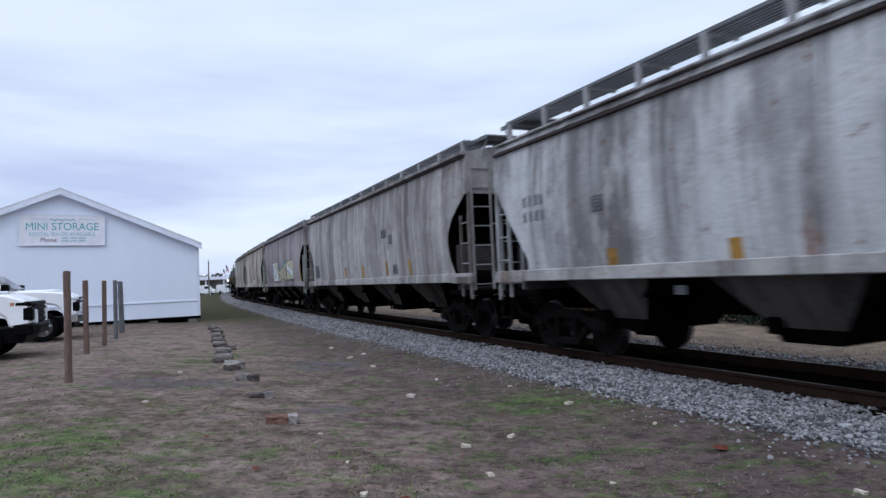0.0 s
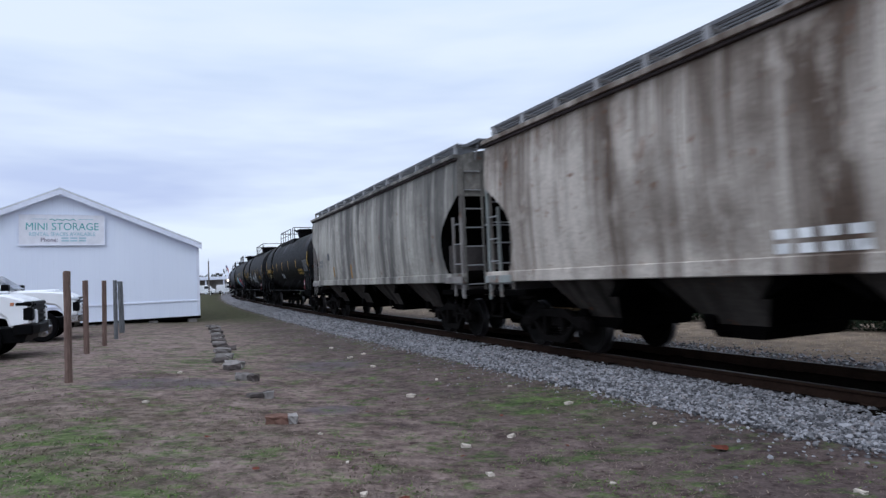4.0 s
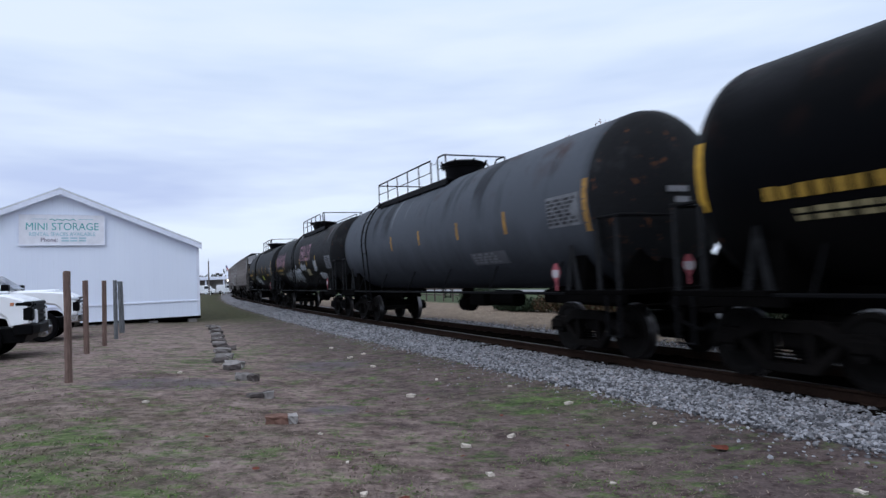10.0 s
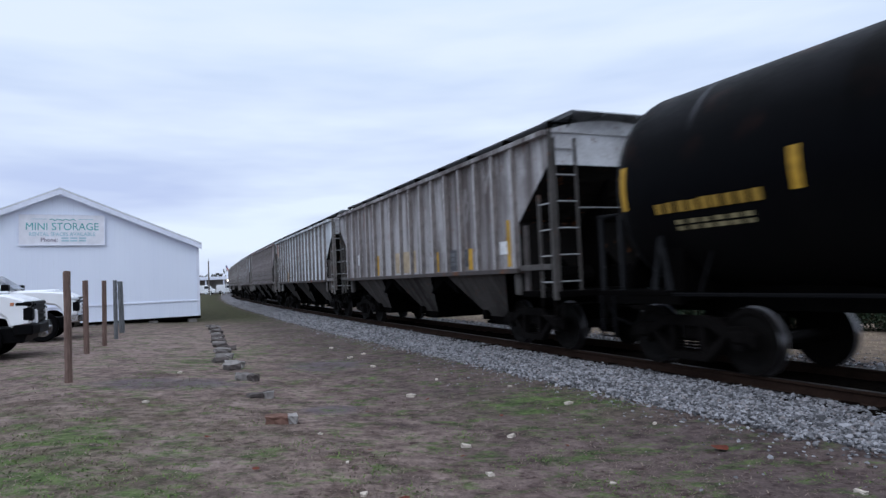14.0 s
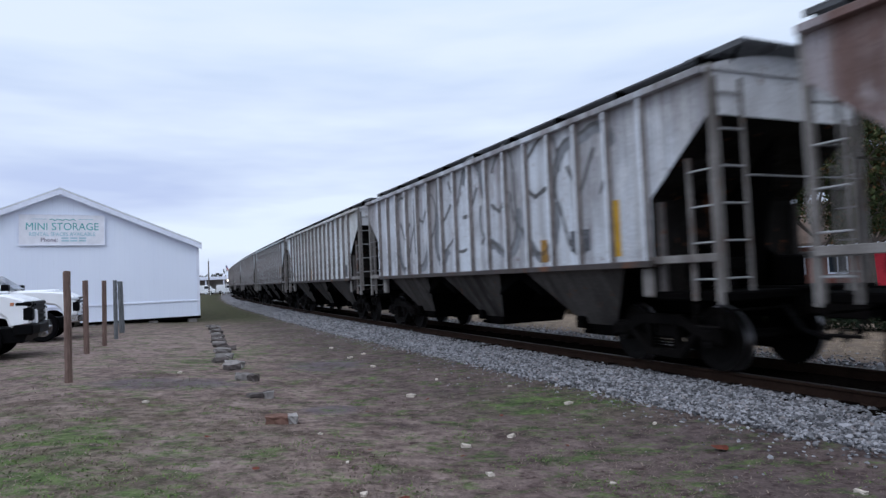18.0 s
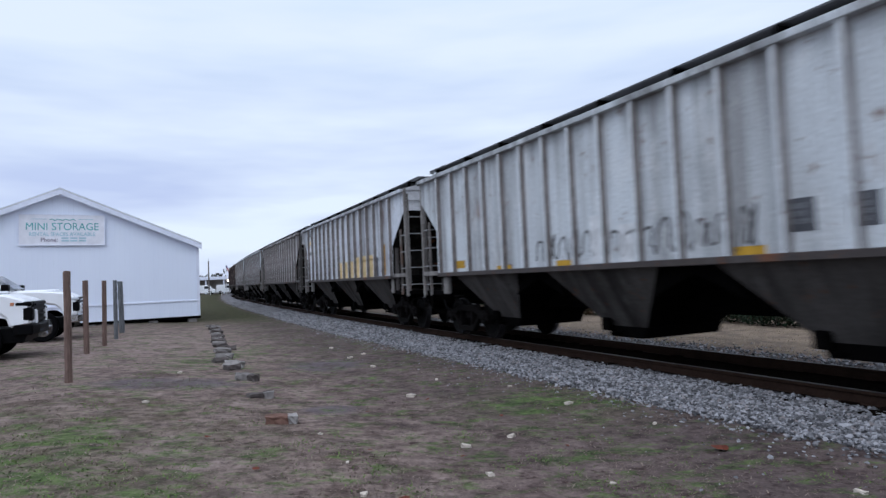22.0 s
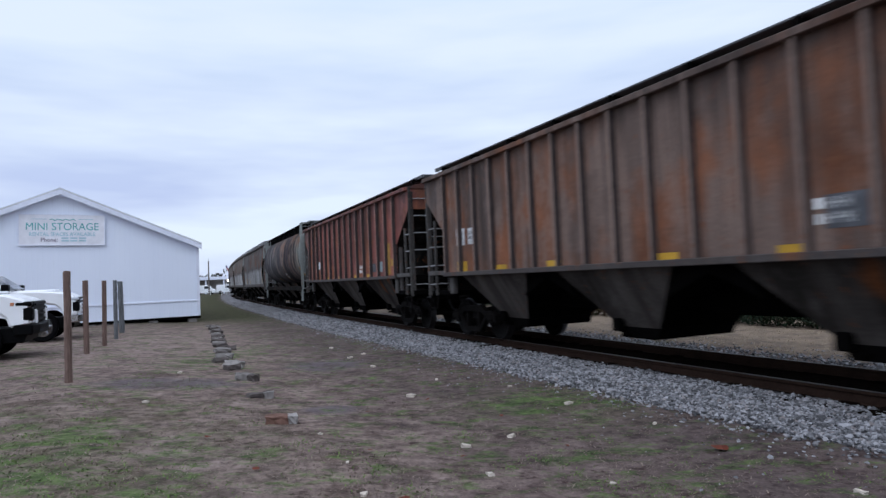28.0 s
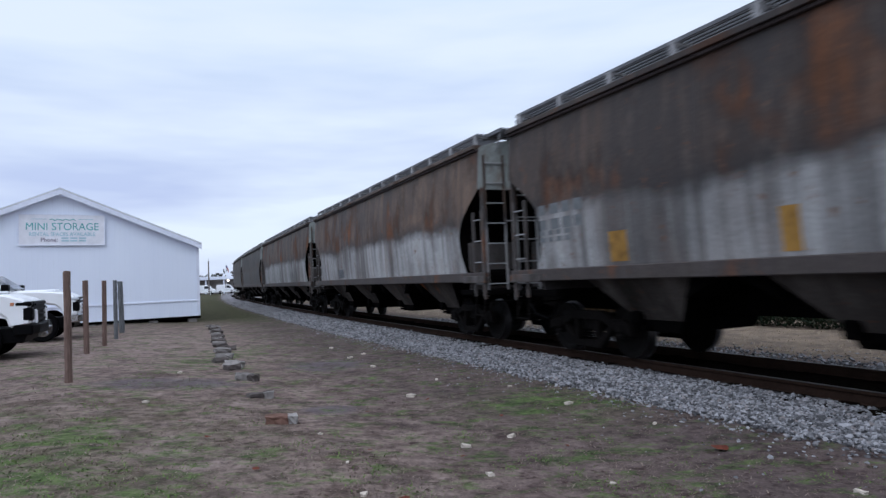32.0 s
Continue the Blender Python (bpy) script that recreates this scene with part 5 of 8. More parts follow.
def lettering(text, size, mat, parent, m, name="lettering", thick=0.006, wide=1.0, bold=0.004):
    cu = bpy.data.curves.new(name, "FONT")
    cu.body, cu.size, cu.extrude, cu.align_x, cu.align_y = text, size, thick, "CENTER", "CENTER"
    cu.offset = bold
    ob = new(name, cu)
    me = bpy.data.meshes.new_from_object(ob.evaluated_get(bpy.context.evaluated_depsgraph_get()))
    bpy.data.objects.remove(ob)
    bpy.data.curves.remove(cu)
    me.transform(Matrix.Diagonal((wide, 1, 1, 1)))
    me.materials.clear()
    me.materials.append(mat)
    o = new(name, me)
    o.parent = parent
    o.matrix_basis = m
    return o


def storage_building():
    turn = 28
    b = empty("storage_building", pose(-11.97, 31.46, 0, 0, 0, turn))
    wide, deep, base, eave, ridge = 11.6, 24.0, 0.24, 3.72, 6.22
    bm = B()
    slab(bm, [(0, base), (0, eave), (-wide / 2, ridge), (-wide, eave), (-wide, base)], "y", 0, 0.15)
    part("front_wall", bm, M["siding"], b, "white vertical grooved siding gable wall")
    bm = B()
    slab(bm, [(0, base), (0, eave), (-wide / 2, ridge), (-wide, eave), (-wide, base)], "y", deep - 0.15, deep)
    part("back_wall", bm, M["siding"], b)
    for x0, x1 in ((-0.15, 0), (-wide, -wide + 0.15)):
        bm = B()
        box(bm, x0, x1, 0.152, deep - 0.152, base, eave - 0.02)
        part("side_wall", bm, M["siding"], b)
    rise = (ridge - eave) / (wide / 2)
    for side in (1, -1):
        bm = B()
        over = 0.10 if side > 0 else 0.28
        xe = over if side > 0 else -wide - over
        slab(bm, [(-wide / 2, ridge + 0.03), (xe, eave + 0.03 - over * rise), (xe, eave + 0.11 - over * rise), (-wide / 2, ridge + 0.11)], "y", -0.25, deep + 0.25)
        part("roof_slope", bm, M["roof_metal"], b, "pale metal roof slope")
        bm = B()
        slab(bm, [(-wide / 2, ridge + 0.02), (xe, eave + 0.02 - over * rise), (xe, eave - 0.20 - over * rise), (-wide / 2, ridge - 0.20)], "y", -0.28, -0.20)
        part("barge_board", bm, M["white_trim"], b, "white sloping barge board")
        bm = B()
        slab(bm, [(-wide / 2, ridge - 0.16), (xe, eave - 0.16 - over * rise), (xe, eave - 0.12 - over * rise), (-wide / 2, ridge - 0.12)], "y", -0.20, -0.002)
        part("soffit", bm, M["white_trim"], b)
    bm = B()
    box(bm, -wide, 0.0, -0.035, -0.002, 0.955, 1.03, 0.006)
    part("band_board", bm, M["white_trim"], b)
    for x in (-0.13, -wide):
        bm = B()
        box(bm, x, x + 0.13, -0.03, -0.002, base, eave - 0.05, 0.005)
        part("corner_board", bm, M["white_trim"], b)
    # near-black strip standing for the shade in the gap under the wall
    bm = B()
    box(bm, -wide - 0.01, 0.01, 0.01, 0.14, base - 0.12, base - 0.002)
    part("bottom_plate", bm, M["under_black"], b)
    for x in (-0.35, -2.1, -3.6, -4.15, -4.7, -5.6, -7.2, -9.0, -11.2):
        bm = B()
        box(bm, x - 0.2, x + 0.2, 0.03, 0.43, -0.2, base - 0.12, 0.01)
        part("foundation_block", bm, M["concrete"], b)
    # added near-black sheet for the shade behind the blocks
    bm = B()
    box(bm, -wide + 0.3, -0.3, 1.0, 1.1, -0.15, base)
    part("crawl_space_wall", bm, M["under_black"], b)
    tagged(b, "white gabled storage building raised on concrete blocks", "building")
    sign = empty("sign_board", pose(-11.97, 31.46, 0, 0, 0, turn) @ pose(-5.73, -0.05, 4.44, 0, 0.6, 0))
    bm = B()
    box(bm, -1.67, 1.67, -0.03, 0.0, -0.69, 0.69, 0.008)
    part("panel", bm, M["sign_white"], sign)
    bm = B()
    for z0, z1 in ((-0.70, -0.665), (0.665, 0.70)):
        box(bm, -1.68, 1.68, -0.045, -0.031, z0, z1)
    for x0, x1 in ((-1.68, -1.645), (1.645, 1.68)):
        box(bm, x0, x1, -0.045, -0.031, -0.664, 0.664)
    part("sign_frame", bm, M["white_trim"], sign)
    face = pose(0, -0.032, 0, 90, 0, 0)
    lettering("MINI STORAGE", 0.47, M["teal"], sign, face @ pose(0, 0.135, 0), "main_lettering", wide=0.90, bold=0.0)
    lettering("RENTAL SPACES AVAILABLE", 0.225, M["pale_teal"], sign, face @ pose(0, -0.20, 0), "second_lettering", wide=0.92)
    lettering("Phone:", 0.24, M["ink"], sign, face @ pose(-0.52, -0.45, 0), "third_lettering")
    for x0, z0 in ((-0.05, -0.40), (-0.05, -0.52)):
        for k in range(3):
            bm = B()
            box(bm, x0 + k * 0.34, x0 + 0.28 + k * 0.34, -0.04, -0.031, z0, z0 + 0.065)
            part("number_bar", bm, M["pale_teal"], sign)
    for x0, x1, z in ((-1.2, -0.62, 0.47), (0.62, 1.2, 0.47)):
        bm = B()
        box(bm, x0, x1, -0.04, -0.031, z, z + 0.02)
        part("ornament_line", bm, M["pale_teal"], sign)
    bm = B()
    pts = [(-0.5 + 0.1 * k, -0.036, 0.46 + (0.09 if k == 0 else 0.035) * math.sin(k * 2.3)) for k in range(11)]
    bent(bm, pts, 0.016, 5)
    part("script_stroke", bm, M["teal"], sign)
    tagged(sign, "white storage sign with teal lettering on the gable", "sign")


storage_building()


def fence_post(x, y, z, height, wide, mat, lean, seed):
    rng = np.random.default_rng(seed)
    bm = B()
    n = 10
    rows = []
    for k in range(9):
        f = k / 8
        r = wide * 0.44 * (1.04 - 0.08 * f)
        rows.append([bm.verts.new((r * (1 + 0.05 * rng.normal()) * math.cos(2 * math.pi * i / n), r * (1 + 0.05 * rng.normal()) * math.sin(2 * math.pi * i / n), -0.25 + (height + 0.25) * f + (0.004 * rng.normal() if k == 8 else 0))) for i in range(n)])
    bm.faces.new(rows[0][::-1])
    bm.faces.new(rows[-1])
    for a, b in zip(rows, rows[1:]):
        for i in range(n):
            bm.faces.new((a[i], a[(i + 1) % n], b[(i + 1) % n], b[i]))
    ob = mesh_object("fence_post", bm, mat)
    ob.matrix_world = pose(x, y, z, lean[0], lean[1], seed * 40)
    return ob


POSTS = [(-6.00, 10.23, 1.76, 0.125, "post_wood", (0, -0.2)), (-8.29, 14.85, 1.68, 0.14, "post_wood", (0, -0.3)), (-8.85, 16.69, 1.68, 0.13, "post_wood", (0.5, -0.8)),
         (-9.79, 19.12, 1.74, 0.13, "post_grey", (0, 0.2)), (-10.98, 21.84, 1.74, 0.19, "post_grey", (0.5, 1.2))]
for i, (x, y, h, w, mat, lean) in enumerate(POSTS):
    p = fence_post(x, y, float(ground_z(x, y)), h, w, M[mat], lean, i + 1)
    tagged(p, "weathered brown wooden fence post" if mat == "post_wood" else "dark grey weathered wooden fence post", "fence post", "row of fence posts")

M["truck_white"] = plain("truck_white", (0.88, 0.89, 0.92), 0.22, 0.0, 3, 0.04, depth=0.0005)
M["truck_black"] = plain("truck_black", (0.0035, 0.0035, 0.004), 0.5, 0.0, 10, 0.2, spec=0.05)
M["dark_glass"] = plain("dark_glass", (0.03, 0.035, 0.045), 0.06, 0.0, 3, 0.1, depth=0.0001)
# the sky's reflection is put into this pale glass colour
M["sky_glass"] = plain("sky_glass", (0.16, 0.18, 0.21), 0.05, 0.0, 3, 0.1, spec=0.8, depth=0.0001)
M["chrome"] = plain("chrome", (0.65, 0.65, 0.68), 0.15, 1.0, 6, 0.08, depth=0.0005)
M["amber"] = plain("amber", (0.5, 0.22, 0.12), 0.3, 0.0, 9, 0.1)
M["lamp_glass"] = plain("lamp_glass", (0.5, 0.53, 0.58), 0.12, 0.0, 9, 0.1)


def pickup(x, y, turn, big_grille, label, size):
    """Pickup truck; its front looks along its own x axis, the origin lies under the front axle."""
    z = float(ground_z(x, y))
    t = empty("pickup_truck", pose(x, y, z, 0, 0, turn) @ Matrix.Diagonal((*size, 1)))
    w = 1.0
    bm = B()
    # side outline of hood and fenders
    slab(bm, [(-1.15, 0.62), (-1.15, 1.40), (-0.2, 1.42), (0.50, 1.36), (0.84, 1.24), (0.93, 1.08), (0.95, 0.72), (0.56, 0.66), (0.50, 0.86), (0.34, 1.0), (0.0, 1.04), (-0.34, 1.0), (-0.50, 0.86), (-0.54, 0.62)], "y", -w, w, 0.045)
    part("front_body", bm, M["truck_white"], t)
    bm = B()
    slab(bm, [(-1.1, -0.70), (0.30, -0.60), (0.30, 0.60), (-1.1, 0.70)], "z", 1.38, 1.445, 0.03)
    part("hood_bulge", bm, M["truck_white"], t)
    bm = B()
    slab(bm, [(-3.4, 0.52), (-3.4, 1.38), (-1.16, 1.40), (-1.16, 0.52)], "y", -w + 0.01, w - 0.01, 0.03)
    part("cab_body", bm, M["truck_white"], t)
    bm = B()
    ring0 = [(-3.35, 0.93, 1.38), (-0.75, 0.93, 1.40)]
    top = 1.98
    vs = [bm.verts.new(p) for p in ((-3.35, -0.94, 1.38), (-0.78, -0.94, 1.40), (-0.78, 0.94, 1.40), (-3.35, 0.94, 1.38), (-3.15, -0.76, top), (-1.62, -0.76, top), (-1.62, 0.76, top), (-3.15, 0.76, top))]
    for f in ((0, 1, 5, 4), (1, 2, 6, 5), (2, 3, 7, 6), (3, 0, 4, 7), (4, 5, 6, 7), (3, 2, 1, 0)):
        bm.faces.new([vs[k] for k in f])
    bmesh.ops.bevel(bm, geom=list(bm.edges), offset=0.04, segments=2, affect="EDGES", profile=0.5)
    part("cab_roof", bm, M["truck_white"], t)
    bm = B()
    slab(bm, [(-0.86, -0.82), (-1.54, -0.68), (-1.54, 0.68), (-0.86, 0.82)], "z", 0, 0.01)
    bmesh.ops.transform(bm, matrix=Matrix.Translation((-0.765, 0, 1.47)) @ Matrix.Rotation(math.atan2(0.58, 0.84), 4, "Y") @ Matrix.Translation((0.86, 0, 0.02)), verts=bm.verts)
    part("windshield", bm, M["sky_glass"], t)
    for side in (-1, 1):
        for x0, x1, x2, x3 in ((-2.2, -1.05, -1.72, -2.2), (-3.2, -2.28, -2.28, -3.08)):
            bm = B()
            q = [(x0, side * 0.935, 1.46), (x1, side * 0.935, 1.46), (x2, side * 0.80, 1.90), (x3, side * 0.80, 1.90)]
            lo = [bm.verts.new(p) for p in q]
            hi = [bm.verts.new((p[0], p[1] + side * 0.012, p[2])) for p in q]
            bm.faces.new(lo)
            bm.faces.new(hi)
            for k in range(4):
                bm.faces.new((lo[k], lo[(k + 1) % 4], hi[(k + 1) % 4], hi[k]))
            bmesh.ops.recalc_face_normals(bm, faces=bm.faces)
            part("side_window", bm, M["dark_glass"], t)
        bm = B()
        box(bm, -1.02, -0.82, side * 1.0, side * 1.24, 1.36, 1.62, 0.03)
        part("mirror", bm, M["truck_black"], t)
    bm = B()
    slab(bm, [(-5.1, 0.60), (-5.1, 1.36), (-3.45, 1.36), (-3.45, 0.60), (-3.75, 0.62), (-3.85, 0.9), (-4.15, 1.02), (-4.45, 0.9), (-4.55, 0.62)], "y", -w, w, 0.03)
    part("bed", bm, M["truck_white"], t)
    # front: grille, lamps, bumper
    bm = B()
    box(bm, 0.88, 0.965, -0.70, 0.70, 0.74, 1.20, 0.02)
    grille = part("grille", bm, M["truck_black"], t)
    for k in range(4):
        bm = B()
        box(bm, 0.976, 1.0, -0.66, 0.66, 0.79 + k * 0.105, 0.83 + k * 0.105, 0.006)
        part("grille_bar", bm, M["chrome"] if big_grille else M["truck_black"], grille)
    for side in (-1, 1):
        bm = B()
        box(bm, 0.66, 0.965, side * 0.71, side * 1.012, 1.10, 1.20, 0.03)
        lamp = part("headlight", bm, M["truck_black"] if not big_grille else M["lamp_glass"], t)
        bm = B()
        box(bm, 0.58, 0.65, side * 0.96, side * 1.012, 1.12, 1.19, 0.01)
        part("turn_signal", bm, M["amber"], t)
        bm = B()
        box(bm, 0.80, 0.985, side * 0.72, side * 1.016, 0.80, 1.08, 0.03)
        part("lower_lamp", bm, M["truck_black"], t)
        bm = B()
        box(bm, 0.88, 1.03, side * 0.61, side * 0.73, 0.72, 1.03, 0.03)
        part("bumper_corner", bm, M["truck_white"], t)
    bm = B()
    slab(bm, [(0.62, -1.02), (0.98, -1.0), (1.06, -0.6), (1.07, 0.6), (0.98, 1.0), (0.62, 1.02)], "z", 0.50, 0.73, 0.03)
    part("front_bumper", bm, M["chrome"] if big_grille else M["truck_black"], t)
    bm = B()
    slab(bm, [(-0.58, 0.34), (-0.5, 0.62), (0.6, 0.66), (0.86, 0.52), (0.80, 0.34)], "y", -0.85, 0.85, 0.02)
    part("skid_plate", bm, M["truck_black"], t)
    bm = B()
    slab(bm, [(-5.0, 0.40), (-5.0, 0.60), (-0.55, 0.60), (-0.55, 0.40)], "y", -0.92, 0.92, 0.02)
    part("chassis", bm, M["truck_black"], t)
    for ax in (0.0, -4.15):
        for side in (-1, 1):
            bm = B()
            r = 0.415
            prof = [(0.27, 0.02), (0.29, 0.0), (0.38, 0.0), (r, 0.04), (r, 0.22), (0.38, 0.26), (0.27, 0.26)]
            n = 28
            rings = [[bm.verts.new((ax + rr * math.cos(2 * math.pi * i / n), side * (1.0 - d), 0.415 + rr * math.sin(2 * math.pi * i / n))) for i in range(n)] for rr, d in prof]
            for p, q in zip(rings, rings[1:]):
                for i in range(n):
                    bm.faces.new((p[i], p[(i + 1) % n], q[(i + 1) % n], q[i]))
            bmesh.ops.recalc_face_normals(bm, faces=bm.faces)
            wheel = part("wheel", bm, M["rubber"], t)
            bm = B()
            rod(bm, (ax, side * 0.82, 0.415), (ax, side * 0.95, 0.415), 0.275, 24)
            part("rim", bm, M["chrome"] if big_grille else M["truck_black"], wheel)
            bm = B()
            for k in range(6):
                a = 2 * math.pi * k / 6
                rod(bm, (ax, side * 0.965, 0.415), (ax + 0.25 * math.cos(a), side * 0.96, 0.415 + 0.25 * math.sin(a)), 0.035, 6)
            rod(bm, (ax, side * 0.94, 0.415), (ax, side * 0.985, 0.415), 0.07, 12)
            part("spokes", bm, M["chrome"], wheel)
    tagged(t, label, "pickup truck", "parked trucks")


TRUCK_TURN = math.degrees(math.atan2(0.411, 0.911))


# ---- the edging of concrete blocks, a brick, and litter in the grass ----
def lump(name, x, y, sx, sy, sz, turn, mat, seed, sink=0.3, rough=0.12):
    """A worn, broken block."""
    rng = np.random.default_rng(seed)
    bm = B()
    bmesh.ops.create_cube(bm, size=1.0)
    bmesh.ops.subdivide_edges(bm, edges=list(bm.edges), cuts=2, use_grid_fill=True)
    for v in bm.verts:
        c = v.co
        k = 1 - 0.10 * max(0, (abs(c.x) + abs(c.y) + abs(c.z)) - 1.0)
        v.co = Vector((c.x * sx * k, c.y * sy * k, c.z * sz * k)) + Vector(rng.normal(size=3)) * rough * min(sx, sy, sz) * 0.5
    ob = mesh_object(name, bm, mat)
    ob.matrix_world = pose(x, y, float(ground_z(x, y)) + sz * (0.5 - sink), rng.normal() * 4, rng.normal() * 4, turn)
    return ob

W1, W2 = (-9.96, 13.74), (-11.82, 18.92)


def wheel_origin(w):
    """The point under the front axle's middle, from where the near front tyre stands."""
    a = radians(TRUCK_TURN)
    return w[0] - math.sin(a) * 0.87, w[1] + math.cos(a) * 0.87


pickup(*wheel_origin(W1), TRUCK_TURN, False, "white pickup truck with a black grille parked on the grass", (1.02, 1.04, 1.04))
pickup(*wheel_origin(W2), TRUCK_TURN, True, "white pickup truck with a chrome bumper parked on the grass", (0.95, 1.04, 1.06))

M["brick_red"] = plain("brick_red", (0.15, 0.085, 0.066), 0.9, 0.0, 14, 0.35, depth=0.01)
M["block_pale"] = plain("block_pale", (0.30, 0.28, 0.27), 0.9, 0.0, 10, 0.3, depth=0.01)
M["block_dark"] = plain("block_dark", (0.085, 0.072, 0.068), 0.9, 0.0, 10, 0.4, depth=0.01)
EDGING = [(-4.09, 12.36, 0.34, 0.28, 0.22, "block_pale"), (-4.02, 12.05, 0.30, 0.22, 0.17, "block_dark"), (-3.38, 10.72, 0.32, 0.20, 0.17, "concrete"), (-3.2, 10.62, 0.14, 0.2, 0.2, "block_dark"), (-2.64, 9.05, 0.36, 0.18, 0.12, "block_dark"), (-2.5, 9.0, 0.12, 0.14, 0.15, "concrete")]
rng = np.random.default_rng(3)
for i in range(19):
    f = i / 18
    k = 0.85 + 0.3 * rng.random()
    EDGING.append((-4.55 - 4.9 * f + 0.05 * rng.normal(), 13.3 + 12.9 * f, 0.36 * k, 0.24 * k, 0.17 * k, ("block_dark", "concrete", "block_dark", "concrete", "block_dark")[i % 5]))
for i, (x, y, sx, sy, sz, mat) in enumerate(EDGING):
    o = lump("concrete_block", x, y, sx * 0.92, sy * 0.9, sz, 5 + (i * 37) % 60, M[mat], i + 20, 0.42, 0.16)
    tagged(o, {"block_pale": "pale broken concrete block sunk in the grass", "concrete": "grey concrete block sunk in the grass", "block_dark": "dark mossy concrete block sunk in the grass"}[mat], "concrete block", "edging of old blocks")
o = lump("brick", -1.92, 7.22, 0.24, 0.17, 0.13, 10, M["brick_red"], 3)
tagged(o, "broken red brick lying in the dry grass", "brick")
o = lump("stone", -1.76, 7.24, 0.11, 0.12, 0.14, 10, M["block_pale"], 4)
tagged(o, "pale stone beside a broken brick", "stone")
M["chip"] = plain("chip", (0.52, 0.46, 0.40), 0.9, 0.0, 20, 0.25)
M["leaf_brown"] = plain("leaf_brown", (0.12, 0.035, 0.022), 0.8, 0.0, 20, 0.3)
CHIPS = [(0.14, 6.29, 0.12), (0.62, 6.65, 0.11), (0.31, 5.39, 0.11), (-0.54, 9.16, 0.16), (1.5, 8.17, 0.12), (-0.65, 4.75, 0.09), (-1.44, 12.43, 0.12), (-4.7, 11.33, 0.09), (-1.34, 6.68, 0.07), (2.91, 4.67, 0.10), (-3.96, 8.45, 0.10), (-2.1, 13.9, 0.13), (-0.9, 5.6, 0.05), (1.25, 5.1, 0.06), (0.9, 9.6, 0.08), (-0.2, 10.6, 0.08), (-2.9, 16.2, 0.14), (-1.9, 14.6, 0.12), (2.2, 7.0, 0.07)]
for i, (x, y, size) in enumerate(CHIPS):
    size *= 0.78
    o = lump("stone_chip", x, y, size, size * 0.6, size * 0.35, (i * 53) % 180, M["chip"], i + 60, 0.15, 0.3)
    tagged(o, "small pale stone chip lying in the grass", "stone", "scattered stone chips")
rng = np.random.default_rng(12)
LEAVES = [(2.44, 5.92, 0.16), (-0.35, 4.62, 0.09), (-0.75, 6.0, 0.07), (-1.0, 7.9, 0.08), (0.1, 5.9, 0.06), (-0.3, 8.8, 0.08), (0.6, 7.6, 0.06), (-1.6, 5.3, 0.07), (-2.4, 6.4, 0.06), (1.1, 6.2, 0.06), (-3.0, 7.2, 0.07), (-1.2, 10.2, 0.07)]
for i, (x, y, size) in enumerate(LEAVES):
    bm = B()
    pts = [(size * 0.5 * math.cos(a) * (1 + 0.35 * math.sin(3 * a + i)), size * 0.36 * math.sin(a)) for a in np.linspace(0, 2 * math.pi, 9)[:-1]]
    c = bm.verts.new((0, 0, size * 0.22))
    ringv = [bm.verts.new((p[0], p[1], size * (0.05 + 0.12 * rng.random()))) for p in pts]
    for k in range(8):
        bm.faces.new((c, ringv[k], ringv[(k + 1) % 8]))
    o = mesh_object("dead_leaf", bm, M["leaf_brown"])
    o.matrix_world = pose(x, y, float(ground_z(x, y)) + 0.02, 10, 8, i * 47)
    tagged(o, "curled dark red-brown dead leaf on the grass", "leaf", "fallen leaves")


# ---- beyond the track: hedge, lawn, road, house, trees ----
def leaf_material(name, a, b, c=None):
    m = Nodes(name)
    info = m.add("ShaderNodeNewGeometry")
    r = info.outputs["Random Per Island"]
    col = m.mix(r, a, b)
    if c is not None:
        col = m.mix(m.span(r, 0.75, 0.9), col, c)
    return m.finish(col, 0.75, spec=0.15)


M["hedge_leaf"] = leaf_material("hedge_leaf", (0.008, 0.015, 0.008), (0.025, 0.042, 0.022), (0.04, 0.036, 0.022))
M["shrub_leaf"] = leaf_material("shrub_leaf", (0.05, 0.03, 0.018), (0.10, 0.065, 0.035), (0.03, 0.045, 0.02))
M["bush_leaf"] = leaf_material("bush_leaf", (0.012, 0.022, 0.012), (0.035, 0.05, 0.026))
M["autumn_leaf"] = leaf_material("autumn_leaf", (0.16, 0.06, 0.045), (0.30, 0.14, 0.09))
M["oak_leaf"] = leaf_material("oak_leaf", (0.03, 0.045, 0.018), (0.09, 0.10, 0.04), (0.13, 0.07, 0.03))
M["bark"] = wood_material("bark", (0.05, 0.04, 0.033), (0.13, 0.10, 0.085))


def leaf_cloud(rng, centres, sizes, count, leaf):
    """Small bent leaves scattered in and on rounded clumps."""
    k = rng.integers(0, len(centres), count)
    d = rng.normal(size=(count, 3))
    d /= np.linalg.norm(d, axis=1)[:, None]
    rad = rng.random(count) ** 0.45
    p = centres[k] + d * sizes[k] * rad[:, None]
    a = rng.normal(size=(count, 3))
    a /= np.linalg.norm(a, axis=1)[:, None]
    b = np.cross(a, rng.normal(size=(count, 3)))
    b /= np.linalg.norm(b, axis=1)[:, None]
    s = leaf * (0.6 + 0.8 * rng.random(count))[:, None]
    v = np.stack([p - a * s, p + b * s * 0.5, p + a * s, p - b * s * 0.5], axis=1).reshape(-1, 3)
    f = np.arange(count * 4).reshape(-1, 4)
    return v, f


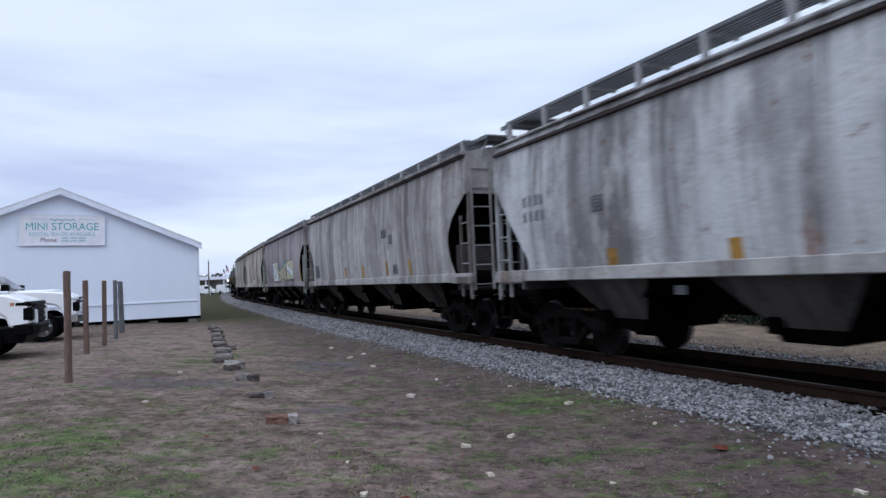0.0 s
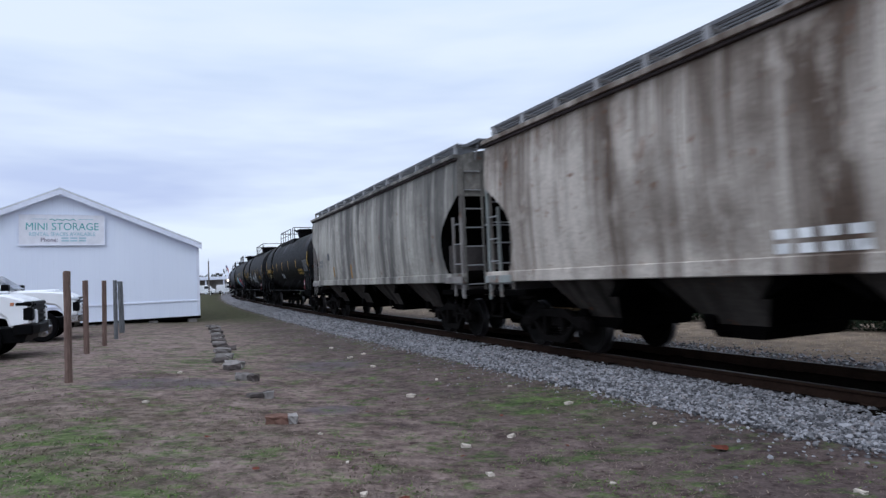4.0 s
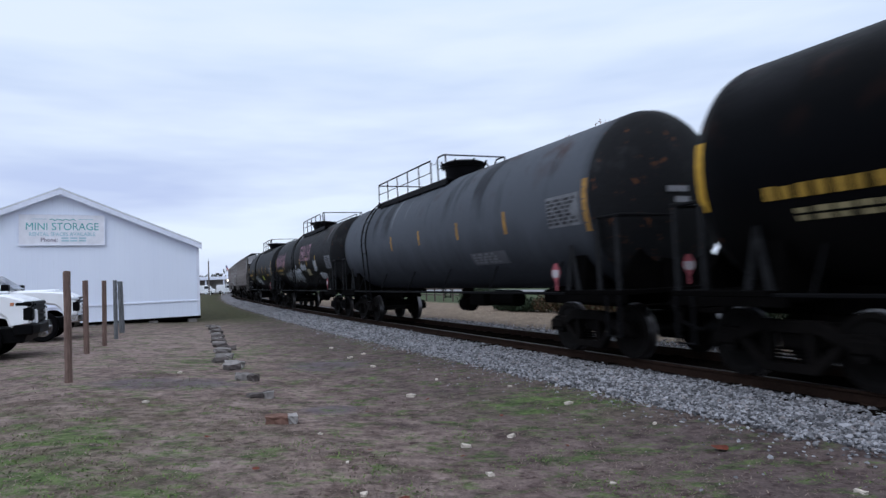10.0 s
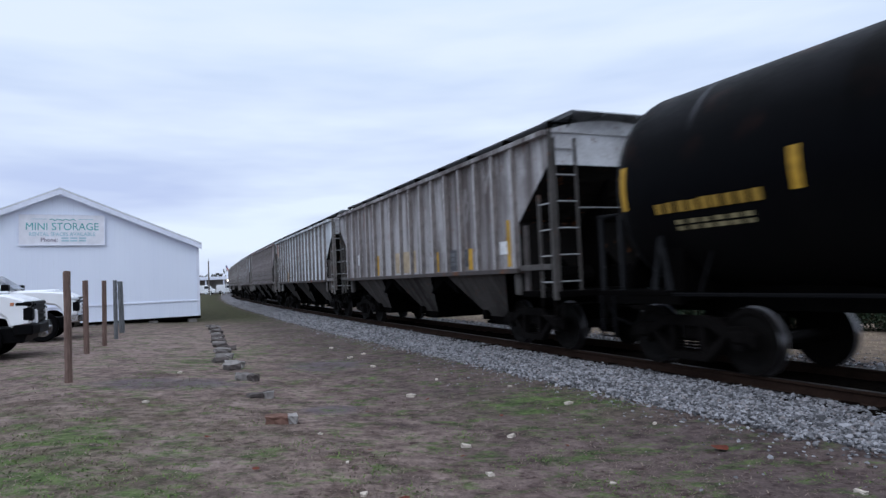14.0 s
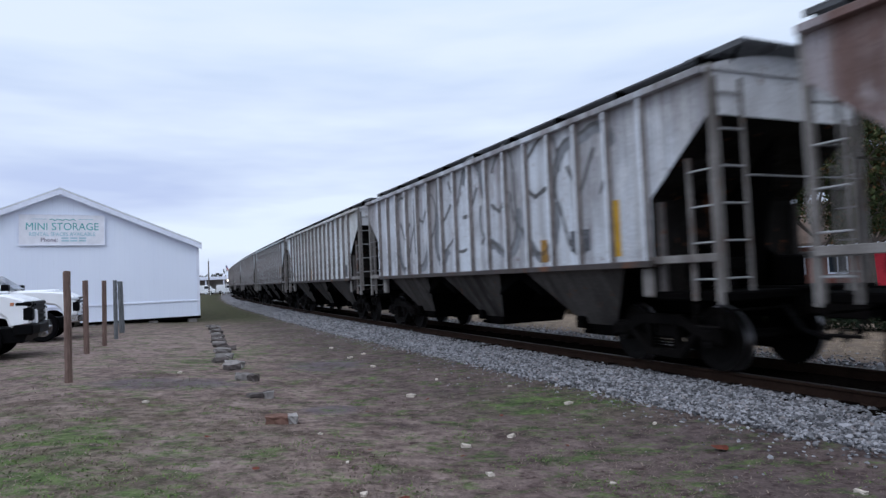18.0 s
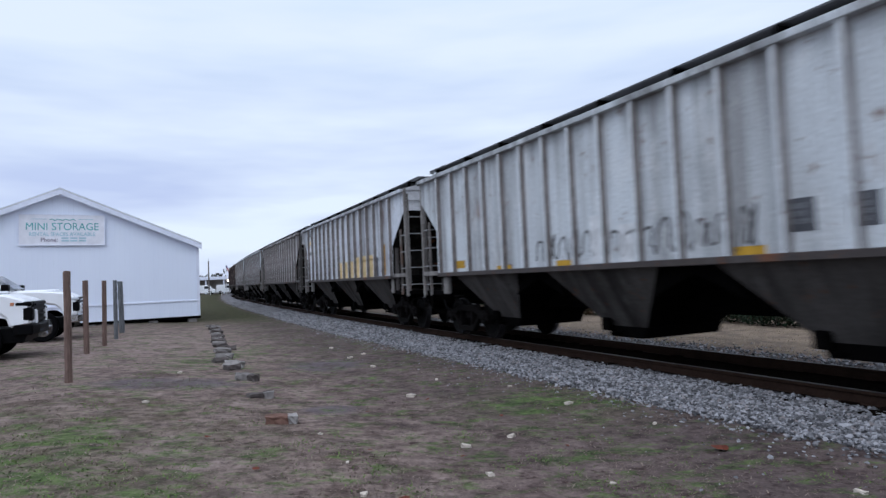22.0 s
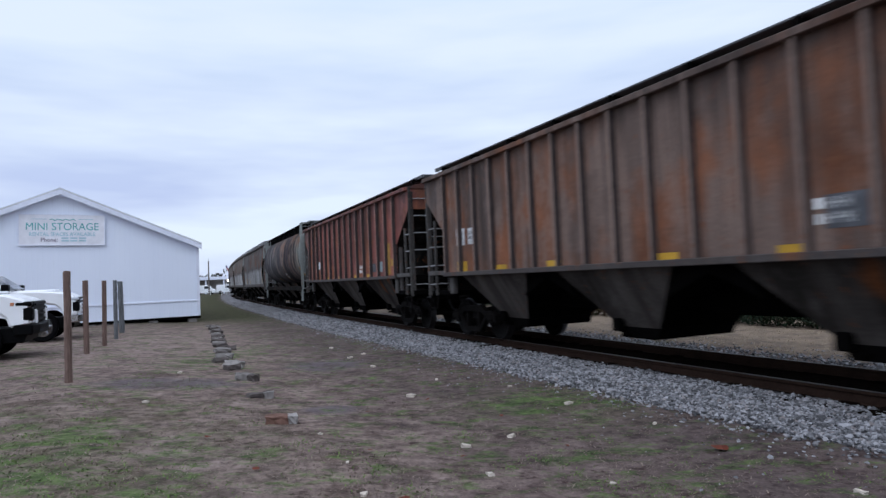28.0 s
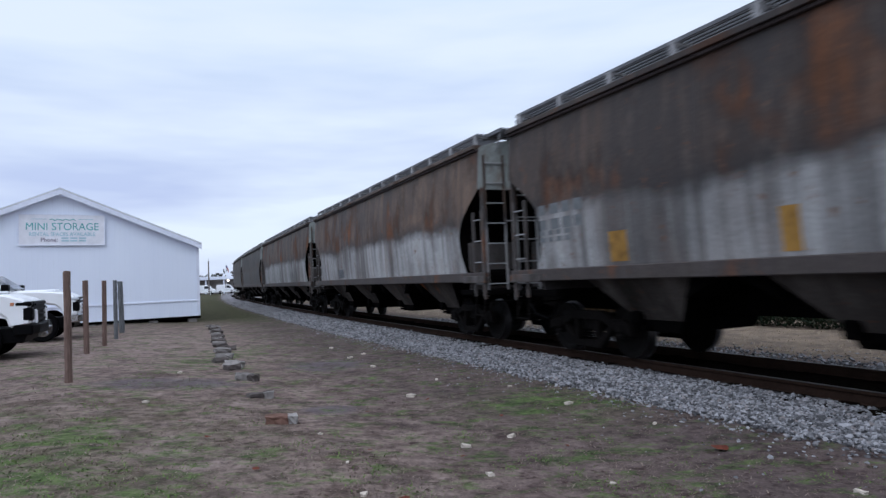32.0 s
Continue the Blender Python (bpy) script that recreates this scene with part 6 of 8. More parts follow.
def leaf_part(name, v, f, mat, parent):
    o = from_arrays(name, v, f, mat)
    o.parent = parent
    return o


def hedge(name, s0, s1, side, wide, high, mat, label, seed, count):
    rng = np.random.default_rng(seed)
    n = int((s1 - s0) * 2.2) + 2
    cs, sz = [], []
    base = empty(name)
    for i in range(n):
        x, y, _ = track(s0 + (s1 - s0) * i / (n - 1), side + rng.normal() * 0.12)
        z = float(ground_z(x, y))
        h = high * (0.85 + 0.25 * rng.random())
        cs.append((x, y, z + h * 0.48))
        sz.append((wide * 0.5, wide * 0.5, h * 0.52))
    v, f = leaf_cloud(rng, np.array(cs), np.array(sz), count, 0.055)
    leaf_part("foliage", v, f, mat, base)
    # woody core that the leaves sit on
    for i in range(0, n, 2):
        bm = B()
        for k in range(4):
            a = rng.random() * 6.28
            rod(bm, (cs[i][0], cs[i][1], cs[i][2] - sz[i][2]), (cs[i][0] + math.cos(a) * wide * 0.3, cs[i][1] + math.sin(a) * wide * 0.3, cs[i][2] + sz[i][2] * 0.6), 0.012, 4)
        part("stem", bm, M["bark"], base)
    tagged(base, label, "hedge")


hedge("hedge", -16, 9.0, 6.9, 1.1, 0.72, M["hedge_leaf"], "low dark green clipped hedge along a dry verge", 31, 26000)
hedge("shrub_row", 9.6, 15.5, 6.9, 1.0, 0.70, M["shrub_leaf"], "low brown winter shrubs beside the verge", 32, 7000)
hedge("dark_bush", 15.8, 18.4, 6.6, 1.1, 0.62, M["bush_leaf"], "low dark green bush beside the verge", 33, 5000)
hedge("round_bush", 23.0, 25.5, 8.4, 1.8, 1.0, M["bush_leaf"], "dark rounded evergreen bush", 34, 5000)


def along_material(name, a, b, scale=4.0):
    m = Nodes(name)
    c = m.mix(m.span(m.noise(scale, 6, rough=0.65), 0.35, 0.65), a, b)
    return m.finish(c, 0.9, m.noise(scale * 4, 4), 0.01, spec=0.2)


M["road"] = along_material("road", (0.17, 0.17, 0.18), (0.24, 0.24, 0.25), 1.5)
road = strip("road", [(18.0, -0.05), (18.2, -0.02), (24.8, -0.02), (25.0, -0.05)], M["road"], -150, 190, 4.0)
tagged(road, "pale worn asphalt road running beside the railway", "road", kind="structure")

# rail fence beside the lawn
fence = empty("rail_fence")
for i in range(9):
    x, y = -3.2 + 0.62 * i, 50.0 - 1.15 * i
    z = float(ground_z(x, y))
    bm = B()
    box(bm, x - 0.05, x + 0.05, y - 0.05, y + 0.05, z - 0.2, z + 1.0, 0.01)
    part("post", bm, M["bark"], fence)
    if i:
        for h in (0.45, 0.85):
            bm = B()
            rod(bm, (px_, py_, pz_ + h), (x, y, z + h), 0.04, 6)
            part("rail", bm, M["bark"], fence)
    px_, py_, pz_ = x, y, z
tagged(fence, "dark wooden post and rail fence", "fence")


def tree(x, y, high, spread, leaf_mat, seed, leaves, leaf, label, bare=0.4):
    rng = np.random.default_rng(seed)
    z = float(ground_z(x, y))
    t = empty("tree", pose(x, y, z))
    bm = B()
    pts = [Vector((rng.normal() * 0.02 * k, rng.normal() * 0.02 * k, high * 0.11 * k)) for k in range(7)]
    pts[0].z = -0.3
    for k in range(6):
        rod(bm, pts[k], pts[k + 1], high * 0.022 * (1 - k * 0.12), 9, high * 0.022 * (1 - (k + 1) * 0.12))
    part("trunk", bm, M["bark"], t)
    tips, sizes = [], []
    for i in range(13):
        start = pts[2 + i % 5]
        a = i * 2.4 + rng.random()
        out = spread * (0.45 + 0.55 * rng.random()) * (1 - 0.35 * (i % 5) / 5)
        mid = start + Vector((math.cos(a) * out * 0.5, math.sin(a) * out * 0.5, high * 0.12))
        end = start + Vector((math.cos(a) * out, math.sin(a) * out, high * (0.18 + 0.14 * rng.random())))
        bm = B()
        rod(bm, start, mid, high * 0.008, 6, high * 0.006)
        rod(bm, mid, end, high * 0.006, 6, high * 0.003)
        limb = part("limb", bm, M["bark"], t)
        bm = B()
        for k in range(7):
            q = mid.lerp(end, rng.random())
            tip = q + Vector(rng.normal(size=3)) * spread * 0.18 + Vector((0, 0, high * 0.05))
            rod(bm, q, tip, high * 0.0028, 4, high * 0.0012)
            tips.append(tuple(tip))
            s = spread * (0.13 + 0.12 * rng.random())
            sizes.append((s, s, s * 0.8))
        part("twig", bm, M["bark"], limb)
    for k in range(8):
        tips.append((rng.normal() * spread * 0.2, rng.normal() * spread * 0.2, high * (0.8 + 0.18 * rng.random())))
        s = spread * 0.17
        sizes.append((s, s, s))
    v, f = leaf_cloud(rng, np.array(tips), np.array(sizes), leaves, leaf)
    leaf_part("crown", v, f, leaf_mat, t)
    tagged(t, label, "tree")


tree(18.2, 66.0, 15.6, 5.0, M["autumn_leaf"], 41, 5000, 0.13, "tall thin tree with sparse reddish autumn leaves")
tree(29.5, 36.0, 13.0, 6.5, M["oak_leaf"], 42, 14000, 0.13, "large tree with thinning green and brown leaves")
tree(38.0, 44.0, 14.5, 7.0, M["oak_leaf"], 43, 14000, 0.14, "large tree with thinning green and brown leaves")
tree(17.6, 24.0, 9.2, 2.7, M["oak_leaf"], 44, 9000, 0.10, "broad tree with dark green and brown leaves")
tree(16.4, 28.2, 8.0, 3.0, M["oak_leaf"], 46, 13000, 0.09, "half-bare tree with brown and olive leaves before a house")
tree(20.6, 31.0, 9.5, 3.4, M["oak_leaf"], 47, 14000, 0.10, "half-bare tree with brown and olive leaves before a house")
tree(-36.5, 168.0, 8.5, 4.5, M["autumn_leaf"], 45, 1800, 0.2, "small bare reddish tree beside a street")

M["pole_wood"] = wood_material("pole_wood", (0.09, 0.075, 0.065), (0.18, 0.155, 0.14))


def utility_pole(x, y, high, label, arm=True):
    z = float(ground_z(x, y))
    p = empty("utility_pole", pose(x, y, z))
    bm = B()
    rod(bm, (0, 0, -0.3), (0, 0, high), 0.16, 12, 0.11)
    part("pole", bm, M["pole_wood"], p)
    bm = B()
    rod(bm, (0, 0, high), (0, 0, high + 0.35), 0.07, 10, 0.05)
    rod(bm, (0, 0, high + 0.35), (0, 0, high + 0.5), 0.10, 10)
    part("insulator", bm, M["letter_white"], p, "white insulator cap")
    if arm:
        bm = B()
        box(bm, -0.9, 0.9, -0.05, 0.05, high - 0.9, high - 0.78)
        part("cross_arm", bm, M["pole_wood"], p)
    tagged(p, label, "utility pole")


utility_pole(11.3, 80.0, 16.1, "grey wooden utility pole with a white insulator")
utility_pole(-48.5, 132.5, 7.0, "grey wooden utility pole beside a street", False)

# brick house behind the hedge
M["house_brick"] = plain("house_brick", (0.17, 0.075, 0.06), 0.9, 0.0, 6, 0.35, depth=0.01)
M["shingle"] = plain("shingle", (0.10, 0.07, 0.055), 0.9, 0.0, 8, 0.4, depth=0.01)


def house():
    h = empty("brick_house", pose(24.6, 36.2, float(ground_z(24.6, 36.2)), 0, 0, -62))
    bm = B()
    box(bm, -6.5, 6.5, 0, 8.0, -0.2, 2.75)
    wall = part("wall", bm, M["house_brick"], h)
    bm = B()
    slab(bm, [(-0.6, 2.6), (4.0, 5.4), (8.6, 2.6), (8.6, 2.78), (4.0, 5.6), (-0.6, 2.78)], "x", -7.0, 7.0)
    part("roof", bm, M["shingle"], h, "brown shingled gable roof")
    bm = B()
    slab(bm, [(0.0, 2.75), (4.0, 5.35), (8.0, 2.75)], "x", -6.5, -6.35)
    slab(bm, [(0.0, 2.75), (4.0, 5.35), (8.0, 2.75)], "x", 6.35, 6.5)
    part("gable", bm, M["house_brick"], h)
    for x in (-5.0, -2.4, 2.0, 4.8):
        bm = B()
        for x0, x1, z0, z1 in ((-0.6, 0.6, 0.85, 0.95), (-0.6, 0.6, 2.1, 2.2), (-0.6, -0.52, 0.952, 2.098), (0.52, 0.6, 0.952, 2.098), (-0.03, 0.03, 0.952, 2.098)):
            box(bm, x + x0, x + x1, -0.06, -0.003, z0, z1)
        win = part("window", bm, M["white_trim"], h)
        bm = B()
        box(bm, x - 0.515, x + 0.515, -0.02, -0.003, 0.955, 2.095)
        part("pane", bm, M["dark_glass"], win)
    bm = B()
    box(bm, -0.5, 0.45, -0.05, -0.003, 0.0, 2.1, 0.01)
    part("door", bm, M["red"], h, "red front door")
    bm = B()
    box(bm, -6.9, 6.9, -0.58, -0.50, 2.55, 2.76)
    part("gutter", bm, M["white_trim"], h)
    tagged(h, "red brick house with a brown shingled roof", "house")


house()

# far street at the end of the lot
M["flag_red"] = plain("flag_red", (0.45, 0.03, 0.05), 0.7, 0.0, 8, 0.1)
M["flag_blue"] = plain("flag_blue", (0.03, 0.04, 0.20), 0.7, 0.0, 8, 0.1)
M["warm_lamp"] = Nodes("warm_lamp").finish((1, 0.9, 0.75), 0.5)
M["warm_lamp"].node_tree.nodes["Principled BSDF"].inputs["Emission Color"].default_value = (1, 0.9, 0.78, 1)
M["warm_lamp"].node_tree.nodes["Principled BSDF"].inputs["Emission Strength"].default_value = 2.5


def far_street():
    st = empty("roadside_shelter", pose(-52.5, 150.0, -0.05, 0, 0, 15))
    bm = B()
    box(bm, -12, 12, 0, 5, 3.3, 4.0, 0.03)
    part("canopy", bm, M["white_trim"], st, "long white canopy roof")
    for x in (-11.0, -7.0, -3.0, 1.0, 5.0, 9.0, 11.5):
        bm = B()
        box(bm, x - 0.15, x + 0.15, 0.3, 0.6, -0.1, 3.3)
        part("column", bm, M["white_trim"], st)
    bm = B()
    box(bm, -11, 11, 3.5, 5.0, -0.1, 3.3)
    part("back_wall", bm, M["block_pale"], st)
    for x in (-6.0, 2.0):
        bm = B()
        bmesh.ops.create_icosphere(bm, subdivisions=2, radius=0.28, matrix=Matrix.Translation((x, -0.2, 3.0)))
        part("lamp", bm, M["warm_lamp"], st, "warm glowing lamp")
    tagged(st, "long white roadside canopy with columns and lamps", "shelter")
    fl = empty("flagpole", pose(-46.8, 138.0, -0.05))
    bm = B()
    rod(bm, (0, 0, 0), (0, 0, 6.4), 0.06, 8, 0.04)
    part("pole", bm, M["letter_white"], fl)
    n = 7
    for k in range(n):
        bm = B()
        z1 = 6.3 - k * 0.13
        drop = 1.0
        q = [(0.05, 0, z1), (0.35, 0.2, z1 - drop * 0.6), (0.6, 0.05, z1 - drop)]
        for a, b in zip(q, q[1:]):
            bm.faces.new([bm.verts.new(p) for p in ((*a[:2], a[2]), (*b[:2], b[2]), (*b[:2], b[2] - 0.13), (*a[:2], a[2] - 0.13))])
        part("stripe", bm, M["flag_red"] if k % 2 == 0 else M["letter_white"], fl)
    bm = B()
    bm.faces.new([bm.verts.new(p) for p in ((0.05, -0.03, 6.3), (0.3, 0.13, 5.8), (0.3, 0.13, 5.35), (0.05, -0.03, 5.85))])
    part("canton", bm, M["flag_blue"], fl)
    tagged(fl, "striped flag hanging from a white flagpole", "flag")
    for i, (x, y, w) in enumerate(((-52.5, 141.0, 4.4), (-49.5, 146.0, 4.2), (-44.5, 147.0, 4.6))):
        v = empty("parked_van", pose(x, y, -0.05, 0, 0, 12))
        bm = B()
        slab(bm, [(-w / 2, 0.4), (-w / 2, 1.85), (-w / 2 + 0.3, 2.05), (w / 2 - 1.3, 2.05), (w / 2 - 0.7, 1.3), (w / 2, 1.1), (w / 2, 0.4)], "y", -0.9, 0.9, 0.08)
        part("body", bm, M["truck_white"], v)
        bm = B()
        slab(bm, [(w / 2 - 2.2, 1.3), (w / 2 - 2.2, 1.85), (w / 2 - 1.4, 1.85), (w / 2 - 0.95, 1.3)], "y", -0.92, -0.905)
        part("window", bm, M["dark_glass"], v)
        for ax in (-w / 2 + 0.9, w / 2 - 0.9):
            for side in (-1, 1):
                bm = B()
                rod(bm, (ax, side * 0.70, 0.36), (ax, side * 0.92, 0.36), 0.36, 16)
                part("wheel", bm, M["rubber"], v)
        tagged(v, "white van parked on a far street", "van", "vehicles on the far street")


far_street()
bm = B()
for i in range(13):
    x = -60 + i * 2.2
    rod(bm, (x, 128 + 0.1 * i, -0.2), (x, 128 + 0.1 * i, 1.0), 0.05, 6)
rod(bm, (-60, 128, 0.95), (-33.6, 129.2, 0.95), 0.04, 6)
rod(bm, (-60, 128, 0.5), (-33.6, 129.2, 0.5), 0.04, 6)
o = mesh_object("street_railing", bm, M["letter_white"])
tagged(o, "white pipe railing along a far street", "railing")

# a low wood on the horizon
rng = np.random.default_rng(77)
cs, sz = [], []
for i in range(150):
    a = radians(-75 + 150 * i / 149) + rng.normal() * 0.01
    d = 420 + 60 * rng.normal()
    cs.append((math.sin(a) * d, math.cos(a) * d, 2.5))
    sz.append((14, 14, 5.5 + 2.5 * rng.random()))
v, f = leaf_cloud(rng, np.array(cs), np.array(sz), 16000, 1.3)
wood = from_arrays("far_wood", v, f, leaf_material("far_leaf", (0.07, 0.075, 0.07), (0.13, 0.125, 0.12)))
tagged(wood, "low grey-green wood along the horizon", "woods", kind="stuff")

# ---- stripes, lettering panels and spray paint on the near sides of the cars ----
for key, colour in (("spray_white", (0.42, 0.44, 0.47)), ("spray_pink", (0.32, 0.19, 0.24)), ("spray_red", (0.42, 0.03, 0.05)), ("spray_blue", (0.20, 0.45, 0.55)), ("spray_deep", (0.06, 0.14, 0.28)), ("spray_cream", (0.50, 0.47, 0.30)),
                    ("spray_teal", (0.10, 0.26, 0.31)), ("spray_black", (0.02, 0.02, 0.025)), ("spray_grey", (0.12, 0.12, 0.125)), ("spray_smoke", (0.19, 0.20, 0.22)), ("tan", (0.36, 0.29, 0.20)), ("pale_yellow", (0.60, 0.46, 0.24)),
                    ("panel_white", (0.62, 0.63, 0.65)), ("panel_dark", (0.085, 0.088, 0.10)), ("panel_blue", (0.22, 0.29, 0.31)), ("panel_pink", (0.45, 0.33, 0.36)), ("olive_plate", (0.26, 0.22, 0.12)), ("rust_stain", (0.22, 0.085, 0.035)), ("data_grey", (0.16, 0.165, 0.18))):
    M[key] = plain(key, colour, 0.72, 0.0, 6, 0.32, depth=0.001)

TANK_R, TANK_H, TANK_Z = 1.47, 1.58, 2.74


class Skin:
    """The near side of a car as a sheet with x along it and a height a up it."""

    def __init__(self, kind, length):
        self.kind = kind
        if kind in "HD":
            rows = round_sided_levels(length / 2 - 0.68, 1.56, 4.36)
            self.zs, self.ws = [r[0] for r in rows], [r[1] for r in rows]

    def height(self, v):
        return -TANK_R * v if self.kind == "T" else v

    def size(self, h):
        return h * TANK_R if self.kind == "T" else h

    def at(self, x, a, lift):
        if self.kind == "T":
            v = -a / TANK_R
            return (x, -(TANK_R + lift) * math.sin(v), TANK_Z + (TANK_H + lift) * math.cos(v))
        if self.kind == "P":
            return (x, -(1.50 + lift), a)
        if self.kind == "C":
            c = max(-1.0, min(1.0, (a - 2.86) / (1.70 if a > 2.86 else 1.38)))
            p = 2.7 if a > 2.86 else 2.0
            return (x, -(1.60 * (1 - abs(c) ** p) ** (1 / p) + lift), a)
        return (x, -(float(np.interp(a, self.zs, self.ws)) + lift), a)


def sheet(bm, skin, x0, x1, a0, a1, lift=0.006, slant=0.0):
    n = 1 if skin.kind == "P" else max(1, int(abs(a1 - a0) / 0.10) + 1)
    for i in range(n):
        p, q = a0 + (a1 - a0) * i / n, a0 + (a1 - a0) * (i + 1) / n
        s, t = slant * (p - a0), slant * (q - a0)
        bm.faces.new([bm.verts.new(skin.at(x, a, lift)) for x, a in ((x0 + s, p), (x1 + s, p), (x1 + t, q), (x0 + t, q))])


def blob(bm, skin, cx, ca, w, h, lift, power=2.6, slant=0.0):
    n = 12
    rows = []
    for i in range(n + 1):
        f = -1 + 2 * i / n
        half = w / 2 * (1 - abs(f) ** power) ** (1 / power) + 0.001
        s = slant * f * h / 2
        rows.append((ca + f * h / 2, cx - half + s, cx + half + s))
    for (a0, l0, r0), (a1, l1, r1) in zip(rows, rows[1:]):
        bm.faces.new([bm.verts.new(skin.at(x, a, lift)) for x, a in ((l0, a0), (r0, a0), (r1, a1), (l1, a1))])


def ribbon(bm, skin, pts, width, lift):
    fine = []
    for (x0, a0), (x1, a1) in zip(pts, pts[1:]):
        n = max(1, int(math.hypot(x1 - x0, a1 - a0) / 0.12))
        fine += [(x0 + (x1 - x0) * k / n, a0 + (a1 - a0) * k / n) for k in range(n)]
    fine.append(pts[-1])
    left, right = [], []
    for i, (x, a) in enumerate(fine):
        p, q = fine[max(0, i - 1)], fine[min(len(fine) - 1, i + 1)]
        dx, da = q[0] - p[0], q[1] - p[1]
        d = math.hypot(dx, da) or 1
        w = width / 2 * (0.8 + 0.4 * math.sin(i * 1.7) ** 2)
        left.append(bm.verts.new(skin.at(x - da / d * w, a + dx / d * w, lift)))
        right.append(bm.verts.new(skin.at(x + da / d * w, a - dx / d * w, lift)))
    for i in range(len(fine) - 1):
        bm.faces.new((left[i], right[i], right[i + 1], left[i + 1]))


def scrawl(bm, skin, cx, ca, w, h, width, lift, seed, cell=0.8, slant=0.15):
    """Quick loops and zigzags of spray paint, with no letters in them."""
    rng = np.random.default_rng(seed)
    n = max(2, round(w / (h * cell)))
    pts = []
    for k in range(n):
        x0, cw = cx - w / 2 + w * k / n, w / n
        turns = 2 + 2 * int(rng.integers(2))
        phase, loop = -math.pi / 2, 0.18 + 0.18 * rng.random()
        tall = 0.6 + 0.4 * rng.random()
        for i in range(24):
            f = i / 24
            p = f + loop * math.sin(f * turns * math.pi) * math.cos(f * 5 + seed)
            q = 0.5 - 0.5 * tall * math.cos(f * turns * math.pi) * (0.8 + 0.2 * math.sin(f * 9 + k))
            pts.append((x0 + cw * p + slant * q * h, ca - h / 2 + h * q))
    ribbon(bm, skin, pts, width, lift)


def spray_text(text, skin, cx, ca, w, h, mat, parent, lift, grow=0.0, slant=0.0, name="spray_letter", label=""):
    """Fat sprayed letters bent onto the side of a car."""
    cu = bpy.data.curves.new("letters", "FONT")
    cu.body, cu.offset, cu.align_x, cu.align_y = text, grow, "CENTER", "CENTER"
    ob = new("letters", cu)
    me = bpy.data.meshes.new_from_object(ob.evaluated_get(bpy.context.evaluated_depsgraph_get()))
    bpy.data.objects.remove(ob)
    bpy.data.curves.remove(cu)
    bm = B()
    bm.from_mesh(me)
    bpy.data.meshes.remove(me)
    xs, ys = [v.co.x for v in bm.verts], [v.co.y for v in bm.verts]
    kx, ky = w / (max(xs) - min(xs)), h / (max(ys) - min(ys))
    mx, my = (max(xs) + min(xs)) / 2, (max(ys) + min(ys)) / 2
    n = 14
    for i in range(1, n):
        bmesh.ops.bisect_plane(bm, geom=bm.verts[:] + bm.edges[:] + bm.faces[:], plane_co=(0, min(ys) + (max(ys) - min(ys)) * i / n, 0), plane_no=(0, 1, 0))
    for v in bm.verts:
        y = (v.co.y - my) * ky
        v.co = skin.at(cx + (v.co.x - mx) * kx + slant * y, ca + y, lift)
    return part(name, bm, M[mat], parent, label)


def bars(bm, skin, cx, ca, w, h, rows, lift, seed, letters=0):
    rng = np.random.default_rng(seed)
    for r in range(rows):
        a1 = ca + h / 2 - h * r / rows
        a0 = a1 - h / rows * 0.68
        x = cx - w / 2
        end = cx + w / 2 - (w * 0.35 * rng.random() if letters == 0 and rows > 1 else 0)
        while x < end - 0.02:
            step = w / letters if letters else w * (0.08 + 0.2 * rng.random())
            sheet(bm, skin, x, min(end, x + step * 0.62), a0, a1, lift)
            x += step


def bar_row(name, mat, parent, skin, cx, ca, w, h, rows, letters, lift, seed):
    """A row or two of plain bars in place of letters, each a part of the first."""
    rng = np.random.default_rng(seed)
    first = None
    for r in range(rows):
        a1 = ca + h / 2 - h * r / rows
        a0 = a1 - h / rows * 0.72
        step = w / letters
        for k in range(letters):
            x = cx - w / 2 + k * step
            bm = B()
            tall = (a1 - a0) * (0.9 + 0.1 * rng.random())
            sheet(bm, skin, x, x + step * (0.55 + 0.25 * rng.random()), a0, a0 + tall, lift)
            if first is None:
                first = part(name, bm, M[mat], parent)
            else:
                part("letter_bar", bm, M[mat], first)
    return first


M["placard_red"] = plain("placard_red", (0.26, 0.06, 0.075), 0.6, 0.0, 20, 0.2)
M["placard_white"] = plain("placard_white", (0.36, 0.33, 0.35), 0.6, 0.0, 20, 0.2)


